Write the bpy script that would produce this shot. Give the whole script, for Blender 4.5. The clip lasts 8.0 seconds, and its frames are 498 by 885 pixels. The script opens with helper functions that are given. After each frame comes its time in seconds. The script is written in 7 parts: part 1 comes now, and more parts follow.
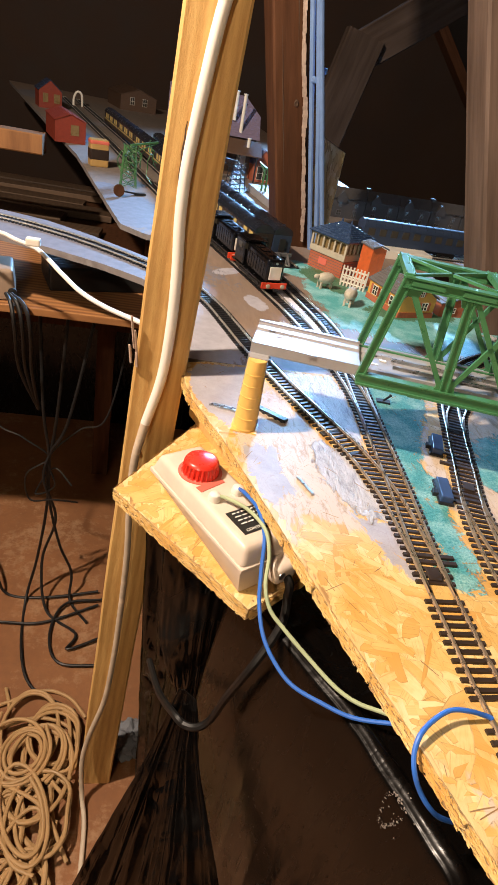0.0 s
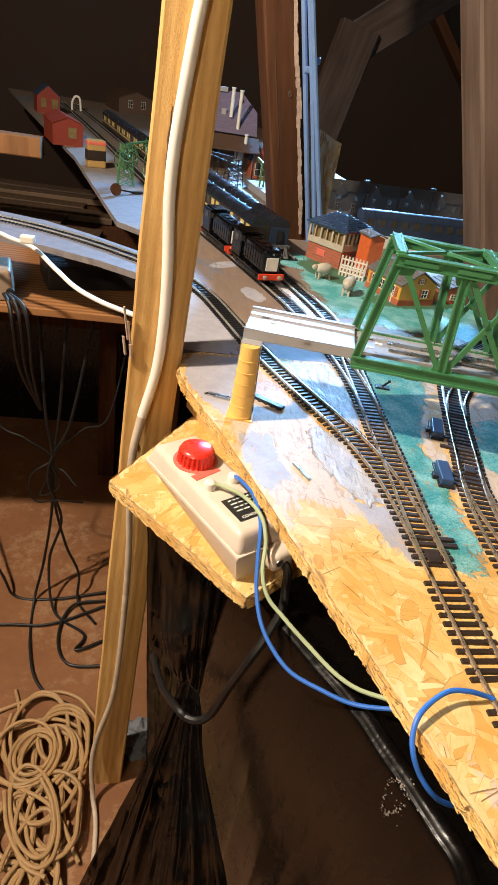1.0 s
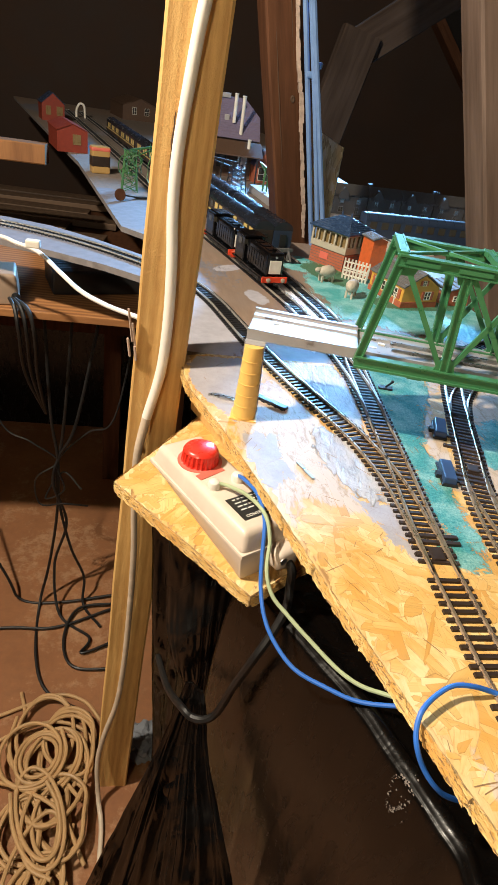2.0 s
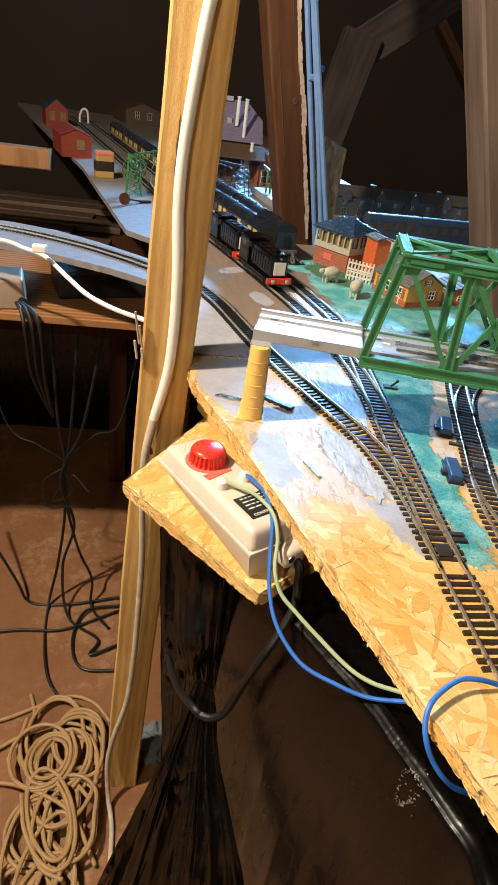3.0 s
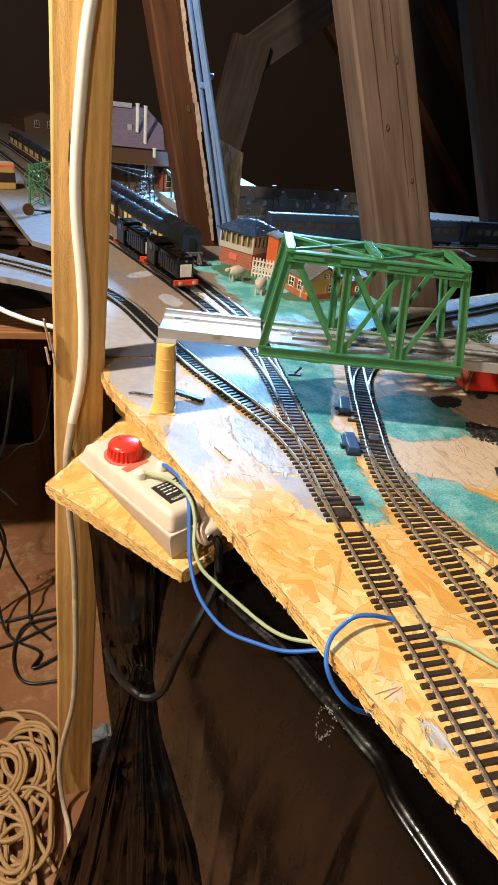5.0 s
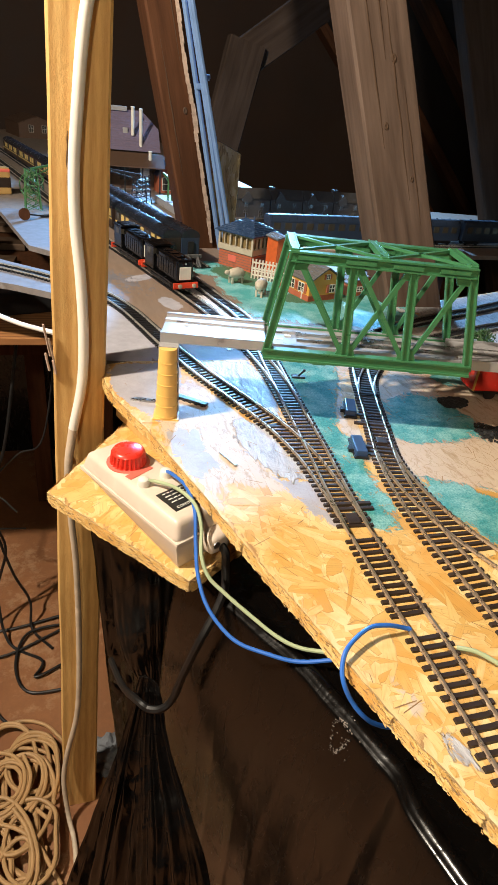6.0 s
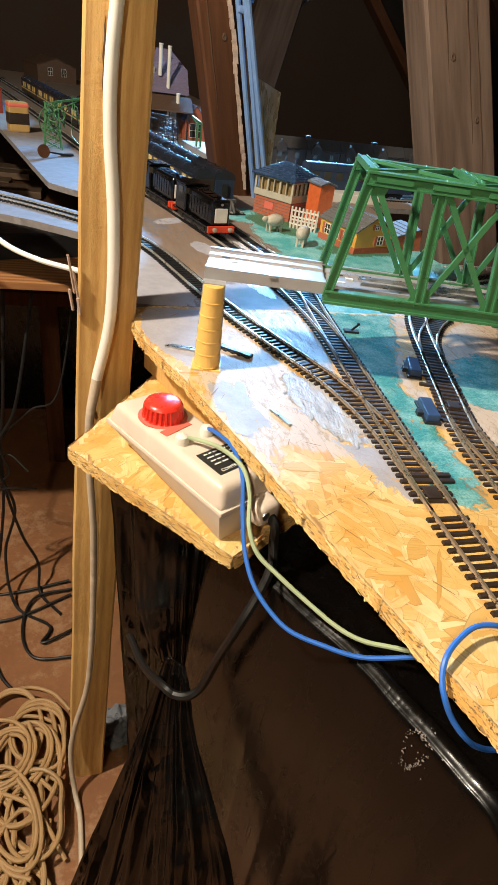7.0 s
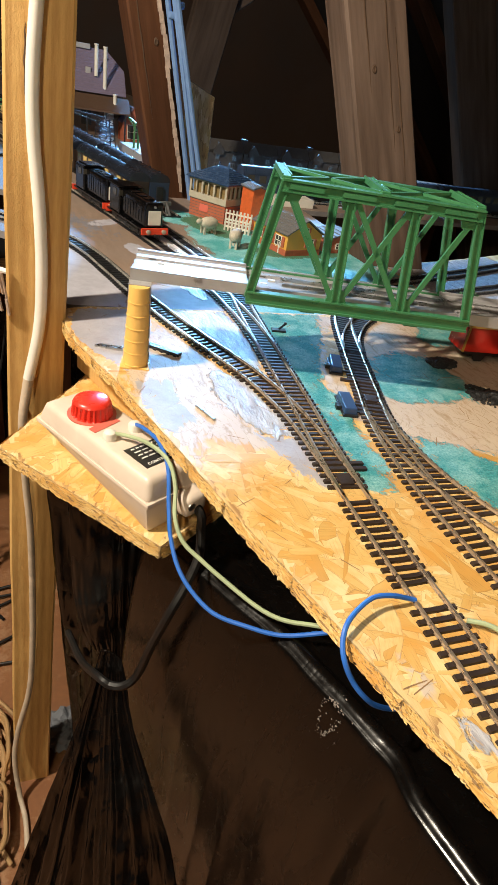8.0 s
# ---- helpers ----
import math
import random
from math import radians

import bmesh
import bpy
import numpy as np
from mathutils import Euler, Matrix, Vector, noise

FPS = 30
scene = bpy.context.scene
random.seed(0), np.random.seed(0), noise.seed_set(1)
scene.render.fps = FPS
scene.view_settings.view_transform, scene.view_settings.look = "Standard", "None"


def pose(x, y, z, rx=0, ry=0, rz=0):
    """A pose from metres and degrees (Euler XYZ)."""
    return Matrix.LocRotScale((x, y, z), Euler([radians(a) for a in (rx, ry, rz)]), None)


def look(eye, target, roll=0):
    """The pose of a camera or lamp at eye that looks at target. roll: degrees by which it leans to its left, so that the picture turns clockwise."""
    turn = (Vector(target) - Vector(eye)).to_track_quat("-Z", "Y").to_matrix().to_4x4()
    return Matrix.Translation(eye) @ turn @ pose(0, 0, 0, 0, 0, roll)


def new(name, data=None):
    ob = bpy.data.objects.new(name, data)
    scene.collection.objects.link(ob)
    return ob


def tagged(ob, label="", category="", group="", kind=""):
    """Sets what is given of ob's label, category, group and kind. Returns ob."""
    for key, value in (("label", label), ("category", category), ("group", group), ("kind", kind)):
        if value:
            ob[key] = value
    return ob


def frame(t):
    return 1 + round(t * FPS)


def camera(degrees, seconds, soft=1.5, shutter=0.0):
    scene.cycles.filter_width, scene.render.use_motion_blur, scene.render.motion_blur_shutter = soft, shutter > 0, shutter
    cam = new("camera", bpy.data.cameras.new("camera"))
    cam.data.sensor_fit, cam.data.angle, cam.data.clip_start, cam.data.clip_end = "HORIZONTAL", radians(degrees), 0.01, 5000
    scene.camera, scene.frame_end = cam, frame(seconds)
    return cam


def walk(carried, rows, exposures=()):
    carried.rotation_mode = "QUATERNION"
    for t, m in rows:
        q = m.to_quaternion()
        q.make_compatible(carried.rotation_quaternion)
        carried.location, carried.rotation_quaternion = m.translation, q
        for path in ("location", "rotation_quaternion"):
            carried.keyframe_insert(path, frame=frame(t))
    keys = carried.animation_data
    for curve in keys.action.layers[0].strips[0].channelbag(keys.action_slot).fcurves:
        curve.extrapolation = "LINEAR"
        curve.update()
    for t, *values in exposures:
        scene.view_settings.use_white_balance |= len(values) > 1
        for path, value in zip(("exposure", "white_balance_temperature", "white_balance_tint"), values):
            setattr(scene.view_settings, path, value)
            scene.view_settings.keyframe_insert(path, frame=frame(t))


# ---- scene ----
cam = camera(45.6, 8.0)
PATH = [
    (0, (-0.196, -0.259, 1.076), (0.17, 1.398, 0.019), 12.0),
    (0.2, (-0.188, -0.257, 1.068), (0.133, 1.408, 0.007), 10.6),
    (0.5, (-0.185, -0.257, 1.064), (0.142, 1.402, -0.004), 10.2),
    (0.8, (-0.186, -0.26, 1.065), (0.137, 1.41, 0.014), 10.1),
    (1, (-0.182, -0.261, 1.064), (0.152, 1.403, 0.006), 9.9),
    (1.5, (-0.181, -0.263, 1.062), (0.149, 1.405, 0.01), 9.8),
    (3, (-0.184, -0.271, 1.063), (0.117, 1.409, 0.02), 8.5),
    (3.2, (-0.178, -0.272, 1.063), (0.162, 1.396, 0.013), 8.2),
    (3.5, (-0.177, -0.28, 1.066), (0.24, 1.372, 0.019), 9.1),
    (3.8, (-0.175, -0.292, 1.069), (0.271, 1.375, 0.058), 8.6),
    (4, (-0.176, -0.299, 1.073), (0.296, 1.365, 0.069), 8.9),
    (5.3, (-0.171, -0.312, 1.074), (0.35, 1.331, 0.059), 7.0),
    (5.5, (-0.175, -0.308, 1.069), (0.332, 1.338, 0.052), 7.3),
    (5.8, (-0.173, -0.299, 1.064), (0.315, 1.347, 0.039), 6.2),
    (6, (-0.175, -0.3, 1.07), (0.347, 1.348, 0.064), 6.4),
    (6.2, (-0.189, -0.296, 1.059), (0.319, 1.358, 0.056), 7.8),
    (6.5, (-0.194, -0.27, 1.046), (0.284, 1.397, 0.048), 7.6),
    (6.7, (-0.193, -0.253, 1.032), (0.276, 1.395, 0.0), 6.7),
    (7, (-0.191, -0.239, 1.02), (0.305, 1.363, -0.07), 8.7),
    (7.2, (-0.19, -0.237, 1.017), (0.305, 1.361, -0.079), 8.8),
    (7.5, (-0.184, -0.246, 1.018), (0.381, 1.333, -0.072), 9.6),
    (7.7, (-0.175, -0.256, 1.024), (0.482, 1.305, -0.04), 10.1),
    (8, (-0.178, -0.263, 1.029), (0.474, 1.3, -0.035), 10.4),
]
# the clip's camera drifts from a warm to a cooler balance and closes a little at the end
walk(cam, [(t, look(eye, target, roll)) for t, eye, target, roll in PATH],
     [(0.0, 0.0, 6750, 12), (0.6, 0.0, 6600, 9), (1.5, 0.0, 6350, 4), (3.5, 0.0, 6250, 2), (5.5, 0.0, 6300, 4), (6.6, -0.02, 6300, 3), (7.2, -0.06, 6300, 2), (8.0, -0.08, 6300, 2)])
from mathutils.bvhtree import BVHTree

# ---- world and lamps ----
world = bpy.data.worlds.new("attic_dark")
world.use_nodes = True
world.node_tree.nodes["Background"].inputs[0].default_value = (0.9, 0.75, 0.6, 1)
world.node_tree.nodes["Background"].inputs[1].default_value = 0.005
scene.world = world


def lamp(name, kind, at, target, power, colour, size):
    data = bpy.data.lights.new(name, kind)
    data.energy, data.color = power, colour
    if kind == "AREA":
        data.shape, data.size = "DISK", size
    else:
        data.shadow_soft_size = size
    ob = new(name, data)
    ob.matrix_world = look(at, target)
    return ob


# a bare bulb up left of the layout, an unseen warm fill lamp added behind the camera, and a small skylight beyond the
# station
BULB_AT, FRONT_FILL_AT, COOL_AT = (-0.98, 0.03, 1.92), (-0.58, -0.76, 1.48), (0.75, 3.30, 1.78)
bulb = lamp("bulb_lamp", "POINT", BULB_AT, (0.0, 0.2, 0.8), 165, (1.0, 0.83, 0.67), 0.03)
# added front fill for the post and board edges; no real source stands here
hatch = lamp("front_fill_lamp", "POINT", FRONT_FILL_AT, (0.0, 0.2, 0.8), 22, (1.0, 0.79, 0.56), 0.03)
cool = lamp("cool_skylight", "AREA", COOL_AT, (0.05, 0.35, 0.8), 54, (0.24, 0.54, 1.0), 0.42)
cool.data.spread = radians(66)

# ---- materials ----


class Mat:
    """A small builder for node materials."""

    def __init__(self, name, colour=(0.5, 0.5, 0.5), rough=0.6, metal=0.0):
        self.m = bpy.data.materials.new(name)
        self.m.use_nodes = True
        self.t = self.m.node_tree
        self.b = self.t.nodes["Principled BSDF"]
        self.set("Base Color", (*colour, 1))
        self.set("Roughness", rough)
        self.set("Metallic", metal)
        self.bumps, self.tc = None, None

    def set(self, key, value):
        self.b.inputs[key].default_value = value

    def node(self, kind, **inputs):
        n = self.t.nodes.new(kind)
        for key, value in inputs.items():
            n.inputs[key.replace("_", " ")].default_value = value
        return n

    def link(self, a, b):
        self.t.links.new(a, b)

    def coords(self, scale=(1, 1, 1), turn=0.0, tilt=(0, 0)):
        if self.tc is None:
            self.tc = self.node("ShaderNodeTexCoord")
        tc = self.tc
        mp = self.node("ShaderNodeMapping")
        mp.inputs["Scale"].default_value = scale
        mp.inputs["Rotation"].default_value = (tilt[0], tilt[1], turn)
        self.link(tc.outputs["Object"], mp.inputs["Vector"])
        return mp.outputs["Vector"]

    def noise(self, scale, detail=4, rough=0.6, stretch=(1, 1, 1), vec=None, distort=0.0):
        n = self.node("ShaderNodeTexNoise", Scale=scale, Detail=detail, Roughness=rough, Distortion=distort)
        self.link(vec or self.coords(stretch), n.inputs["Vector"])
        return n.outputs["Fac"]

    def ramp(self, fac, stops):
        r = self.node("ShaderNodeValToRGB")
        el = r.color_ramp.elements
        while len(el) < len(stops):
            el.new(0.5)
        for e, (p, c) in zip(el, stops):
            e.position = p
            e.color = (*c, 1) if len(c) == 3 else c
        self.link(fac, r.inputs["Fac"])
        return r.outputs["Color"]

    def value(self, fac, a, b, lo, hi):
        r = self.node("ShaderNodeMapRange")
        for i, v in enumerate((a, b, lo, hi)):
            r.inputs[i + 1].default_value = v
        self.link(fac, r.inputs[0])
        return r.outputs[0]

    def math(self, op, a, b=None):
        n = self.node("ShaderNodeMath")
        n.operation = op
        for i, v in enumerate((a, b)):
            if v is None:
                continue
            if isinstance(v, (int, float)):
                n.inputs[i].default_value = v
            else:
                self.link(v, n.inputs[i])
        return n.outputs[0]

    def mix(self, fac, a, b, mode="MIX"):
        n = self.node("ShaderNodeMix")
        n.data_type, n.blend_type = "RGBA", mode
        for key, v in ((0, fac), (6, a), (7, b)):
            if isinstance(v, (int, float)):
                n.inputs[key].default_value = v
            elif isinstance(v, tuple):
                n.inputs[key].default_value = (*v, 1)
            else:
                self.link(v, n.inputs[key])
        return n.outputs[2]

    def bump(self, height, strength=0.3, dist=0.001):
        n = self.node("ShaderNodeBump", Strength=strength, Distance=dist)
        self.link(height, n.inputs["Height"])
        if self.bumps:
            self.link(self.bumps, n.inputs["Normal"])
        self.bumps = n.outputs["Normal"]
        self.link(self.bumps, self.b.inputs["Normal"])

    def base(self, colour):
        self.link(colour, self.b.inputs["Base Color"])

    def rough(self, value):
        self.link(value, self.b.inputs["Roughness"])


def plain(name, colour, rough=0.5, metal=0.0, vary=0.12, grain=60.0, relief=0.08, coat=0.0):
    """Paint, plastic or metal with a little unevenness, dust and relief."""
    m = Mat(name, colour, rough, metal)
    n = m.noise(grain, 5)
    big = m.noise(grain * 0.18, 3)
    dark = tuple(c * (1 - vary * 2) for c in colour)
    light = tuple(min(1, c * (1 + vary) + vary * 0.02) for c in colour)
    m.base(m.mix(m.value(big, 0.3, 0.7, 0, 1), m.ramp(n, [(0.3, dark), (0.7, light)]), colour))
    m.rough(m.value(n, 0.3, 0.7, max(0.02, rough - 0.1), min(1, rough + 0.12)))
    if relief:
        m.bump(n, relief, 0.0006)
    if coat:
        m.set("Coat Weight", coat)
    return m.m


def wood(name, light, dark, along=2, ring=26.0, rough=0.65, fine=240.0, turn=0.0, rings=0.55):
    """Sawn softwood, the grain running along one axis."""
    m = Mat(name, light, rough)
    st = [1.0, 1.0, 1.0]
    st[along] = 0.09
    vec = m.coords(tuple(st), turn)
    warp = m.noise(7, 3, vec=m.coords(tuple(0.6 if i != along else 0.25 for i in range(3))))
    w = m.node("ShaderNodeTexWave", Scale=ring, Distortion=3.2, Detail=2.5)
    w.inputs["Detail Scale"].default_value = 0.8
    w.bands_direction = "X" if along != 0 else "Y"
    m.link(vec, w.inputs["Vector"])
    g = m.noise(fine, 4, vec=vec)
    mixed = m.math("ADD", m.math("MULTIPLY", w.outputs["Fac"], rings), m.math("MULTIPLY", g, 1.0 - rings))
    col = m.ramp(mixed, [(0.25, dark), (0.5, tuple((a + b) / 2 for a, b in zip(light, dark))), (0.75, light)])
    blot = m.ramp(warp, [(0.35, (0.72, 0.68, 0.64)), (0.65, (1.05, 1.02, 1.0))])
    m.base(m.mix(1.0, col, blot, "MULTIPLY"))
    m.bump(mixed, 0.35, 0.0008)
    m.bump(m.noise(90, 3), 0.15, 0.001)
    return m.m


def strands(m, cells=33.0):
    """Pressed strand board: overlapping long flakes lying in many directions. Returns a colour and a height."""
    colour, height = None, None
    layers = [(0.35, 1.0, 0.0), (1.25, 1.1, 0.40), (2.2, 0.85, 0.5), (2.9, 1.3, 0.55), (0.8, 1.5, 0.6)]
    for i, (turn, k, cut) in enumerate(layers):
        base = m.coords((cells * k * 3.4, cells * k * 0.85, 3.0), turn)
        wob = m.node("ShaderNodeTexNoise", Scale=1.3, Detail=2.0)
        m.link(base, wob.inputs["Vector"])
        shift = m.node("ShaderNodeVectorMath")
        shift.operation = "MULTIPLY_ADD"
        m.link(wob.outputs["Color"], shift.inputs[0])
        shift.inputs[1].default_value = (0.35, 0.12, 0)
        m.link(base, shift.inputs[2])
        v = m.node("ShaderNodeTexVoronoi", Scale=1.0, Randomness=0.85)
        v.distance = "CHEBYCHEV"
        m.link(shift.outputs[0], v.inputs["Vector"])
        sep = m.node("ShaderNodeSeparateColor")
        m.link(v.outputs["Color"], sep.inputs[0])
        g = m.noise(2.4, 3, 0.7, vec=m.coords((cells * k * 26, cells * k * 1.2, 3.0), turn))
        rim = m.value(v.outputs["Distance"], 0.38, 0.62, 0, -0.28)
        tone = m.math("ADD", m.math("ADD", m.math("MULTIPLY", sep.outputs[0], 0.62), m.math("MULTIPLY", g, 0.5)), rim)
        c = m.ramp(tone, [(0.05, (0.34, 0.19, 0.07)), (0.25, (0.60, 0.38, 0.15)), (0.5, (0.70, 0.49, 0.22)), (0.85, (0.79, 0.62, 0.36))])
        h = m.math("ADD", m.math("MULTIPLY", sep.outputs[1], 0.8), m.math("MULTIPLY", g, 0.2))
        if colour is None:
            colour, height = c, h
        else:
            on = m.value(sep.outputs[2], cut, cut + 0.02, 0, 1)
            colour = m.mix(on, colour, c)
            mixh = m.node("ShaderNodeMix")
            m.link(on, mixh.inputs[0]), m.link(height, mixh.inputs[2]), m.link(h, mixh.inputs[3])
            height = mixh.outputs[0]
    return colour, height


def osb(name, cells=33.0):
    m = Mat(name, rough=0.55)
    c, h = strands(m, cells)
    m.base(c)
    m.bump(h, 0.35, 0.0012)
    return m.m


def blot(m, x, y, rx, ry, turn=0.0, soft=0.35, wob=None):
    """A soft round mask on the board's plane, 1 inside, its edge broken by the field wob."""
    if m.tc is None:
        m.tc = m.node("ShaderNodeTexCoord")
    tc = m.tc
    mp = m.node("ShaderNodeMapping")
    mp.vector_type = "TEXTURE"
    mp.inputs["Location"].default_value = (x, y, 0)
    mp.inputs["Rotation"].default_value = (0, 0, radians(turn))
    mp.inputs["Scale"].default_value = (rx, ry, 1)
    m.link(tc.outputs["Object"], mp.inputs["Vector"])
    flat = m.node("ShaderNodeVectorMath")
    flat.operation = "MULTIPLY"
    m.link(mp.outputs[0], flat.inputs[0])
    flat.inputs[1].default_value = (1, 1, 0)
    ln = m.node("ShaderNodeVectorMath")
    ln.operation = "LENGTH"
    m.link(flat.outputs[0], ln.inputs[0])
    d = ln.outputs["Value"]
    if wob is not None:
        d = m.math("ADD", d, wob)
    return m.value(d, 1.0 - soft, 1.0 + soft, 1, 0)


def union(m, masks):
    out = masks[0]
    for k in masks[1:]:
        out = m.math("MAXIMUM", out, k)
    return out


def baseboard_top():
    """The far boards: bare brown sheet with grey and white paint and teal ground scatter."""
    m = Mat("painted_far_board", rough=0.6)
    grainy = m.noise(80, 5, 0.7, vec=m.coords((1, 0.2, 1), 0.2))
    c = m.mix(m.value(m.noise(9, 4), 0.35, 0.65, 0, 0.6), m.ramp(grainy, [(0.3, (0.21, 0.145, 0.105)), (0.7, (0.30, 0.215, 0.16))]), (0.24, 0.19, 0.16))
    fibre = m.noise(190, 5, 0.75, vec=m.coords((1, 0.16, 1), 1.1))
    wob = m.math("ADD", m.value(m.noise(42, 5, 0.7), 0, 1, -0.42, 0.42), m.math("MULTIPLY", m.math("SUBTRACT", fibre, 0.5), 0.7))

    def patch(colour, spots, lo=0.44, hi=0.56, k=1.0, thin=None):
        """Lays one colour over what is there, in ragged spots."""
        mask = m.value(union(m, [blot(m, *q, wob=wob) for q in spots]), lo, hi, 0, k)
        if thin is not None:
            mask = m.math("MULTIPLY", mask, thin)
        return m.mix(mask, c, colour), mask

    streak = m.noise(110, 4, 0.7, vec=m.coords((1.0, 0.2, 1), 0.6))
    c, _ = patch(m.ramp(streak, [(0.3, (0.56, 0.46, 0.39)), (0.6, (0.72, 0.64, 0.58))]),
                 [(0.40, 0.46, 0.26, 0.16, 20), (0.16, 0.36, 0.16, 0.05, 0), (0.75, 0.75, 0.3, 0.12, 25)], thin=m.value(streak, 0.36, 0.5, 0.4, 0.96))
    c, _ = patch(m.ramp(m.noise(60, 5), [(0.3, (0.17, 0.14, 0.12)), (0.7, (0.24, 0.20, 0.17))]), [(-0.40, 2.10, 0.55, 0.95, 15), (0.3, 1.6, 0.4, 0.5, 0)])
    c, _ = patch(m.ramp(m.noise(60, 5), [(0.3, (0.35, 0.34, 0.385)), (0.7, (0.46, 0.45, 0.50))]),
                 [(-0.140, 0.42, 0.052, 0.12, 14), (-0.03, 0.36, 0.05, 0.05, 8), (-0.083, 0.668, 0.032, 0.013, 40), (-0.052, 0.540, 0.014, 0.030, 12)])
    # grey paint again, darkened for the dimmer light on curve and station boards
    c, _ = patch(m.ramp(m.noise(60, 5), [(0.3, (0.15, 0.145, 0.165)), (0.7, (0.21, 0.205, 0.235))]),
                 [(-0.45, 0.74, 0.36, 0.13, -20), (-0.90, 0.85, 0.3, 0.10, 0), (-0.275, 1.02, 0.075, 0.185, 17), (-0.47, 1.85, 0.05, 0.10, 17), (-0.75, 2.9, 0.12, 0.2, 17)])
    white, wm = patch(m.ramp(streak, [(0.35, (0.58, 0.58, 0.61)), (0.6, (0.82, 0.82, 0.85))]),
                      [(0.010, 0.52, 0.015, 0.12, 12), (0.004, 0.66, 0.014, 0.11, 12), (0.30, 0.36, 0.16, 0.03, 25), (0.45, 0.575, 0.2, 0.035, 22), (-0.012, 0.42, 0.012, 0.06, 10)])
    c = white
    g2 = m.noise(420, 4, 0.7)
    grassc = m.mix(m.value(m.noise(34, 3), 0.38, 0.62, 0, 1), m.ramp(g2, [(0.3, (0.05, 0.34, 0.36)), (0.7, (0.12, 0.50, 0.52))]),
                   m.ramp(g2, [(0.3, (0.15, 0.50, 0.53)), (0.7, (0.42, 0.72, 0.75))]))
    c, gm = patch(grassc, [(0.10, 0.60, 0.055, 0.125, 12), (0.20, 0.50, 0.16, 0.055, -8), (0.26, 0.62, 0.14, 0.10, 0), (0.045, 0.74, 0.032, 0.05, 0), (0.09, 0.36, 0.05, 0.05, 0)],
                  thin=m.value(g2, 0.28, 0.4, 0.7, 1.0))
    c, _ = patch((0.055, 0.15, 0.06), [(0.085, 0.70, 0.032, 0.065, 20), (0.20, 0.585, 0.08, 0.03, 10)], k=0.9)
    m.base(c)
    m.bump(grainy, 0.3, 0.0012)
    m.bump(m.math("ADD", m.math("MULTIPLY", m.math("MULTIPLY", wm, streak), 2.0), m.math("MULTIPLY", gm, g2)), 0.7, 0.002)
    m.rough(m.math("SUBTRACT", 0.60, m.math("MULTIPLY", wm, 0.25)))
    return m.m


M_BOARD = baseboard_top()
M_OSB = osb("raw_strand_board")


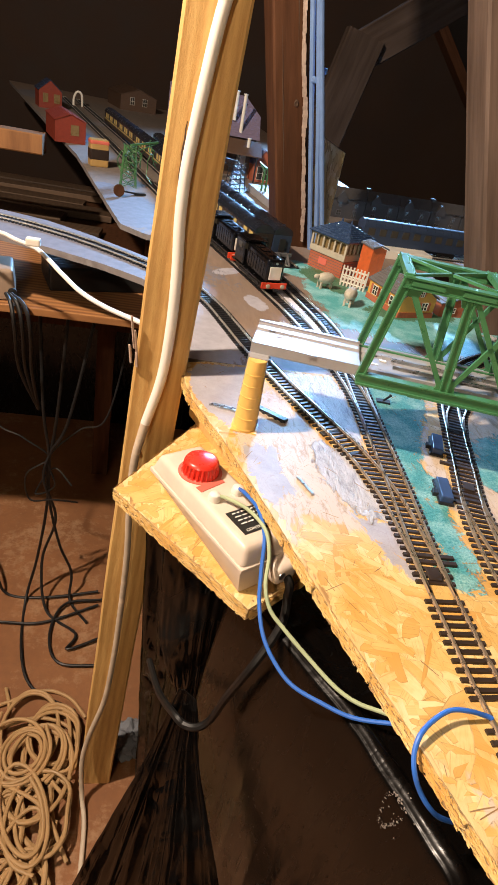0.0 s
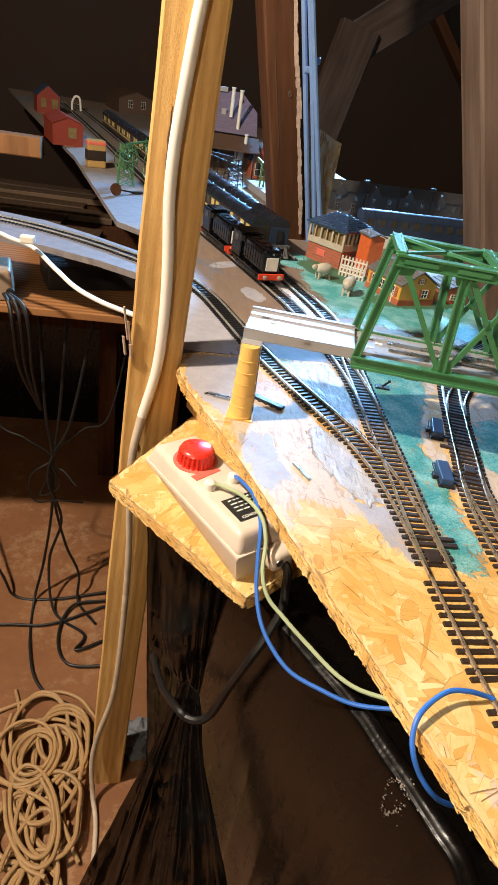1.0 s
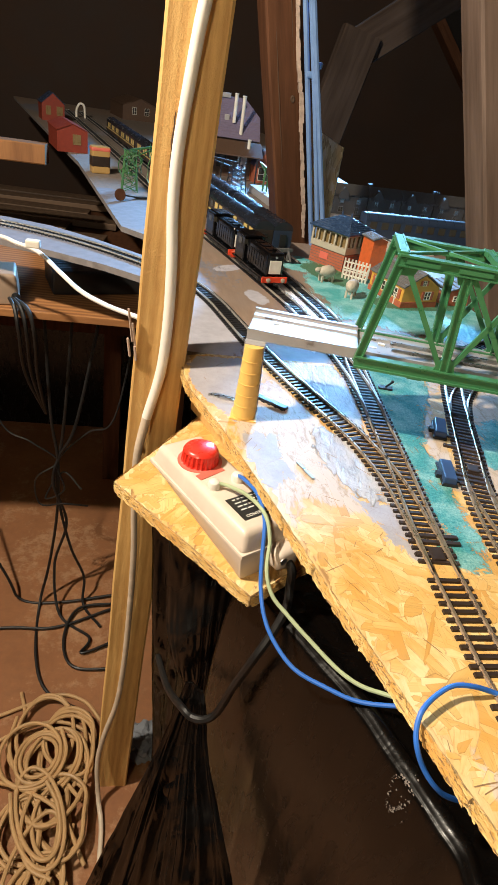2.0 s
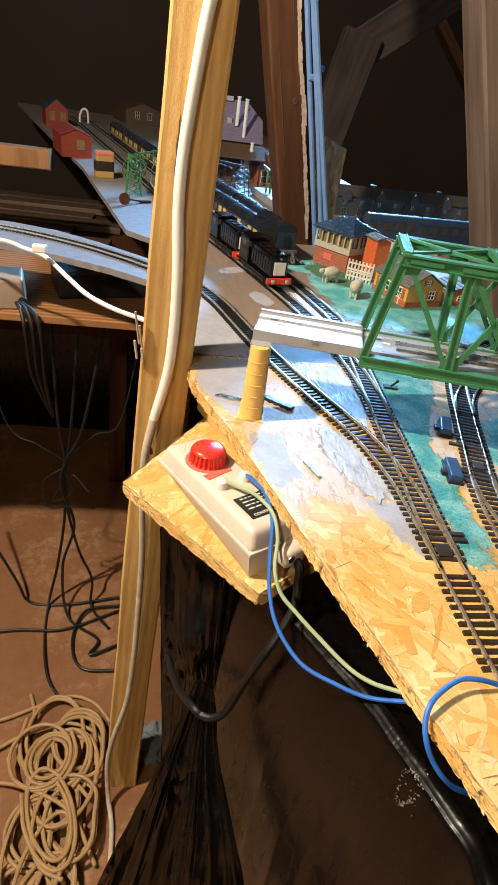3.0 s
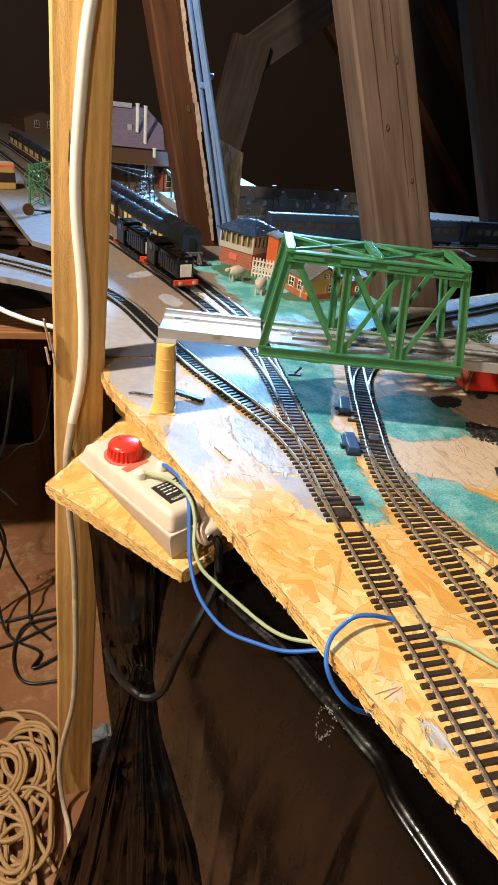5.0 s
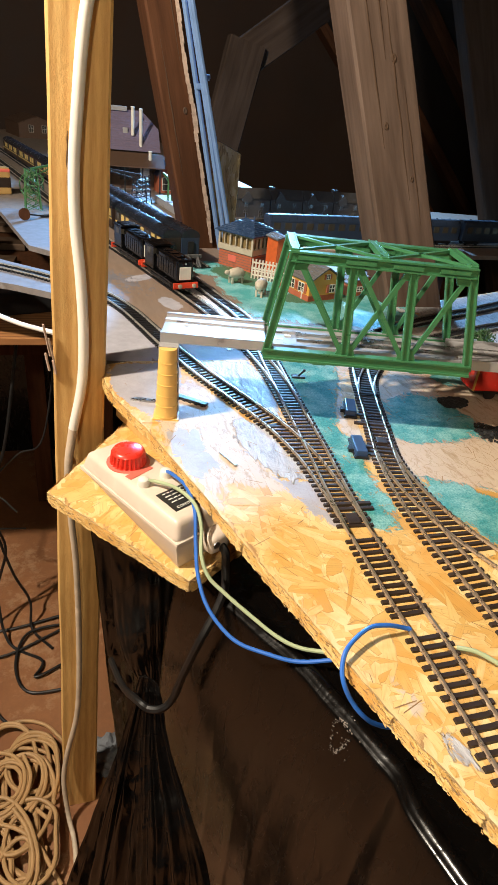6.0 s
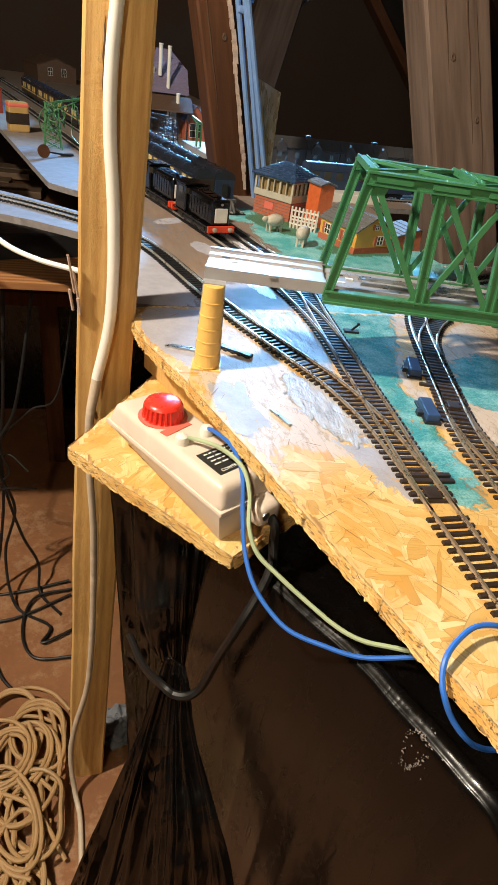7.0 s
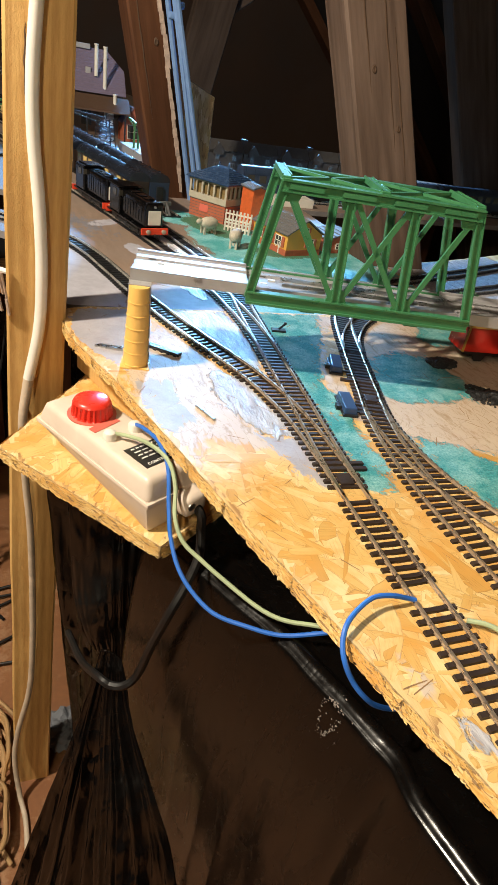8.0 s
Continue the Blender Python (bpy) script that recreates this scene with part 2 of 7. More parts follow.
def flake_material():
    """Pressed strands, each its own tone with fibres along it and a dark glue line round it; paint and scatter lie over them by four masks."""
    m = Mat("painted_wood_strands", rough=0.5)
    r = m.node("ShaderNodeNewGeometry").outputs["Random Per Island"]

    def attr(key):
        n = m.node("ShaderNodeAttribute")
        n.attribute_name = key
        return n.outputs["Fac"]

    uv = m.node("ShaderNodeUVMap")
    mp = m.node("ShaderNodeMapping")
    mp.inputs["Scale"].default_value = (45, 900, 1)
    m.link(uv.outputs[0], mp.inputs["Vector"])
    fib = m.noise(1.0, 4, 0.65, vec=mp.outputs["Vector"])
    blotch = m.noise(30, 4)
    c = m.ramp(r, [(0.0, (0.50, 0.28, 0.07)), (0.06, (0.60, 0.37, 0.11)), (0.28, (0.66, 0.43, 0.15)), (0.6, (0.70, 0.48, 0.18)), (0.84, (0.80, 0.62, 0.32)), (0.92, (0.68, 0.45, 0.16)), (0.98, (0.58, 0.32, 0.08))])
    c = m.mix(1.0, c, m.ramp(fib, [(0.25, (0.48, 0.36, 0.24)), (0.42, (0.95, 0.93, 0.90)), (0.75, (1.05, 1.05, 1.05))]), "MULTIPLY")
    c = m.mix(m.value(blotch, 0.45, 0.66, 0.0, 0.75), c, (0.62, 0.31, 0.065))
    # paint: soft masks broken by grain, strand and brush streaks
    streak = m.noise(150, 5, 0.7, vec=m.coords((1.0, 0.28, 1), 0.9), distort=0.5)
    fine = m.noise(520, 4, 0.75)
    wide = m.noise(46, 4, 0.65)
    ragged = m.math("ADD", m.math("ADD", m.value(streak, 0.25, 0.75, -0.34, 0.34), m.value(wide, 0.25, 0.75, -0.22, 0.22)), m.value(r, 0, 1, -0.13, 0.13))

    def mask(key, lo, hi, top, grit=0.0):
        a = m.math("ADD", attr(key), ragged)
        if grit:
            a = m.math("ADD", a, m.value(fine, 0.25, 0.75, -grit, grit))
        return m.math("MULTIPLY", m.value(a, lo, hi, 0, top), m.value(attr(key), 0.0, 0.10, 0, 1))

    cream, lav, white, teal = mask("cream", 0.38, 0.66, 0.86), mask("lav", 0.44, 0.56, 0.95), mask("white", 0.42, 0.56, 0.96), mask("teal", 0.42, 0.54, 1.0, 0.30)
    c = m.mix(cream, c, m.ramp(streak, [(0.34, (0.34, 0.24, 0.16)), (0.48, (0.55, 0.455, 0.37))]))
    c = m.mix(lav, c, m.ramp(m.math("ADD", m.math("MULTIPLY", wide, 0.7), m.math("MULTIPLY", fine, 0.3)), [(0.35, (0.31, 0.30, 0.335)), (0.65, (0.42, 0.405, 0.44))]))
    c = m.mix(white, c, m.ramp(streak, [(0.34, (0.25, 0.255, 0.29)), (0.52, (0.49, 0.49, 0.52))]))
    c = m.mix(teal, c, m.mix(m.value(wide, 0.40, 0.62, 0, 1), m.ramp(fine, [(0.34, (0.02, 0.23, 0.24)), (0.66, (0.10, 0.44, 0.44))]), m.ramp(fine, [(0.34, (0.10, 0.38, 0.37)), (0.66, (0.38, 0.66, 0.63))])))
    paint = m.math("MAXIMUM", m.math("MAXIMUM", lav, white), teal)
    line = m.math("MULTIPLY", m.value(m.math("ADD", attr("rim"), m.value(fib, 0.3, 0.7, -0.10, 0.06)), 0.90, 0.99, 0, 0.55), m.value(paint, 0, 1, 1, 0.35))
    c = m.mix(line, c, (0.22, 0.115, 0.04))
    m.base(c)
    m.bump(fib, 0.35, 0.0004)
    m.bump(attr("rim"), -0.25, 0.0005)
    m.bump(m.math("MULTIPLY", white, streak), 1.0, 0.0022)
    m.bump(m.math("MULTIPLY", teal, fine), 1.0, 0.0018)
    m.bump(m.math("MULTIPLY", cream, streak), 0.35, 0.0010)
    m.rough(m.math("ADD", m.math("SUBTRACT", m.value(fib, 0.3, 0.7, 0.45, 0.65), m.math("MULTIPLY", white, 0.27)), m.math("MULTIPLY", teal, 0.3)))
    return m.m


M_FLAKE = flake_material()
M_SPLIT = plain("dark_splinter_gap", (0.30, 0.18, 0.08), 0.8, 0, 0.2, 300, 0.2)


def cut_edge():
    """The sawn edge of strand board: layered splinters and dark gaps."""
    m = Mat("cut_strand_board_edge", rough=0.8)
    lay = m.noise(150, 5, 0.75, (1, 1, 2.6), distort=0.8)
    gap = m.noise(420, 4, 0.7, (0.6, 0.6, 1.6))
    c = m.ramp(lay, [(0.25, (0.36, 0.22, 0.10)), (0.5, (0.60, 0.42, 0.20)), (0.75, (0.74, 0.57, 0.33))])
    m.base(m.mix(m.value(gap, 0.32, 0.44, 0.65, 0), c, (0.15, 0.08, 0.03)))
    m.bump(lay, 0.9, 0.003)
    m.bump(gap, 0.6, 0.0015)
    return m.m


M_CUT = cut_edge()
M_GREYEDGE = plain("grey_painted_board_edge", (0.20, 0.18, 0.175), 0.6, 0, 0.2, 90, 0.4)
M_PINE = wood("sawn_pine", (0.80, 0.53, 0.20), (0.56, 0.32, 0.10), along=2, ring=30, rings=0.26, fine=420.0)
def saw_marks(mat):
    """Fine cross marks of the saw and raised fuzz on a planed-looking wood."""
    m = Mat("scratch")
    bpy.data.materials.remove(m.m)
    m.m, m.t, m.tc = mat, mat.node_tree, None
    m.b = m.t.nodes["Principled BSDF"]
    m.bumps = m.b.inputs["Normal"].links[0].from_socket
    m.bump(m.noise(110, 4, 0.7, (0.35, 0.35, 1.2)), 0.28, 0.0012)
    m.bump(m.noise(420, 4, 0.75, (1, 1, 0.5)), 0.5, 0.0007)


saw_marks(M_PINE)
M_OLD = wood("old_brown_timber", (0.125, 0.055, 0.027), (0.055, 0.023, 0.011), along=2, ring=16, rings=0.08, fine=90.0)
M_GREYOLD = wood("weathered_grey_timber", (0.18, 0.128, 0.100), (0.075, 0.050, 0.038), along=2, ring=14, rings=0.10, fine=70.0)
# far strut and braces: their dimness is put into this darker timber
M_DARKTIMBER = wood("shade_darkened_timber", (0.075, 0.058, 0.049), (0.036, 0.026, 0.021), along=2, ring=14, rings=0.10, fine=70.0)
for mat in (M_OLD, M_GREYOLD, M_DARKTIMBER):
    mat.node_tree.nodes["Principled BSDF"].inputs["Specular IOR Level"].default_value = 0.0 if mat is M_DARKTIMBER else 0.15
M_PLANK = wood("stored_old_plank", (0.15, 0.095, 0.058), (0.055, 0.033, 0.02), along=0, ring=22)
M_SHELFWOOD = wood("orange_shelf_timber", (0.36, 0.17, 0.06), (0.20, 0.085, 0.03), along=0, ring=24)
M_KNOT = plain("dark_wood_knot", (0.075, 0.040, 0.020), 0.7, 0, 0.2, 200, 0.3)
M_RAIL = plain("nickel_rail", (0.66, 0.63, 0.58), 0.33, 0.75, 0.10, 220, 0.05)
M_RUSTRAIL = plain("dull_steel_rail", (0.60, 0.49, 0.38), 0.30, 0.8, 0.16, 160, 0.08)
M_SLEEPER = plain("brown_black_plastic_sleeper", (0.028, 0.016, 0.011), 0.55, 0, 0.25, 120, 0.2)
M_BLACKSLEEPER = plain("black_plastic_sleeper", (0.013, 0.013, 0.015), 0.5, 0, 0.25, 120, 0.2)
M_GREEN = plain("green_bridge_plastic", (0.055, 0.20, 0.085), 0.34, 0, 0.10, 90, 0.05)
M_DECK = plain("grey_deck_plastic", (0.33, 0.32, 0.325), 0.32, 0, 0.08, 40, 0.05)
M_YELLOW = plain("yellow_pier_plastic", (0.80, 0.50, 0.14), 0.45, 0, 0.06, 50, 0.05)
M_CREAM = plain("cream_controller_plastic", (0.64, 0.54, 0.45), 0.38, 0, 0.06, 70, 0.06)
M_RED = plain("red_knob_plastic", (0.72, 0.035, 0.02), 0.25, 0, 0.05, 60, 0.03, 0.3)
M_REDFLAT = plain("faded_red_print", (0.62, 0.14, 0.10), 0.5, 0, 0.08)
M_BLACK = plain("black_plastic", (0.014, 0.014, 0.015), 0.4, 0, 0.2, 80, 0.1)
M_LABEL = plain("black_label", (0.02, 0.02, 0.02), 0.35, 0, 0.1)
M_WHITEINK = plain("white_ink", (0.75, 0.74, 0.70), 0.5, 0, 0.05)
M_BLUEWIRE = plain("blue_wire", (0.03, 0.14, 0.55), 0.35, 0, 0.08)
M_GREENWIRE = plain("pale_green_wire", (0.38, 0.45, 0.27), 0.45, 0, 0.12)
M_WHITECABLE = plain("dusty_white_cable", (0.80, 0.77, 0.71), 0.45, 0, 0.10, 30)
M_GRIMYCABLE = plain("grimy_cream_cable", (0.56, 0.46, 0.35), 0.55, 0, 0.24, 55, 0.2)
M_BLACKCABLE = plain("black_cable", (0.006, 0.0055, 0.0055), 0.5, 0, 0.2)
M_ROPE = plain("dirty_cream_cable", (0.41, 0.25, 0.11), 0.6, 0, 0.2, 40, 0.2)
M_BLUECABLE = plain("grey_blue_cable", (0.17, 0.28, 0.52), 0.4, 0, 0.1)
M_ORANGE = plain("orange_brick_model_wall", (0.58, 0.12, 0.03), 0.55, 0, 0.15, 160, 0.25)
M_BRICKRED = plain("red_brick_model_wall", (0.40, 0.11, 0.055), 0.6, 0, 0.2, 160, 0.3)
M_SBCREAM = plain("stone_model_wall", (0.42, 0.38, 0.30), 0.55, 0, 0.12, 120)
M_SLATE = plain("blue_grey_model_slate", (0.028, 0.055, 0.12), 0.22, 0, 0.2, 140, 0.2)
M_PURPLE = plain("purple_grey_model_slate", (0.16, 0.13, 0.20), 0.7, 0, 0.15, 140, 0.2)
M_HOUSE = plain("ochre_model_wall", (0.62, 0.33, 0.06), 0.5, 0, 0.08)
M_GREYROOF = plain("grey_model_roof", (0.12, 0.115, 0.115), 0.75, 0, 0.15, 150, 0.2)
M_WHITE = plain("white_model_plastic", (0.74, 0.70, 0.62), 0.45, 0, 0.08)
M_GLASSDARK = plain("dark_model_glazing", (0.05, 0.045, 0.035), 0.12, 0, 0.1)
M_GLOWPANE = plain("amber_model_glazing", (0.20, 0.14, 0.06), 0.3, 0, 0.15)
M_COACH = plain("dark_brown_coach_side", (0.028, 0.017, 0.012), 0.35, 0, 0.15)
M_COACHCREAM = plain("cream_coach_panel", (0.62, 0.46, 0.16), 0.4, 0, 0.1)
M_COACHROOF = plain("grey_coach_roof", (0.013, 0.016, 0.024), 0.20, 0, 0.12, 60, 0.0)
M_BLUECOACH = plain("dark_blue_coach_side", (0.02, 0.035, 0.07), 0.5, 0, 0.12)
M_LOCO = plain("satin_black_loco", (0.0025, 0.0025, 0.003), 0.18, 0, 0.2, 90, 0.0)
M_BUFFER = plain("red_buffer_beam", (0.72, 0.06, 0.02), 0.4, 0, 0.06)
M_STEEL = plain("bare_steel", (0.55, 0.54, 0.52), 0.3, 1.0, 0.1)
M_SHEEP = plain("cream_sheep_paint", (0.50, 0.45, 0.36), 0.7, 0, 0.2, 300, 0.6)
# grey stone kept near black: the terrace's shadow is in this colour
M_TERRACE = plain("shade_darkened_grey_stone", (0.055, 0.05, 0.047), 0.65, 0, 0.2, 130, 0.3)
M_COAL = plain("spilt_black_coal", (0.013, 0.013, 0.014), 0.55, 0, 0.3, 700, 0.9)
M_TIN = plain("yellow_tin", (0.42, 0.26, 0.09), 0.4, 0, 0.1)
M_TREE = plain("green_foliage_scatter", (0.05, 0.12, 0.04), 0.8, 0, 0.3, 300, 0.5)
M_DKGREEN = plain("dark_green_lattice", (0.06, 0.17, 0.06), 0.45, 0, 0.1)
M_MOTOR = plain("blue_grey_point_motor_cover", (0.035, 0.07, 0.17), 0.35, 0, 0.1)
M_CHALK = plain("dried_dust", (0.20, 0.17, 0.15), 0.9, 0, 0.2)
M_TORN = plain("torn_pale_bark", (0.46, 0.34, 0.27), 0.8, 0, 0.25, 200, 0.4)
M_HUTRED = plain("dark_red_model_card", (0.22, 0.030, 0.014), 0.55, 0, 0.15, 120, 0.15)
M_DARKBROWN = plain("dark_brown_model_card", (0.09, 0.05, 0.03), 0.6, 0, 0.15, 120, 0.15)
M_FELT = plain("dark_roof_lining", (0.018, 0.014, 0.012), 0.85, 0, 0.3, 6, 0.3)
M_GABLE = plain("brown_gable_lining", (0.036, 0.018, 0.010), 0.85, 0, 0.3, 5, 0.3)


def floor_material():
    m = Mat("brown_attic_floor", rough=0.75)
    n = m.noise(5, 6, 0.65)
    f = m.noise(60, 5, 0.7)
    c = m.ramp(n, [(0.3, (0.19, 0.075, 0.026)), (0.7, (0.30, 0.13, 0.05))])
    dust = m.value(m.math("MULTIPLY", m.noise(32, 4, 0.8), m.noise(4, 2)), 0.27, 0.36, 0, 0.40)
    c = m.mix(dust, c, (0.48, 0.31, 0.18))
    m.base(m.mix(m.value(f, 0.3, 0.7, 0, 0.35), c, (0.13, 0.06, 0.03)))
    m.bump(f, 0.3, 0.002)
    return m.m


def plastic_sheet(name, k=1.0):
    """Black bin-bag plastic: dark, with a soft sheen, sharper gloss in spots and fine creases."""
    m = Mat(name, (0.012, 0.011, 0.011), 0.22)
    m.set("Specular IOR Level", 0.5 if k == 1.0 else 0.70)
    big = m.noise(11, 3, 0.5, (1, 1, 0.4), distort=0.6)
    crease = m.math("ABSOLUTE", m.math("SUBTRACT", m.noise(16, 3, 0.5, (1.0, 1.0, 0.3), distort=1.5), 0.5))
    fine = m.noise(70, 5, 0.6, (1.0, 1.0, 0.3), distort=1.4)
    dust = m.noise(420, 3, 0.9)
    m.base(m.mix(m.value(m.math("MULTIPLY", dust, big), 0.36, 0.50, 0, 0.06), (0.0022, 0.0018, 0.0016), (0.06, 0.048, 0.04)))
    m.rough(m.value(fine, 0.3, 0.7, 0.17, 0.32) if k == 1.0 else m.value(big, 0.35, 0.65, 0.12, 0.36))
    m.bump(big, 0.10, 0.015)
    m.bump(crease, 0.18 * k, 0.006)
    m.bump(fine, 0.06, 0.001)
    if k > 1:
        area = m.value(m.noise(7, 2), 0.44, 0.60, 0.15, 1)
        crumple = m.math("ABSOLUTE", m.math("SUBTRACT", m.noise(12, 2, 0.45, (1.0, 1.0, 0.6), distort=0.9), 0.5))
        m.bump(m.math("MULTIPLY", crumple, area), 0.8, 0.05)
    return m.m


M_FLOOR = floor_material()
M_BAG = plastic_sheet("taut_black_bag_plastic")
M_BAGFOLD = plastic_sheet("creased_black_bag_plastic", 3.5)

# ---- building helpers ----
UP = Vector((0, 0, 1))


def finish(name, bm, material, smooth=False):
    bmesh.ops.recalc_face_normals(bm, faces=bm.faces)
    me = bpy.data.meshes.new(name)
    bm.to_mesh(me)
    bm.free()
    for m in material if isinstance(material, (list, tuple)) else [material]:
        me.materials.append(m)
    if smooth:
        for p in me.polygons:
            p.use_smooth = True
        me.set_sharp_from_angle(angle=radians(38))
    return me


def part(name, bm, material, parent, label="", smooth=False):
    ob = new(name, finish(name, bm, material, smooth))
    ob.parent = parent
    return tagged(ob, label)


def solid(name, bm, material, label, category, group="", kind="", smooth=False):
    return tagged(new(name, finish(name, bm, material, smooth)), label, category, group, kind)


def thing(name, label, category, m=None, group="", kind=""):
    ob = new(name)
    ob.empty_display_size = 0.02
    if m is not None:
        ob.matrix_world = m
    return tagged(ob, label, category, group, kind)


def box(bm, size, at=(0, 0, 0), m=None, bevel=0.0, seg=2, taper=None):
    """A box on its centre; taper scales the top face in x and y."""
    made = bmesh.ops.create_cube(bm, size=1)["verts"]
    for v in made:
        k = taper if taper and v.co.z > 0 else (1, 1)
        v.co = Vector((v.co.x * size[0] * k[0], v.co.y * size[1] * k[1], v.co.z * size[2]))
    if bevel:
        edges = {e for v in made for e in v.link_edges}
        out = bmesh.ops.bevel(bm, geom=list(edges), offset=bevel, segments=seg, affect="EDGES", profile=0.6)
        made = list({v for f in out["faces"] for v in f.verts} | {v for v in made if v.is_valid})
    t = Matrix.Translation(at) @ (m or Matrix())
    for v in made:
        v.co = t @ v.co
    return made


def bar(bm, a, b, w, h, up=UP, ext=0.0):
    """A square bar from a to b, w wide and h deep."""
    a, b = Vector(a), Vector(b)
    d = (b - a).normalized()
    a, b = a - d * ext, b + d * ext
    side = d.cross(up)
    side = side.normalized() if side.length > 1e-6 else Vector((1, 0, 0))
    top = side.cross(d).normalized()
    ring = []
    for p in (a, b):
        ring.append([bm.verts.new(p + side * sx * w / 2 + top * sy * h / 2) for sx, sy in ((-1, -1), (1, -1), (1, 1), (-1, 1))])
    for i in range(4):
        bm.faces.new((ring[0][i], ring[0][(i + 1) % 4], ring[1][(i + 1) % 4], ring[1][i]))
    bm.faces.new(ring[0][::-1]), bm.faces.new(ring[1])


def smooth_line(points, steps=8):
    """A Catmull-Rom line through the points."""
    p = [Vector(q) for q in points]
    p = [p[0] * 2 - p[1]] + p + [p[-1] * 2 - p[-2]]
    out = []
    for i in range(1, len(p) - 2):
        for k in range(steps):
            t = k / steps
            a, b, c, d = p[i - 1:i + 3]
            out.append(0.5 * ((2 * b) + (c - a) * t + (2 * a - 5 * b + 4 * c - d) * t * t + (3 * b - a - 3 * c + d) * t ** 3))
    return out + [p[-2]]


def tube(bm, points, radius, seg=8, steps=8, raw=False):
    """A round cable along a smooth line."""
    line = [Vector(q) for q in points] if raw else smooth_line(points, steps)
    rings, side = [], None
    for i, q in enumerate(line):
        d = (line[min(i + 1, len(line) - 1)] - line[max(i - 1, 0)]).normalized()
        if side is None:
            side = d.cross(UP if abs(d.z) < 0.9 else Vector((1, 0, 0))).normalized()
        side = (side - d * side.dot(d)).normalized()
        other = d.cross(side)
        r = radius(i / (len(line) - 1)) if callable(radius) else radius
        rings.append([bm.verts.new(q + (side * math.cos(a) + other * math.sin(a)) * r) for a in (2 * math.pi * j / seg for j in range(seg))])
    for a, b in zip(rings, rings[1:]):
        for j in range(seg):
            bm.faces.new((a[j], a[(j + 1) % seg], b[(j + 1) % seg], b[j]))
    bm.faces.new(rings[0][::-1]), bm.faces.new(rings[-1])


def lathe(bm, profile, at=(0, 0, 0), seg=24, m=None):
    """A turned body from (radius, height) pairs."""
    t = Matrix.Translation(at) @ (m or Matrix())
    rings = [[bm.verts.new(t @ Vector((r * math.cos(a), r * math.sin(a), z))) for a in (2 * math.pi * j / seg for j in range(seg))] for r, z in profile]
    for a, b in zip(rings, rings[1:]):
        for j in range(seg):
            bm.faces.new((a[j], a[(j + 1) % seg], b[(j + 1) % seg], b[j]))
    bm.faces.new(rings[0][::-1]), bm.faces.new(rings[-1])


def prism(bm, outline, z0, z1):
    low = [bm.verts.new((x, y, z0)) for x, y in outline]
    high = [bm.verts.new((x, y, z1)) for x, y in outline]
    n = len(outline)
    for i in range(n):
        bm.faces.new((low[i], low[(i + 1) % n], high[(i + 1) % n], high[i]))
    bm.faces.new(low[::-1]), bm.faces.new(high)


# ---- setting: floor, roof, gables ----
FLOOR, TOP = 0.0, 0.80
bm = bmesh.new()
box(bm, (7.2, 8.4, 0.05), (-0.4, 0.9, FLOOR - 0.025))
solid("floor", bm, M_FLOOR, "dusty brown boarded attic floor", "floor", kind="structure")


def slope(name, x0, z0, x1, z1):
    bm = bmesh.new()
    y0, y1 = -3.2, 4.9
    n = Vector((z1 - z0, 0, x0 - x1)).normalized() * 0.03
    pts = [Vector((x0, y0, z0)), Vector((x1, y0, z1)), Vector((x1, y1, z1)), Vector((x0, y1, z0))]
    prism_pts = pts + [p + n * (-1 if n.z < 0 else 1) for p in pts]
    v = [bm.verts.new(p) for p in prism_pts]
    for f in ((0, 1, 2, 3), (7, 6, 5, 4), (0, 4, 5, 1), (1, 5, 6, 2), (2, 6, 7, 3), (3, 7, 4, 0)):
        bm.faces.new([v[i] for i in f])
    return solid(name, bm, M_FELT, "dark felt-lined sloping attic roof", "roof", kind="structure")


slope("roof_east", 2.75, -0.05, -0.35, 3.05)
slope("roof_west", -3.45, -0.05, -0.35, 3.05)
for nm, y in (("wall_north", 3.7), ("wall_south", -2.9)):
    bm = bmesh.new()
    pts = [(-3.5, -0.05), (2.8, -0.05), (2.8, 0.1), (-0.35, 3.2), (-3.5, 0.1)]
    lo = [bm.verts.new((x, y, z)) for x, z in pts]
    hi = [bm.verts.new((x, y + 0.1, z)) for x, z in pts]
    bm.faces.new(lo), bm.faces.new(hi[::-1])
    for i in range(5):
        bm.faces.new((lo[i], lo[(i + 1) % 5], hi[(i + 1) % 5], hi[i]))
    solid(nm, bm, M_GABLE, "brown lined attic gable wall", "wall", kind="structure")


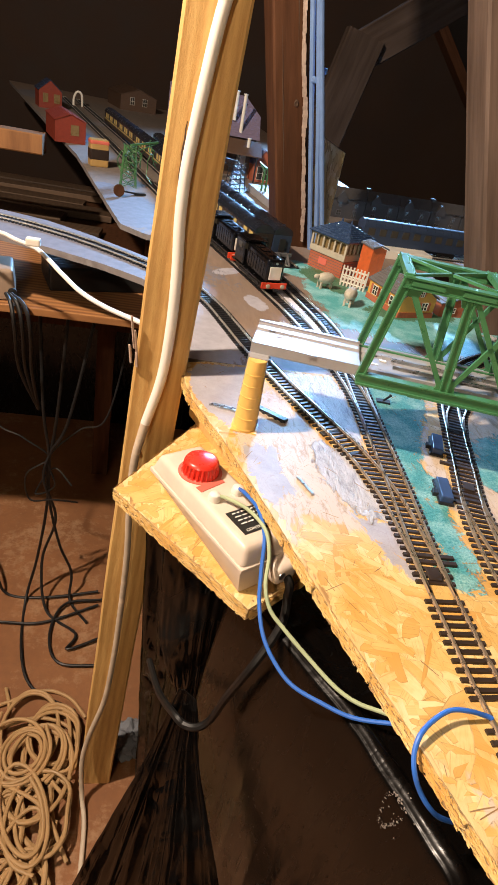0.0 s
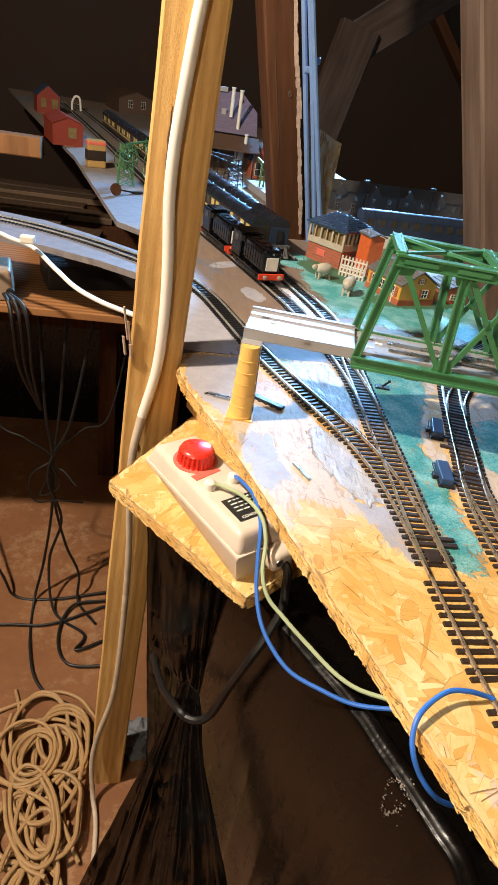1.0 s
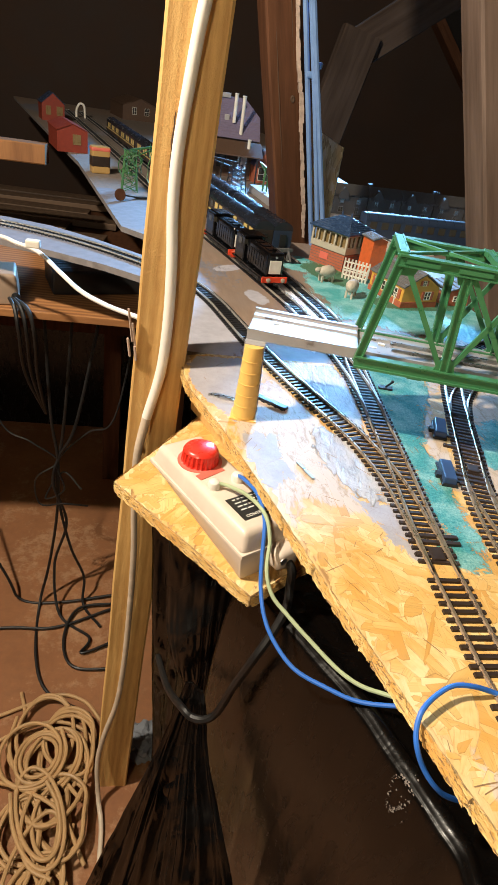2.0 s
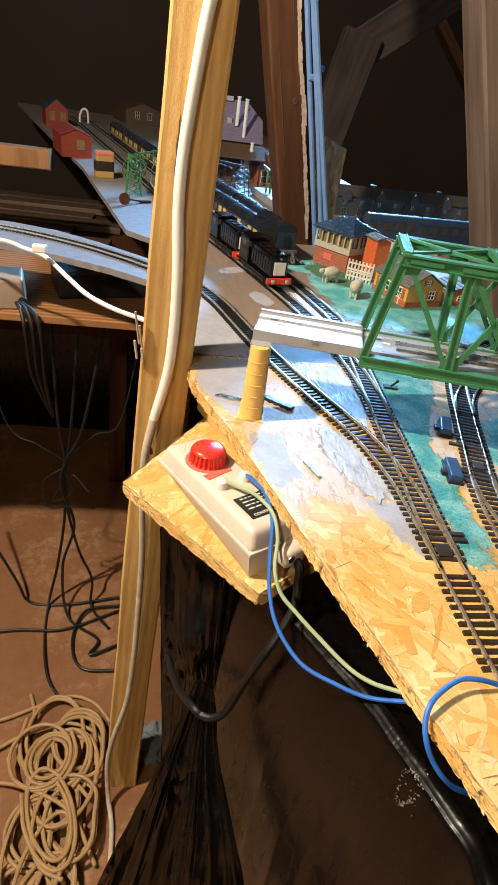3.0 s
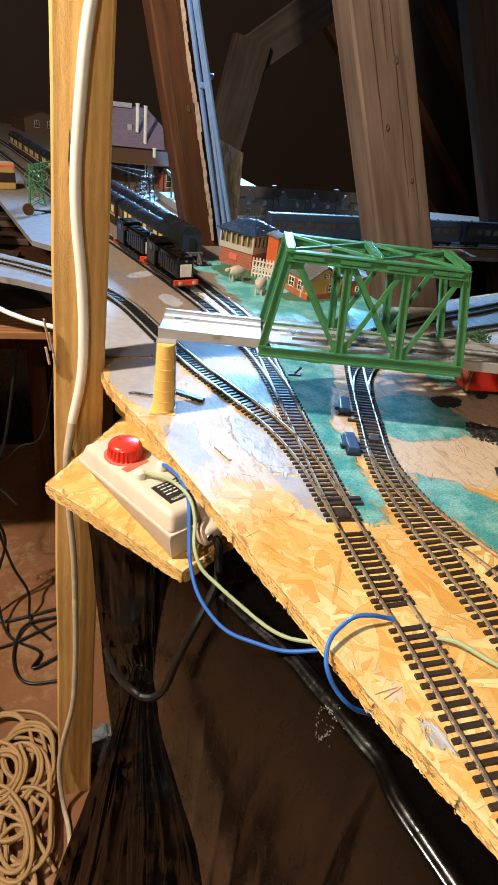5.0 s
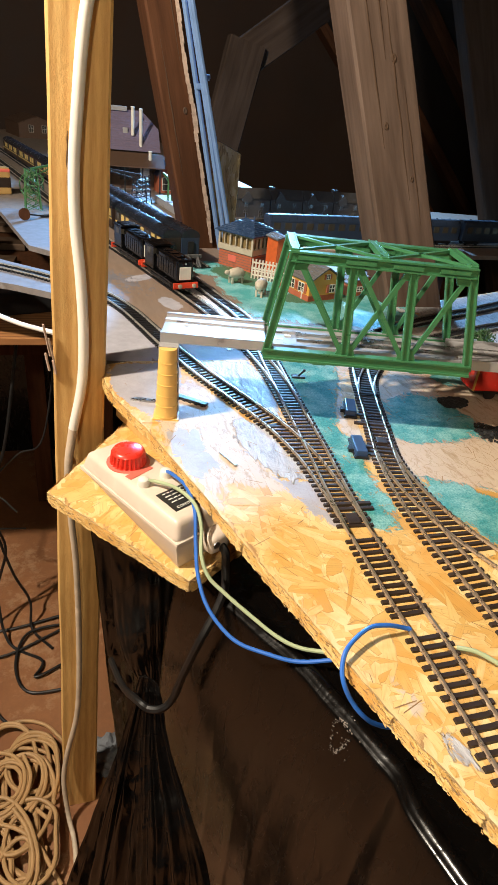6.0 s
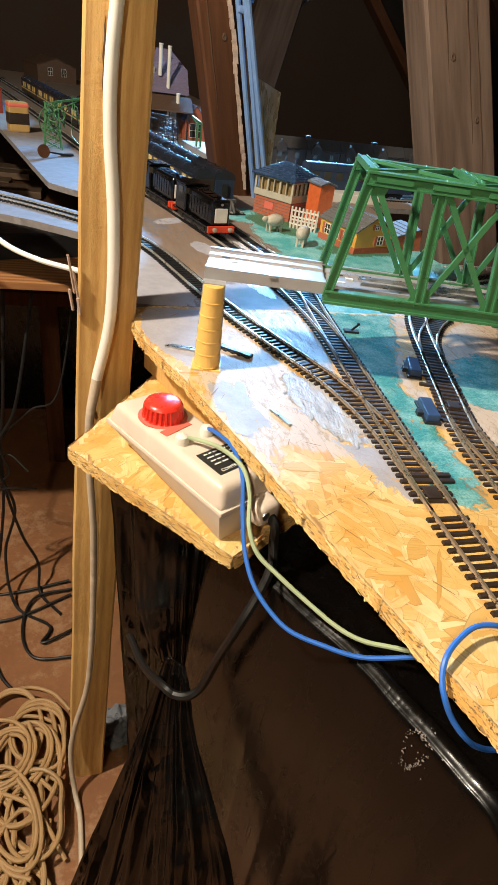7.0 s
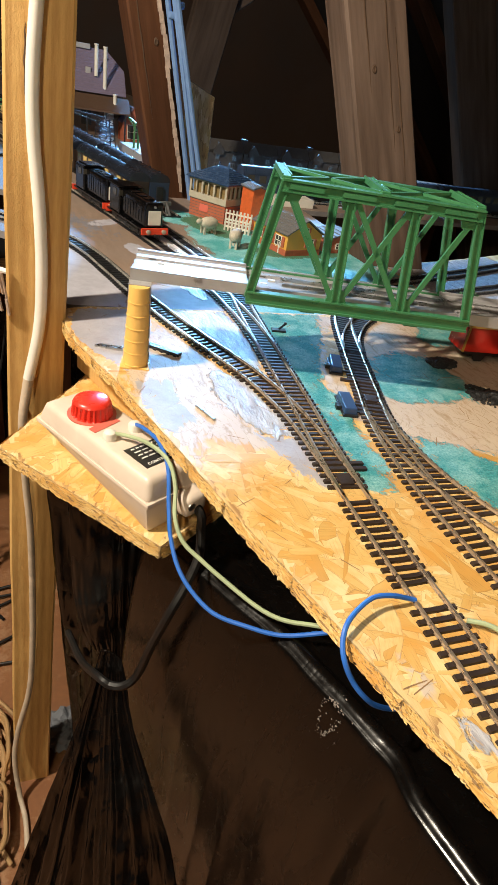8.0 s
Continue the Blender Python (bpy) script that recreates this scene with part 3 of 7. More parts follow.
def timber(name, a, b, w, d, turn, material, label, category="timber", group=""):
    """A roof timber with softened, slightly bowed edges from a to b."""
    a, b = Vector(a), Vector(b)
    length = (b - a).length
    zd = (b - a).normalized()
    yd = zd.cross(Vector((1, 0, 0))).normalized() if abs(zd.x) < 0.95 else Vector((0, 1, 0))
    rot = Matrix((yd.cross(zd), yd, zd)).transposed().to_4x4() @ Matrix.Rotation(radians(turn), 4, "Z")
    bm = bmesh.new()
    prof = []
    c = min(w, d) * 0.06
    for sx, sy in ((1, 1), (-1, 1), (-1, -1), (1, -1)):
        p, q = (sx * w / 2, sy * (d / 2 - c)), (sx * (w / 2 - c), sy * d / 2)
        prof += [p, q] if sx * sy > 0 else [q, p]
    rings = []
    steps = max(6, int(length / 0.07))
    for i in range(steps + 1):
        z = length * i / steps
        ring = []
        for x, y in prof:
            k = noise.noise(Vector((x * 40, y * 40, z * 7 + a.x * 9))) * 0.0012
            ring.append(bm.verts.new((x + k, y + k, z)))
        rings.append(ring)
    for r, s in zip(rings, rings[1:]):
        for j in range(8):
            bm.faces.new((r[j], r[(j + 1) % 8], s[(j + 1) % 8], s[j]))
    bm.faces.new(rings[0][::-1]), bm.faces.new(rings[-1])
    ob = solid(name, bm, material, label, category, group)
    ob.matrix_world = Matrix.Translation(a) @ rot
    return ob


def flaws(owner, depth, knots, splits):
    """Dark knots and drying splits on the front face of a timber, as parts; places run along it."""
    for x, z, r in knots:
        bm = bmesh.new()
        lathe(bm, [(r * 1.25, -0.0006), (r * 1.2, 0.0004), (r * 0.8, 0.0010), (r * 0.35, 0.0005)], seg=14)
        for v in bm.verts:
            v.co.y *= 1.5
            v.co += Vector((1, 1, 0)) * 0.12 * r * noise.noise(v.co * 300)
        ob = part("knot", bm, M_KNOT, owner, "dark round knot")
        ob.matrix_basis = Matrix.Translation((x, -depth / 2 - 0.0004, z)) @ Matrix.Rotation(radians(90), 4, "X")
    for x, z, ln in splits:
        bm = bmesh.new()
        line = [(x + 0.002 * noise.noise(Vector((x * 90, k * 0.9, 3))), -depth / 2 - 0.0003, z + ln * k / 8) for k in range(9)]
        tube(bm, line, lambda t: 0.0002 + 0.0009 * math.sin(math.pi * min(1, max(0, t))), 5, 3)
        part("drying_split", bm, M_KNOT, owner, "dark drying split")


for i in range(9):
    y = -0.6 + i * 0.6
    timber("rafter", (2.66, y, 0.0), (-0.33, y, 2.99), 0.05, 0.10, 0, M_OLD, "dark brown sloping roof rafter", "rafter", "rafters of the attic roof")
    timber("rafter", (-3.36, y, 0.0), (-0.37, y, 2.99), 0.05, 0.10, 0, M_OLD, "dark brown sloping roof rafter", "rafter", "rafters of the attic roof")

# the raw pine post beside the layout
POST_A, POST_B = (-0.2174, 0.312, 0.0), (-0.1062, 0.312, 2.45)
post = timber("pine_post", POST_A, POST_B, 0.0525, 0.040, 0, M_PINE, "raw sawn pine post with a cable stapled down it", "post")
# the truss legs behind the layout
strut_1 = timber("truss_strut", (0.240, 0.92, 0.0), (-0.375, 0.92, 2.75), 0.070, 0.055, 8, M_OLD, "dark reddish brown truss strut with pale torn edge", "strut", "truss struts")
strut_2 = timber("truss_strut", (0.5286, 0.2925, 0.0), (0.027, 1.0625, 2.20), 0.097, 0.06, 0, M_GREYOLD, "weathered grey brown truss strut with knots", "strut", "truss struts")
timber("truss_strut", (1.36, 1.2, 0.0), (0.30, 1.2, 2.2), 0.10, 0.06, -8, M_DARKTIMBER, "dark brown truss strut, darkened for its shadow", "strut", "truss struts")
timber("truss_brace", (0.095, 1.5, 0.40), (0.268, 1.5, 1.19), 0.098, 0.05, 0, M_DARKTIMBER, "brown truss brace, darkened for its dimness", "strut", "truss struts")
timber("truss_brace", (0.262, 1.512, 1.150), (0.95, 1.512, 1.66), 0.090, 0.044, 0, M_DARKTIMBER, "brown sloping truss brace, darkened for its dimness", "strut", "truss struts")

flaws(post, 0.040, [(-0.010, 0.70, 0.0022), (-0.004, 1.14, 0.0018)], [(-0.010, 0.98, 0.05)])
flaws(strut_1, 0.055, [(0.004, 1.06, 0.0032), (-0.018, 1.27, 0.003)], [(-0.02, 0.95, 0.22), (0.008, 1.12, 0.25), (-0.006, 1.3, 0.2)])
flaws(strut_2, 0.06, [(-0.012, 1.13, 0.003), (0.014, 1.22, 0.0035), (-0.004, 1.33, 0.0028), (0.020, 1.05, 0.0025)], [(0.012, 1.02, 0.30), (-0.02, 1.10, 0.25), (0.0, 1.22, 0.2), (0.026, 0.98, 0.2)])

# ---- baseboards ----


def board(name, outline, z0, z1, label, top=None, kind="", category="board", rough_edge=0.0012, side=None):
    """A sheet of strand board with a ragged sawn edge."""
    bm = bmesh.new()
    pts = []
    n = len(outline)
    for i in range(n):
        a, b = Vector(outline[i]), Vector(outline[(i + 1) % n])
        k = max(1, min(60, int((b - a).length / 0.006)))
        for j in range(k):
            q = a.lerp(b, j / k)
            r = Vector((noise.noise(Vector((q.x * 260, q.y * 260, 1))), noise.noise(Vector((q.x * 260, q.y * 260, 7))))) * rough_edge
            pts.append((q.x + r.x, q.y + r.y))
    prism(bm, pts, z0, z1)
    for f in bm.faces:
        f.material_index = 0 if abs(f.normal.z) > 0.5 else 1
    bm.normal_update()
    for f in bm.faces:
        f.material_index = 0 if abs(f.normal.z) > 0.5 else 1
    return solid(name, bm, [top or M_OSB, side or M_CUT], label, category, kind=kind)


NEAR = [(-0.152, 0.322), (-0.157, 0.305), (-0.156, 0.275), (-0.149, 0.243), (-0.136, 0.208), (-0.123, 0.174), (-0.104, 0.112), (-0.086, 0.052), (-0.073, 0.007),
        (-0.052, -0.059), (-0.028, -0.138), (-0.008, -0.192), (0.03, -0.30), (0.06, -0.42), (1.2, -0.42), (1.2, 0.92), (0.607, 0.655), (0.47, 0.60), (0.40, 0.575),
        (0.33, 0.565), (0.33, 0.331), (-0.06, 0.331), (-0.13, 0.329)]
FAR = [(-0.158, 0.333), (-0.13, 0.3305), (-0.06, 0.331), (0.33, 0.331), (0.33, 0.90), (1.3, 0.98), (1.3, 1.5), (0.42, 1.6), (0.30, 3.35), (-1.0, 3.35),
       (-0.975, 3.26), (-0.424, 1.501), (-0.264, 0.861), (-0.219, 0.817), (-0.165, 0.80), (-0.165, 0.50)]
STRIP = [(-0.166, 0.498), (-0.211, 0.575), (-0.27, 0.616), (-0.342, 0.652), (-0.43, 0.690), (-0.62, 0.75), (-0.95, 0.80), (-0.95, 0.91), (-0.6, 0.85), (-0.45, 0.83),
         (-0.376, 0.805), (-0.30, 0.755), (-0.22, 0.69), (-0.166, 0.64)]
T = 0.0095
table_1 = board("model_railway_table", NEAR, TOP - T, TOP, "strand board baseboard, half painted grey, cream and teal", M_OSB)
table_2 = board("station_table", FAR, TOP - T, TOP, "grey painted strand board baseboard under the station", M_BOARD, side=M_GREYEDGE)
table_3 = board("curve_table", STRIP, TOP - T, TOP, "narrow grey board carrying a curved track", M_BOARD, side=M_GREYEDGE)
SHELF = [(-0.214, 0.176), (-0.103, 0.042), (-0.02, 0.105), (-0.045, 0.26), (-0.118, 0.330)]
shelf = board("controller_shelf", SHELF, 0.7235, 0.735, "small raw strand board shelf beside the pine post", M_OSB, category="shelf")


def inside(x, y, outline):
    """Distance to the outline, positive inside."""
    odd, best = False, 9.0
    n = len(outline)
    for i in range(n):
        (ax, ay), (bx, by) = outline[i], outline[(i + 1) % n]
        if (ay > y) != (by > y) and x < (bx - ax) * (y - ay) / (by - ay) + ax:
            odd = not odd
        dx, dy = bx - ax, by - ay
        t = max(0.0, min(1.0, ((x - ax) * dx + (y - ay) * dy) / (dx * dx + dy * dy)))
        best = min(best, math.hypot(x - ax - dx * t, y - ay - dy * t))
    return best if odd else -best


def smoothed(d, soft):
    t = max(0.0, min(1.0, 0.5 + d / (2 * soft)))
    return t * t * (3 - 2 * t)


def flakes(owner, outline, area, z, count, seed, lean=0.5, paint=(), ground=0.006):
    """Long thin strands pressed flat on a board, many lying along one way, each a piece with its own edge; paint gives where colour lies on them."""
    rng = random.Random(seed)
    verts, faces, uvs, mats, rims = [], [], [], [], []
    x0, x1, y0, y1 = area
    # the ground layer between the strands
    nx, ny = int((x1 - x0) / ground), int((y1 - y0) / ground)
    for i in range(nx):
        for j in range(ny):
            x, y = x0 + (i + 0.5) * ground, y0 + (j + 0.5) * ground
            if inside(x, y, outline) < ground:
                continue
            k, h = len(verts), ground / 2
            for u, v in ((-h, -h), (h, -h), (h, h), (-h, h)):
                verts.append((x + u, y + v, z + 0.00004))
                uvs.append((x + u, y + v))
                rims.append(0.3)
            faces.append((k, k + 1, k + 2, k + 3))
            mats.append(0)
    made, tries = 0, 0
    while made < count and tries < count * 4:
        tries += 1
        x, y = rng.uniform(x0, x1), rng.uniform(y0, y1)
        gap = made > count * 0.94
        if gap:
            ln, w = rng.uniform(0.004, 0.016), rng.uniform(0.0003, 0.0007)
        else:
            ln, w = min(0.070, rng.lognormvariate(math.log(0.034), 0.42)), min(0.018, rng.lognormvariate(math.log(0.0072), 0.5))
        a = lean + (rng.gauss(0, 0.5) if rng.random() < 0.5 else rng.uniform(-1.57, 1.57))
        reach = inside(x, y, outline)
        if reach < 0.002:
            continue
        made += 1
        ln, w = min(ln, reach * 1.7), min(w, reach * 0.9)
        c, s = math.cos(a), math.sin(a)
        skew = rng.uniform(-0.35, 0.35)
        outline_uv = [(-0.5, -0.5 + rng.uniform(0, 0.2)), (-0.15, -0.5 - rng.uniform(-0.05, 0.08)), (0.2, -0.5 - rng.uniform(-0.05, 0.08)), (0.5 + rng.uniform(-0.1, 0.05), -0.5 + rng.uniform(0, 0.25)),
                      (0.5 + rng.uniform(-0.05, 0.12), 0.0), (0.5 + rng.uniform(-0.1, 0.05), 0.5 - rng.uniform(0, 0.25)), (0.1, 0.5 + rng.uniform(-0.06, 0.06)), (-0.5, 0.5 - rng.uniform(0, 0.25)), (-0.5 - rng.uniform(-0.06, 0.1), 0.0)]
        level = z + (0.00040 if gap else rng.uniform(0.00006, 0.00030))
        tip, roll = rng.gauss(0, 0.00004), rng.gauss(0, 0.00004)
        ou, ov = rng.uniform(0, 9), rng.uniform(0, 9)
        k = len(verts)
        for u, v in outline_uv + [(-0.25, 0.0), (0.25, 0.0)]:
            px, py = u * ln + skew * v * w, v * w
            verts.append((x + px * c - py * s, y + px * s + py * c, level + tip * u * 2 + roll * v * 2))
            uvs.append((ou + px, ov + py))
        rims += [1.0] * 9 + [0.0, 0.0]
        for f in ((0, 1, 9), (1, 2, 10, 9), (2, 3, 10), (3, 4, 10), (4, 5, 10), (5, 6, 10), (6, 7, 9, 10), (7, 8, 9), (8, 0, 9)):
            faces.append(tuple(k + q for q in f))
            mats.append(1 if gap else 0)
    me = bpy.data.meshes.new("wood_strand_layer")
    me.from_pydata(verts, [], faces)
    layer = me.uv_layers.new(name="UVMap")
    for loop in me.loops:
        layer.data[loop.index].uv = uvs[loop.vertex_index]
    for p, i in zip(me.polygons, mats):
        p.material_index = i
    me.attributes.new("rim", "FLOAT", "POINT").data.foreach_set("value", rims)
    for key in ("lav", "cream", "white", "teal"):
        value = [0.0] * len(verts)
        for kind, soft, poly in paint:
            if kind != key:
                continue
            xs, ys = [q[0] for q in poly], [q[1] for q in poly]
            lo_x, hi_x, lo_y, hi_y = min(xs) - soft, max(xs) + soft, min(ys) - soft, max(ys) + soft
            for i, (x, y, _) in enumerate(verts):
                if lo_x < x < hi_x and lo_y < y < hi_y:
                    value[i] = max(value[i], smoothed(inside(x, y, poly), soft))
        me.attributes.new(key, "FLOAT", "POINT").data.foreach_set("value", value)
    me.materials.append(M_FLAKE), me.materials.append(M_SPLIT)
    ob = new("wood_strand_layer", me)
    ob.parent = owner
    return tagged(ob, "pressed wood strands, partly painted grey, cream, white and teal" if paint else "pressed pale and orange wood strands", kind="stuff")


def sawn_edge(owner, a, b, z0, z1, count, seed):
    """Torn strand ends standing out of a sawn board edge between two plan points."""
    rng = random.Random(seed)
    a, b = Vector((*a, 0)), Vector((*b, 0))
    d = (b - a).normalized()
    out = Vector((d.y, -d.x, 0))
    verts, faces, uvs, mats = [], [], [], []
    for k in range(count):
        ln, h = min(0.02, rng.lognormvariate(math.log(0.0042), 0.5)), rng.uniform(0.0003, 0.0011)
        s = rng.uniform(0, (b - a).length - ln)
        z = rng.uniform(z0 + 0.0006, z1 - 0.0004)
        o, tip, lift = rng.uniform(0.0006, 0.0022), rng.gauss(0, 0.0005), rng.gauss(0, 0.0008)
        i = len(verts)
        for u, v, w in ((0, -0.5, -0.6), (0.5, -0.55, 0.1), (1, -0.35, -0.4), (1, 0.4, -0.8), (0.45, 0.5, -0.1), (0, 0.4, -0.9)):
            p = a + d * (s + u * ln) + out * (o + tip * u + w * 0.0007)
            verts.append((p.x, p.y, min(z1 + 0.0003, z + v * h + lift * (u - 0.5))))
            uvs.append((k * 0.37 + u * ln, v * h))
        faces.append(tuple(range(i, i + 6)))
        mats.append(1 if rng.random() < 0.12 else 0)
    me = bpy.data.meshes.new("splinter_edge")
    me.from_pydata(verts, [], faces)
    layer = me.uv_layers.new(name="UVMap")
    for loop in me.loops:
        layer.data[loop.index].uv = uvs[loop.vertex_index]
    for p, m in zip(me.polygons, mats):
        p.material_index = m
    me.materials.append(M_FLAKE), me.materials.append(M_SPLIT)
    ob = new("splinter_edge", me)
    ob.parent = owner
    return tagged(ob, "torn strand ends along the sawn edge", kind="stuff")


for k in range(13):
    sawn_edge(table_1, NEAR[k], NEAR[k + 1], TOP - T, TOP, int(90 + 7500 * math.dist(NEAR[k], NEAR[k + 1])), 40 + k)
for k in (0, 1, 4):
    sawn_edge(shelf, SHELF[k], SHELF[(k + 1) % 5], 0.7235, 0.735, 1300, 60 + k)
# where paint and ground scatter lie on the near board: kind, softness of its edge, outline
PAINT = [
    ("lav", 0.0050, [(-0.152, 0.30), (-0.14, 0.322), (-0.07, 0.326), (-0.072, 0.29), (-0.088, 0.235), (-0.112, 0.185), (-0.121, 0.205), (-0.135, 0.221), (-0.150, 0.263)]),
    ("lav", 0.0078, [(-0.106, 0.167), (-0.074, 0.172), (-0.077, 0.134), (-0.068, 0.112), (-0.084, 0.09), (-0.099, 0.093), (-0.104, 0.126)]),
    ("lav", 0.0050, [(-0.026, 0.082), (0.010, 0.073), (0.004, 0.041), (0.004, 0.015), (-0.009, 0.026), (-0.018, 0.053)]),
    ("cream", 0.0130, [(-0.092, 0.25), (-0.061, 0.29), (-0.042, 0.229), (-0.022, 0.172), (-0.030, 0.115), (-0.022, 0.064), (-0.045, 0.072), (-0.066, 0.078), (-0.085, 0.046), (-0.094, 0.057), (-0.107, 0.12), (-0.115, 0.177)]),
    ("white", 0.0065, [(-0.036, 0.190), (-0.014, 0.172), (-0.001, 0.11), (0.006, 0.078), (-0.018, 0.079), (-0.037, 0.111), (-0.045, 0.152)]),
    ("white", 0.0050, [(-0.060, 0.327), (0.012, 0.327), (0.015, 0.299), (0.016, 0.243), (0.008, 0.180), (-0.018, 0.215), (-0.034, 0.268), (-0.056, 0.318)]),
    ("teal", 0.0078, [(0.048, 0.328), (0.122, 0.328), (0.095, 0.25), (0.072, 0.20), (0.060, 0.156), (0.062, 0.117), (0.056, 0.067), (0.058, 0.035), (0.046, 0.008), (0.026, 0.012), (0.030, 0.057), (0.034, 0.131), (0.036, 0.2), (0.040, 0.29)]),
    ("cream", 0.0065, [(0.098, 0.26), (0.15, 0.325), (0.122, 0.328), (0.096, 0.25), (0.072, 0.20), (0.060, 0.156), (0.058, 0.10), (0.075, 0.095), (0.080, 0.14), (0.085, 0.20)]),
    ("teal", 0.0130, [(0.135, 0.215), (0.172, 0.235), (0.205, 0.215), (0.212, 0.171), (0.214, 0.137), (0.179, 0.128), (0.120, 0.126), (0.108, 0.15)]),
    ("teal", 0.0117, [(0.248, 0.312), (0.290, 0.306), (0.292, 0.27), (0.239, 0.242), (0.224, 0.267)]),
    ("cream", 0.0104, [(0.090, 0.128), (0.125, 0.22), (0.17, 0.325), (0.325, 0.328), (0.325, 0.10), (0.26, 0.02), (0.172, 0.04), (0.128, 0.05), (0.090, 0.066)]),
    ("teal", 0.0130, [(0.098, 0.074), (0.128, 0.058), (0.160, 0.030), (0.158, -0.02), (0.138, -0.055), (0.116, -0.03), (0.104, 0.010), (0.096, 0.042)]),
    ("cream", 0.0052, [(-0.022, -0.114), (-0.015, -0.122), (-0.010, -0.142), (-0.017, -0.136)]),
    ("white", 0.0050, [(-0.010, -0.150), (0.001, -0.158), (0.001, -0.173), (-0.010, -0.166)]),
    ("white", 0.02, [(0.235, 0.30), (0.33, 0.27), (0.62, 0.30), (0.62, 0.66), (0.40, 0.575), (0.33, 0.565), (0.30, 0.34)]),
]
flakes(table_1, NEAR, (-0.16, 0.60, -0.30, 0.66), TOP, 7600, 4, 2.2, PAINT)
flakes(shelf, SHELF, (-0.22, -0.02, 0.04, 0.33), 0.735, 700, 9, 0.8)


def leg(x, y, z1, owner, w=0.045):
    bm = bmesh.new()
    box(bm, (w, w, z1), (0, 0, z1 / 2), bevel=0.002)
    ob = part("leg", bm, M_OLD, owner, "dark sawn timber leg")
    ob.location = (x, y, 0)
    return ob


for x, y, owner in ((0.35, -0.2, table_1), (0.9, 0.3, table_1), (0.1, 0.25, table_1), (0.9, 1.3, table_2), (0.1, 1.9, table_2), (-0.4, 2.6, table_2), (-0.2, 1.2, table_2), (-0.7, 0.83, table_3)):
    leg(x, y, TOP - T, owner)
bm = bmesh.new()
box(bm, (0.03, 0.20, TOP - T - 0.735), (0, 0, (TOP - T - 0.735) / 2), bevel=0.002)
ob = solid("shelf_batten", bm, M_PINE, "short pine batten between shelf and baseboard", "batten")
ob.matrix_world = pose(-0.092, 0.235, 0.735, 0, 0, 22)

# ---- track ----
RAIL_H, SLEEP_H = 0.0024, 0.0020
SPACE, SLEEP_L, SLEEP_W = 0.0066, 0.0285, 0.0033


def walk_line(points, step):
    """Places and headings at even steps along a smooth line on the board."""
    line = smooth_line([(x, y, 0) for x, y in points], 14)
    out, carry = [], 0.0
    for a, b in zip(line, line[1:]):
        seg = (b - a).length
        while carry <= seg:
            out.append((a.lerp(b, carry / max(seg, 1e-9)), (b - a).normalized()))
            carry += step
        carry -= seg
    return out, line


def rail_mesh(bm, line, off, z):
    prof = [(-0.0011, 0), (0.0011, 0), (0.0011, 0.0005), (0.0004, 0.0008), (0.0004, 0.0015), (0.0007, 0.0017), (0.0007, RAIL_H), (-0.0007, RAIL_H), (-0.0007, 0.0017), (-0.0004, 0.0015), (-0.0004, 0.0008), (-0.0011, 0.0005)]
    rings = []
    for i, q in enumerate(line):
        d = (line[min(i + 1, len(line) - 1)] - line[max(i - 1, 0)]).normalized()
        s = Vector((d.y, -d.x, 0))
        rings.append([bm.verts.new(q + s * (off + x) + UP * (z + h)) for x, h in prof])
    n = len(prof)
    for a, b in zip(rings, rings[1:]):
        for j in range(n):
            bm.faces.new((a[j], a[(j + 1) % n], b[(j + 1) % n], b[j]))
    bm.faces.new(rings[0][::-1]), bm.faces.new(rings[-1])


def sleeper_mesh(width, material):
    bm = bmesh.new()
    box(bm, (width, SLEEP_W, SLEEP_H), (0, 0, SLEEP_H / 2), taper=(0.985, 0.85))
    for x in (-0.00825, 0.00825):
        box(bm, (0.004, SLEEP_W * 0.8, 0.0007), (x, 0, SLEEP_H + 0.0003))
    return finish("sleeper", bm, material)


def track(label, points, z=TOP, rail=M_RAIL, tie=M_BLACKSLEEPER, skip=(), far=False, ends=True, name="track", group="model railway tracks"):
    """A length of track: two rails, each sleeper a part; skip holds stretches of length without sleepers."""
    th = thing(name, label, "model track", Matrix.Translation((0, 0, z)), group)
    places, line = walk_line(points, SPACE)
    line = line if len(line) < 90 else line[::2] + [line[-1]]
    for off in (-0.00895, 0.00895):
        bm = bmesh.new()
        rail_mesh(bm, line, off, SLEEP_H)
        part("rail", bm, rail, th)
    me = sleeper_mesh(SLEEP_L, tie)
    joined = bmesh.new() if far else None
    for i, (q, d) in enumerate(places):
        s = i * SPACE
        if any(a <= s <= b for a, b in skip):
            continue
        rot = Matrix.Translation((q.x, q.y, 0)) @ Matrix.Rotation(math.atan2(-d.x, d.y), 4, "Z")
        if far:
            box(joined, (SLEEP_L, SLEEP_W, SLEEP_H), (q.x, q.y, SLEEP_H / 2), Matrix.Rotation(math.atan2(-d.x, d.y), 4, "Z"))
        else:
            ob = new("sleeper", me)
            ob.parent, ob.matrix_basis = th, rot
    if far:
        tagged(part("sleeper_run", joined, tie, th), kind="stuff")
    return th


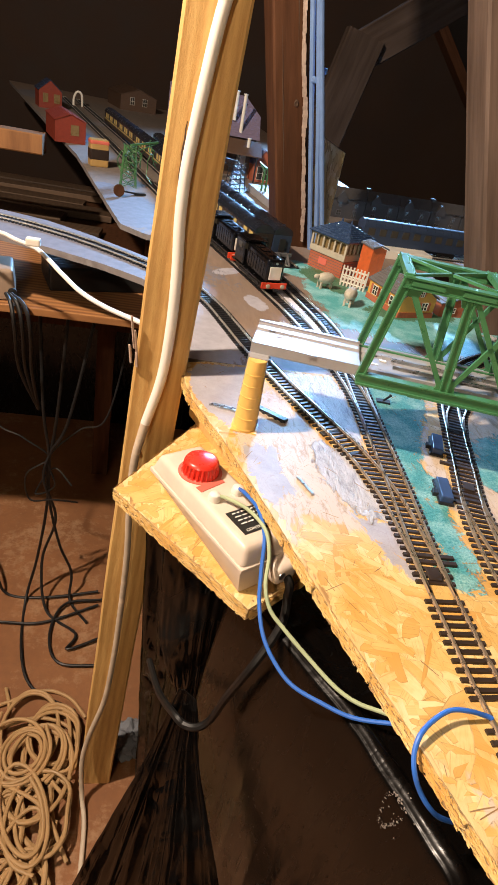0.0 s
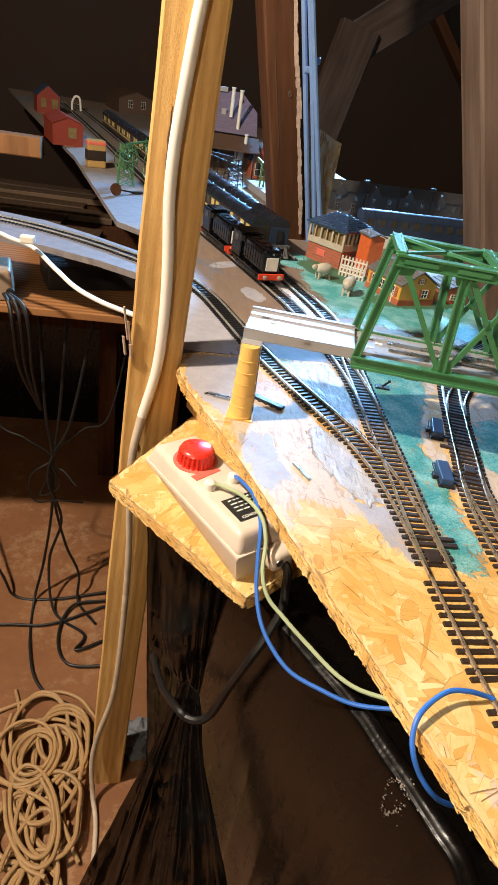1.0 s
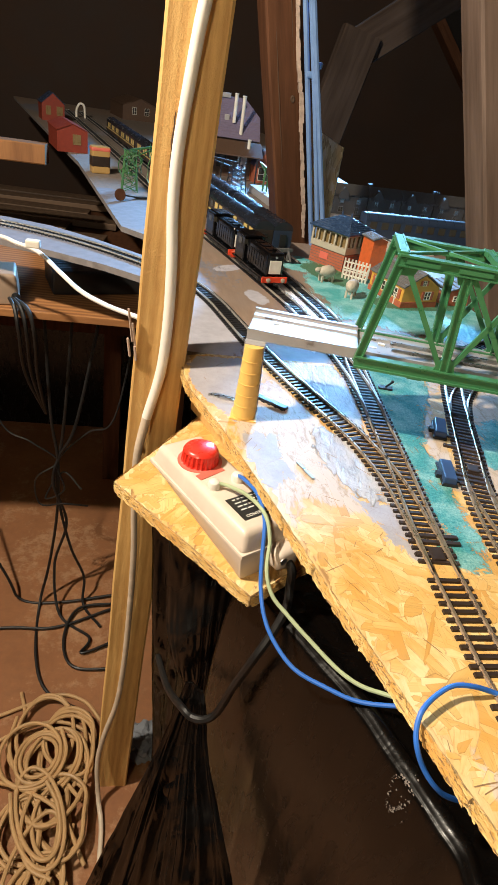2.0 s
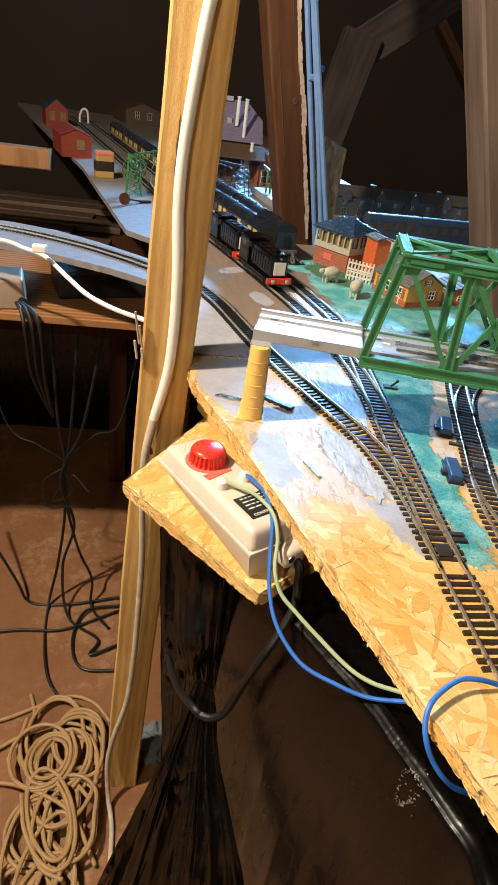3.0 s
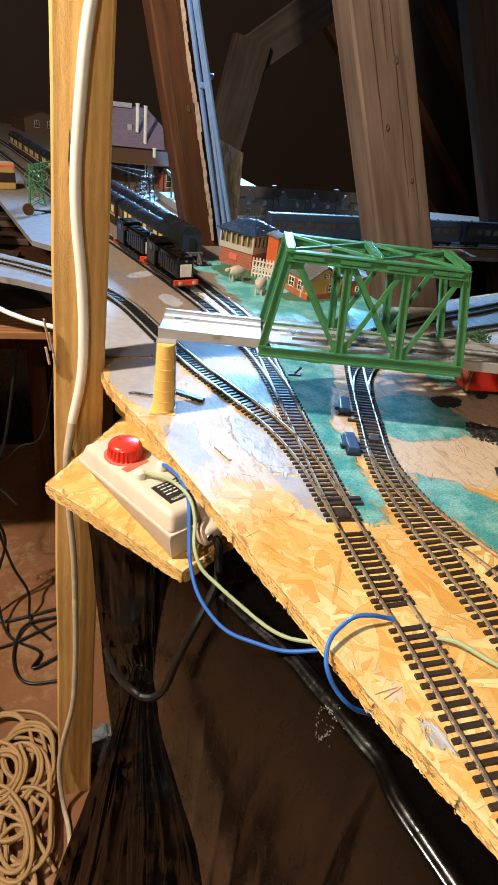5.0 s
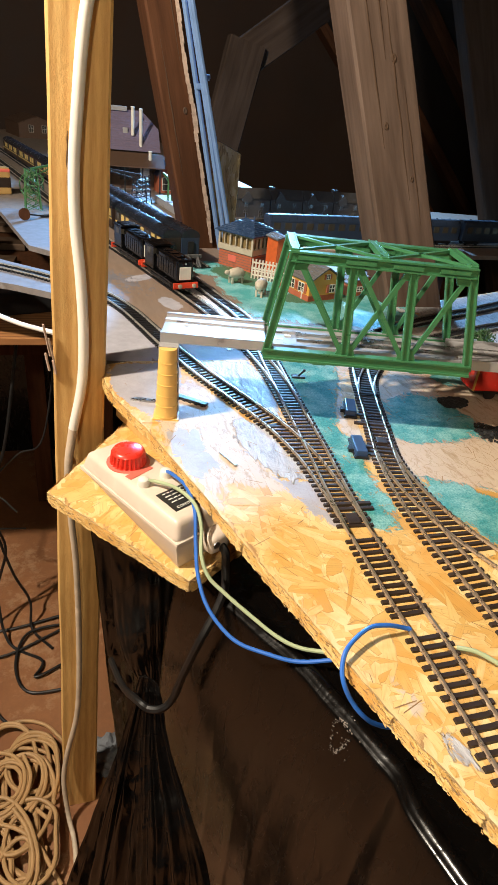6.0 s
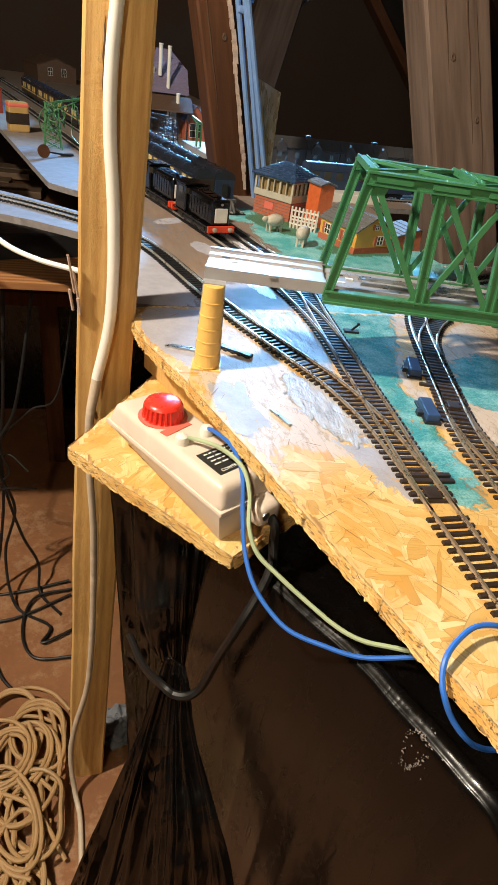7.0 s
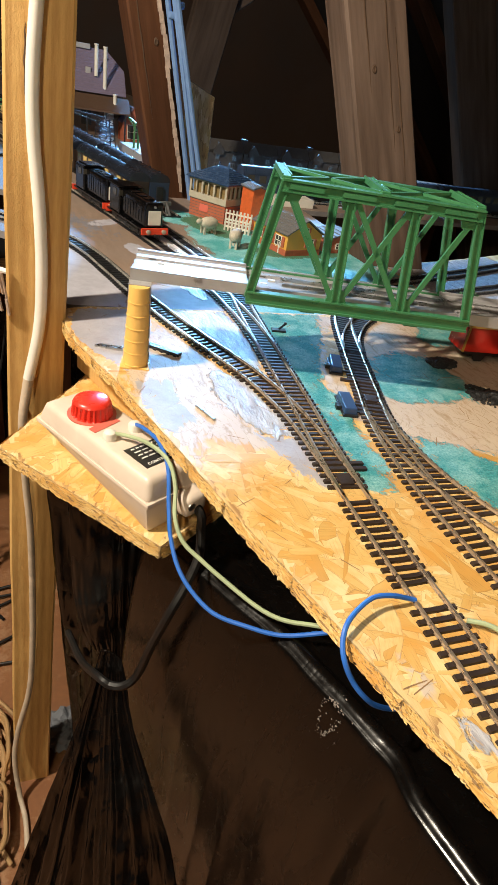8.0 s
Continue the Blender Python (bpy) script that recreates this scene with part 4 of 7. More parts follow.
def turnout(label, main, side, z=TOP, rail=M_RAIL, tie=M_BLACKSLEEPER, bare=0, long_ties=()):
    """A set of points: main and side routes from one toe, long timbers across both until they part."""
    th = thing("track_points", label, "model track", Matrix.Translation((0, 0, z)), "model railway points")
    pm, lm = walk_line(main, SPACE)
    ps, ls = walk_line(side, SPACE)
    for line, offs in ((lm, (-0.00895, 0.00895)), (ls, (-0.00895, 0.00895))):
        for off in offs:
            bm = bmesh.new()
            rail_mesh(bm, line, off, SLEEP_H)
            part("rail", bm, rail, th)
    me = sleeper_mesh(SLEEP_L, tie)
    gone = set()
    for i, (q, d) in enumerate(pm):
        if i < bare:
            continue
        s = Vector((d.y, -d.x, 0))
        off = 0.0
        k = min(range(len(ps)), key=lambda j: abs((ps[j][0] - q).dot(d)))
        if abs((ps[k][0] - q).dot(d)) < SPACE:
            off = (ps[k][0] - q).dot(s)
        rot = Matrix.Rotation(math.atan2(-d.x, d.y), 4, "Z")
        if abs(off) < 0.027:
            lo, hi = min(0, off) - SLEEP_L / 2, max(0, off) + SLEEP_L / 2
            bm = bmesh.new()
            box(bm, (hi - lo, SLEEP_W, SLEEP_H), (0, 0, SLEEP_H / 2), taper=(0.985, 0.85))
            ob = part("sleeper", bm, tie, th)
            ob.matrix_basis = Matrix.Translation((*(q + s * (lo + hi) / 2).xy, 0)) @ rot
            gone.add(k)
        else:
            ob = new("sleeper", me)
            ob.parent, ob.matrix_basis = th, Matrix.Translation((q.x, q.y, 0)) @ rot
    last = max(gone) if gone else -1
    for q, d in ps[last + 1:]:
        ob = new("sleeper", me)
        ob.parent, ob.matrix_basis = th, Matrix.Translation((q.x, q.y, 0)) @ Matrix.Rotation(math.atan2(-d.x, d.y), 4, "Z")
    # long timbers and the dark switch housing near the toe
    for k, (i, reach) in enumerate(long_ties):
        q, d = pm[i]
        s = Vector((d.y, -d.x, 0))
        rot = Matrix.Rotation(math.atan2(-d.x, d.y), 4, "Z")
        bm = bmesh.new()
        box(bm, (SLEEP_L + abs(reach), SLEEP_W * 1.15, SLEEP_H * 1.3), (*(q + s * reach / 2).xy, SLEEP_H * 0.65), rot, bevel=0.0004)
        part("long_timber", bm, tie, th)
    if long_ties:
        q, d = pm[max(0, long_ties[0][0] - 2)]
        bm = bmesh.new()
        box(bm, (0.010, 0.012, 0.0016), (q.x, q.y, SLEEP_H + 0.0004), Matrix.Rotation(math.atan2(-d.x, d.y), 4, "Z"), bevel=0.0007)
        part("switch_housing", bm, tie, th, "dark switch housing between the rails")
    return th


A_MAIN = [(0.0143, 0.001), (0.0175, 0.06), (0.0222, 0.12), (0.0265, 0.185)]
A_SIDE = [(0.0143, 0.001), (0.0138, 0.05), (0.0115, 0.10), (0.004, 0.143), (-0.006, 0.178), (-0.016, 0.205)]
track("plain near track with shiny rails on raw strand board", [(0.0143, -0.069), (0.0143, 0.0)], rail=M_RUSTRAIL, tie=M_SLEEPER)
track("near track with bare rails where sleepers are missing", [(0.019, -0.45), (0.0175, -0.30), (0.0165, -0.18), (0.0155, -0.10), (0.0145, -0.0695)], rail=M_RUSTRAIL, tie=M_SLEEPER, skip=((0.363, 0.375),))
turnout("brown sleepered points on the painted board", A_MAIN, A_SIDE, rail=M_RUSTRAIL, tie=M_SLEEPER, bare=2, long_ties=((5, 0.008), (6, 0.008), (3, 0.0)))
track("curved track leaving the points behind the yellow pier", [(-0.016, 0.2055), (-0.033, 0.247), (-0.055, 0.305), (-0.078, 0.375), (-0.096, 0.44), (-0.117, 0.51), (-0.15, 0.578), (-0.205, 0.635), (-0.29, 0.703), (-0.376, 0.752), (-0.46, 0.783), (-0.60, 0.81), (-0.93, 0.86)])
B_MAIN = [(0.0265, 0.1855), (0.031, 0.25), (0.036, 0.32), (0.042, 0.385)]
B_SIDE = [(0.0265, 0.1855), (0.030, 0.25), (0.029, 0.31), (0.021, 0.385)]
turnout("black sleepered points under the bridge", B_MAIN, B_SIDE)
track("station track where the coaches stand", [(0.042, 0.3855), (0.044, 0.43), (0.039, 0.49), (0.019, 0.584), (-0.004, 0.68), (-0.030, 0.79), (-0.062, 0.92), (-0.096, 1.05), (-0.19, 1.40), (-0.30, 1.82), (-0.46, 2.42), (-0.62, 3.0)], far=True)
track("station track where the shunting engines stand", [(0.021, 0.3855), (0.009, 0.45), (-0.006, 0.52), (-0.027, 0.595), (-0.058, 0.70), (-0.098, 0.83), (-0.15, 1.0), (-0.24, 1.33), (-0.36, 1.8), (-0.52, 2.4), (-0.68, 3.0)], far=True)
track("siding track beside the station building", [(0.034, 0.74), (0.010, 0.84), (-0.028, 1.0), (-0.062, 1.14), (-0.13, 1.40), (-0.24, 1.82), (-0.40, 2.42)], far=True)
C_MAIN = [(0.120, 0.226), (0.0985, 0.153), (0.083, 0.10), (0.0745, 0.05), (0.0715, -0.01), (0.0745, -0.07)]
C_SIDE = [(0.120, 0.226), (0.0985, 0.153), (0.0845, 0.10), (0.0825, 0.05), (0.0900, 0.0), (0.108, -0.05)]
turnout("long curved points with point motors beside them", C_MAIN, C_SIDE, rail=M_RUSTRAIL, tie=M_SLEEPER, long_ties=((17, 0.010), (18, 0.010), (10, 0.008)))
track("near track running off the points", [(0.0745, -0.0705), (0.0765, -0.12), (0.078, -0.2), (0.078, -0.42)], rail=M_RUSTRAIL, tie=M_SLEEPER)
track("near track curving off the points", [(0.108, -0.0505), (0.130, -0.10), (0.165, -0.17), (0.22, -0.26), (0.30, -0.36)], rail=M_RUSTRAIL, tie=M_SLEEPER)
D_MAIN = [(0.1205, 0.2265), (0.132, 0.265), (0.150, 0.315), (0.178, 0.365)]
D_SIDE = [(0.1205, 0.2265), (0.137, 0.265), (0.166, 0.305), (0.206, 0.340)]
turnout("black points in the shade under the green bridge", D_MAIN, D_SIDE)
track("outer curve behind the bridge", [(0.178, 0.3655), (0.215, 0.408), (0.27, 0.447), (0.35, 0.485), (0.46, 0.53), (0.58, 0.585), (0.80, 0.68), (1.1, 0.80)])
track("inner curve behind the bridge", [(0.206, 0.3405), (0.25, 0.37), (0.31, 0.400), (0.39, 0.432), (0.50, 0.47), (0.62, 0.52), (0.84, 0.61), (1.1, 0.70)])
track("short length of track on the cream painted board", [(0.185, 0.060), (0.215, 0.048), (0.26, 0.03), (0.34, 0.0)], rail=M_RUSTRAIL)
track("dark track along the back platform", [(0.16, 0.955), (0.4, 0.985), (0.7, 1.02), (1.2, 1.08)], far=True)


def point_motor(m):
    th = thing("point_motor", "small blue grey point motor box beside the track", "point motor", m, "point motors")
    bm = bmesh.new()
    box(bm, (0.0105, 0.030, 0.0065), (0, 0, 0.004), bevel=0.001)
    part("cover", bm, M_MOTOR, th)
    bm = bmesh.new()
    box(bm, (0.013, 0.035, 0.002), (0, 0, 0.001), bevel=0.0004)
    box(bm, (0.005, 0.007, 0.004), (-0.0075, -0.003, 0.002), bevel=0.0006)
    box(bm, (0.018, 0.003, 0.0015), (0.012, -0.008, 0.0012))
    part("base", bm, M_BLACKSLEEPER, th, "black base with a side lug")


point_motor(pose(0.0865, 0.196, TOP, 0, 0, -19))
point_motor(pose(0.0635, 0.121, TOP, 0, 0, -12))
th = thing("point_lever", "black point lever on the teal ground", "point lever", pose(0.058, 0.279, TOP, 0, 0, -10) @ Matrix.Scale(0.75, 4))
bm = bmesh.new()
box(bm, (0.020, 0.010, 0.003), (0, 0, 0.0015), bevel=0.0006)
part("base", bm, M_BLACK, th)
bm = bmesh.new()
bar(bm, (0, 0, 0.003), (0.008, 0.001, 0.011), 0.0022, 0.0022)
box(bm, (0.004, 0.004, 0.003), (0.008, 0.001, 0.012), bevel=0.0008)
part("lever", bm, M_BLACK, th)

# ---- the viaduct: pier, deck, girder bridge ----
HEAD = -0.25
BR = Matrix.Translation((-0.0165, 0.182, 0.871)) @ Matrix.Rotation(HEAD, 4, "Z")


def girder_bridge():
    """A through truss of green plastic; local x along the near bottom chord, y across."""
    L, W, H, il, ir = 0.187, 0.067, 0.0915, 0.015, 0.019
    th = thing("girder_bridge", "green plastic model railway girder bridge on grey deck", "model bridge", BR)
    t = 0.0052
    xs_top = [il, il + (L - il - ir) / 3, il + 2 * (L - il - ir) / 3, L - ir]
    xs_low = [0.0, L * 0.385, L * 0.685, L]
    for y, nm, out in ((0.0, "side_girder", -1), (W, "side_girder", 1)):
        gd = part(nm, bm := chord_pair(L, H, il, ir, y, t), M_GREEN, th)
        for a, b in list(zip(xs_low, xs_top)):
            bm = bmesh.new()
            bar(bm, (a, y, 0), (b, y, H), 0.0068, 0.0028, up=Vector((0, 1, 0)))
            for dx in (-0.0029, 0.0029):
                bar(bm, (a + dx, y, 0), (b + dx, y, H), 0.0012, 0.0056, up=Vector((0, 1, 0)))
            part("upright", bm, M_GREEN, gd)
        for a, b in ((xs_top[0], xs_low[1]), (xs_low[1], xs_top[2]), (xs_top[1], xs_low[2]), (xs_low[2], xs_top[3])):
            up = (xs_top[0], xs_top[1])
            za, zb = (H, 0) if a in up and b in xs_low else (0, H)
            bm = bmesh.new()
            bar(bm, (a, y, za), (b, y, zb), 0.0042, 0.0026, up=Vector((0, 1, 0)))
            part("diagonal", bm, M_GREEN, gd)
        for x, z, s in [(xs_low[1], 0.006, 1), (xs_low[2], 0.006, 1), (xs_top[0] + 0.006, H - 0.006, -1), (xs_top[1], H - 0.006, -1), (xs_top[2], H - 0.006, -1), (xs_top[3] - 0.006, H - 0.006, -1)]:
            bm = bmesh.new()
            pts = [(-0.011, -0.006), (0.011, -0.006), (0.005, 0.009), (-0.005, 0.009)]
            fr = [bm.verts.new((x + px, y - 0.0012, z + s * pz)) for px, pz in pts]
            bk = [bm.verts.new((x + px, y + 0.0012, z + s * pz)) for px, pz in pts]
            bm.faces.new(fr), bm.faces.new(bk[::-1])
            for i in range(4):
                bm.faces.new((fr[i], fr[(i + 1) % 4], bk[(i + 1) % 4], bk[i]))
            part("gusset", bm, M_GREEN, gd)
    top = []
    for x in (xs_top[0], (xs_top[1] + xs_top[2]) / 2, xs_top[3]):
        bm = bmesh.new()
        box(bm, (0.0075, W, 0.0028), (x, W / 2, H + 0.001), bevel=0.0005, seg=1)
        for dx in (-0.0033, 0.0033):
            box(bm, (0.001, W - 0.004, 0.0048), (x + dx, W / 2, H + 0.001))
        part("cross_beam", bm, M_GREEN, th)
        top.append(x)
    for a, b in ((top[0], top[1]), (top[1], top[2])):
        for ya, yb in ((0.002, W - 0.002), (W - 0.002, 0.002)):
            bm = bmesh.new()
            bar(bm, (a, ya, H + 0.0005), (b, yb, H + 0.0005), 0.0034, 0.0022)
            part("top_brace", bm, M_GREEN, th)
    for x in (xs_low[0] + 0.002, xs_low[1], xs_low[2], xs_low[3] - 0.002):
        bm = bmesh.new()
        box(bm, (0.008, W, 0.003), (x, W / 2, -0.001))
        part("floor_beam", bm, M_GREEN, th)
    return th


def chord_pair(L, H, il, ir, y, t):
    bm = bmesh.new()
    bar(bm, (-0.002, y, 0), (L + 0.002, y, 0), 0.0052, 0.0085)
    bar(bm, (-0.002, y, -0.0042), (L + 0.002, y, -0.0042), 0.0095, 0.0018)
    bar(bm, (-0.002, y, 0.0042), (L + 0.002, y, 0.0042), 0.0085, 0.0014)
    bar(bm, (il - 0.003, y, H - 0.004), (L - ir + 0.003, y, H - 0.004), 0.0046, 0.0078)
    bar(bm, (il - 0.003, y, H), (L - ir + 0.003, y, H), 0.0085, 0.0016)
    bar(bm, (il - 0.003, y, H - 0.0078), (L - ir + 0.003, y, H - 0.0078), 0.0072, 0.0013)
    s = -1 if y < 0.01 else 1
    for i in range(4):
        x = il + 0.016 + i * (L - il - ir - 0.032) / 3
        bar(bm, (x - 0.013, y + s * 0.003, H - 0.004), (x + 0.013, y + s * 0.003, H - 0.004), 0.0014, 0.0034)
    for x in (0.05, 0.14):
        bar(bm, (x - 0.006, y, -0.0058), (x + 0.006, y, -0.0058), 0.006, 0.0016)
    return bm


girder_bridge()


def deck(length, m, label):
    """Grey plastic track bed with raised edges and clip slots; local x along, y across."""
    th = thing("viaduct_deck", label, "model viaduct", m, "viaduct decks")
    W, h = 0.058, 0.0095
    bm = bmesh.new()
    prof = [(0, -h), (W, -h), (W, 0), (W - 0.003, 0), (W - 0.003, -0.002), (W - 0.016, -0.002), (W - 0.017, -0.0035), (0.017, -0.0035), (0.016, -0.002), (0.003, -0.002), (0.003, 0), (0, 0)]
    n = len(prof)
    ra = [bm.verts.new((0, y, z)) for y, z in prof]
    rb = [bm.verts.new((length, y, z)) for y, z in prof]
    for i in range(n):
        bm.faces.new((ra[i], ra[(i + 1) % n], rb[(i + 1) % n], rb[i]))
    bm.faces.new(ra[::-1]), bm.faces.new(rb)
    part("track_bed", bm, M_DECK, th)
    for x, y in ((0.014, 0.021), (0.022, 0.033), (0.014, 0.042)):
        bm = bmesh.new()
        box(bm, (0.0065, 0.0035, 0.0012), (x, y, -0.0031))
        part("clip_slot", bm, M_GREYROOF if y > 0.04 else M_WHITE, th, "small moulded clip slot")
    for x, y in ((length * 0.55, -0.0004), (length * 0.52, W + 0.0004)):
        bm = bmesh.new()
        box(bm, (0.006, 0.0016, 0.0022), (x, y, -0.001))
        part("side_clip", bm, M_DECK, th)
    return th


def deck_track(length, m):
    th = thing("deck_rail_pair", "bright bare rails lying along the viaduct deck", "model track", m, "viaduct rails")
    for y in (0.0205, 0.0375):
        bm = bmesh.new()
        box(bm, (length, 0.0016, 0.0030), (length / 2, y, 0.0015))
        box(bm, (length, 0.0034, 0.0006), (length / 2, y, 0.0004))
        part("rail", bm, M_STEEL, th)


D_AT = Matrix.Translation((-0.1085, 0.2105, 0.8795)) @ Matrix.Rotation(HEAD, 4, "Z")
deck(0.096, D_AT, "grey plastic viaduct deck end resting on the yellow pier")
D2_AT = D_AT @ Matrix.Translation((0.0965, 0.0045, -0.003))
deck(0.183, D2_AT, "grey plastic viaduct deck inside the green bridge")
D3_AT = D_AT @ Matrix.Translation((0.2805, 0.002, -0.001))
deck(0.30, D3_AT, "grey plastic viaduct deck beyond the bridge")
deck_track(0.45, D2_AT @ Matrix.Translation((0.03, 0.0, -0.0034)))


def pier(m, label, high=0.0695):
    """A half-round banded pier with a flat grey back plate."""
    th = thing("viaduct_pier", label, "model pier", m, "viaduct piers")
    bm = bmesh.new()
    prof = [(0.0126, 0.0016), (0.0098, high - 0.008), (0.0096, high - 0.0002)]
    lathe(bm, prof, seg=28)
    part("round_column", bm, M_YELLOW, th, "yellow tapered column", smooth=True)
    for i in range(6):
        z = 0.0030 + (high - 0.016) * i / 5
        r = 0.0126 - 0.0028 * (z - 0.0016) / (high - 0.0096)
        bm = bmesh.new()
        lathe(bm, [(r - 0.001, z - 0.0006), (r + 0.0005, z - 0.0005), (r + 0.0005, z + 0.0003), (r - 0.001, z + 0.0005)], seg=28)
        part("band", bm, M_YELLOW, th)
    bm = bmesh.new()
    box(bm, (0.021, 0.012, 0.010), (0, 0.006, high - 0.0046))
    box(bm, (0.026, 0.008, high), (0, 0.011, high / 2 + 0.0005), bevel=0.0006, taper=(0.8, 1))
    part("back_plate", bm, M_DECK, th, "grey flat back plate")
    bm = bmesh.new()
    box(bm, (0.029, 0.026, 0.0016), (0, 0.001, 0.0008), bevel=0.0004)
    part("foot", bm, M_YELLOW, th)
    return th


pier(pose(-0.1025, 0.198, TOP, 0, 0, -12) @ Matrix.Diagonal((0.84, 0.84, 1, 1)), "yellow banded half-round plastic bridge pier")
p2 = D3_AT @ Matrix.Translation((0.27, 0.0, 0.0))
pier(Matrix.Translation((p2.translation.x, p2.translation.y, TOP)) @ Matrix.Rotation(HEAD, 4, "Z"), "yellow banded plastic pier under the far bridge end", p2.translation.z - TOP)

# ---- controller on its shelf ----
CT = Matrix.Translation((-0.1255, 0.1275, 0.735)) @ Matrix.Rotation(math.atan2(-0.864, 0.503), 4, "Z")


def controller():
    """Cream case: tapered lower half, overhanging lid, red knob, terminals, label; local x towards the cable end."""
    th = thing("train_controller", "cream plastic model train controller with red knob", "train controller", CT)
    L, W = 0.143, 0.053
    bm = bmesh.new()
    box(bm, (L * 0.95, W * 0.95, 0.025), (0, 0, 0.0125), bevel=0.003, taper=(1.02, 1.02))
    for v in bm.verts:
        low = max(0.0, 1 - v.co.z / 0.025)
        end = max(0.0, min(1.0, 0.5 - v.co.x / L))
        v.co.x += 0.012 * low * end
        if v.co.y < 0:
            v.co.y += low * (0.003 + 0.016 * end)
    part("lower_case", bm, M_CREAM, th, smooth=True)
    bm = bmesh.new()
    box(bm, (L, W, 0.0045), (0, 0, 0.0268), bevel=0.0020)
    box(bm, (L * 0.985, W * 0.975, 0.018), (0, 0, 0.0360), bevel=0.0050, seg=3, taper=(0.92, 0.84))
    lid = part("lid", bm, M_CREAM, th, smooth=True)
    TOPZ = 0.0450
    bm = bmesh.new()
    lathe(bm, [(0.0005, 0), (0.019, 0), (0.019, 0.0008), (0.0005, 0.0009)], (-0.029, -0.002, TOPZ - 0.0002), 32)
    box(bm, (0.007, 0.026, 0.0008), (-0.0095, -0.004, TOPZ + 0.0002), Matrix.Rotation(radians(8), 4, "Z"))
    part("dial_print", bm, M_REDFLAT, lid, "faded red printed dial")
    bm = bmesh.new()
    seg, prof = 96, [(0.0162, 0.0), (0.0162, 0.0005), (0.0150, 0.0098), (0.0147, 0.0104), (0.0135, 0.0124), (0.0115, 0.0134), (0.0003, 0.0139)]
    rings = []
    for k, (r, z) in enumerate(prof):
        ring = []
        for j in range(seg):
            rib = (0.0013 if (j // 2) % 2 else 0.0) if 1 <= k <= 2 else 0.0
            a = 2 * math.pi * j / seg
            ring.append(bm.verts.new((-0.029 + (r - rib) * math.cos(a), -0.002 + (r - rib) * math.sin(a), TOPZ + 0.0008 + z)))
        rings.append(ring)
    for a, b in zip(rings, rings[1:]):
        for j in range(seg):
            bm.faces.new((a[j], a[(j + 1) % seg], b[(j + 1) % seg], b[j]))
    bm.faces.new(rings[0][::-1]), bm.faces.new(rings[-1])
    part("knob", bm, M_RED, th, "ribbed red plastic knob", smooth=True)
    for y in (-0.012, 0.011):
        bm = bmesh.new()
        lathe(bm, [(0.0052, 0), (0.0052, 0.0035), (0.0045, 0.006), (0.0028, 0.0072), (0.0003, 0.0074)], (0.008, y, TOPZ), 18)
        part("terminal", bm, M_WHITE, th, "cream screw terminal", smooth=True)
    bm = bmesh.new()
    box(bm, (0.027, 0.033, 0.0006), (0.040, 0.003, TOPZ + 0.0002))
    lab = part("label_plate", bm, M_LABEL, th, "black printed label")
    rnd = random.Random(4)
    for row in range(4):
        y = -0.012
        while y < 0.012:
            w = rnd.uniform(0.002, 0.006)
            if y + w > 0.014:
                break
            bm = bmesh.new()
            box(bm, (0.0012, w, 0.0003), (0.0295 + row * 0.0042, 0.003 + y + w / 2, TOPZ + 0.0006))
            part("print_bar", bm, M_WHITEINK, lab)
            y += w + 0.0015
    cu = bpy.data.curves.new("label_text", "FONT")
    cu.body, cu.size, cu.extrude, cu.align_x = "CONTROLLER", 0.0040, 0.00015, "CENTER"
    cu.materials.append(M_WHITEINK)
    tx = new("label_text", cu)
    tx.parent = lab
    tx.matrix_basis = pose(0.0515, 0.003, TOPZ + 0.0007, 0, 0, 90)
    bm = bmesh.new()
    box(bm, (0.018, 0.022, 0.018), (L / 2 + 0.004, 0.010, 0.020), bevel=0.006, seg=3)
    part("cable_boss", bm, M_CREAM, th, smooth=True)
    bm = bmesh.new()
    lathe(bm, [(0.0032, 0), (0.0032, 0.001), (0.0012, 0.0012)], (L / 2 + 0.0125, 0.004, 0.022), 12, Matrix.Rotation(radians(90), 4, "Y"))
    part("screw", bm, M_STEEL, th, "recessed steel screw")


controller()


def cable(name, pts, r, mat, label, category="cable", group="", seg=8, steps=8):
    bm = bmesh.new()
    tube(bm, pts, r, seg, steps)
    return solid(name, bm, mat, label, category, group, smooth=True)


def on_ct(x, y, z):
    return tuple(CT @ Vector((x, y, z)))


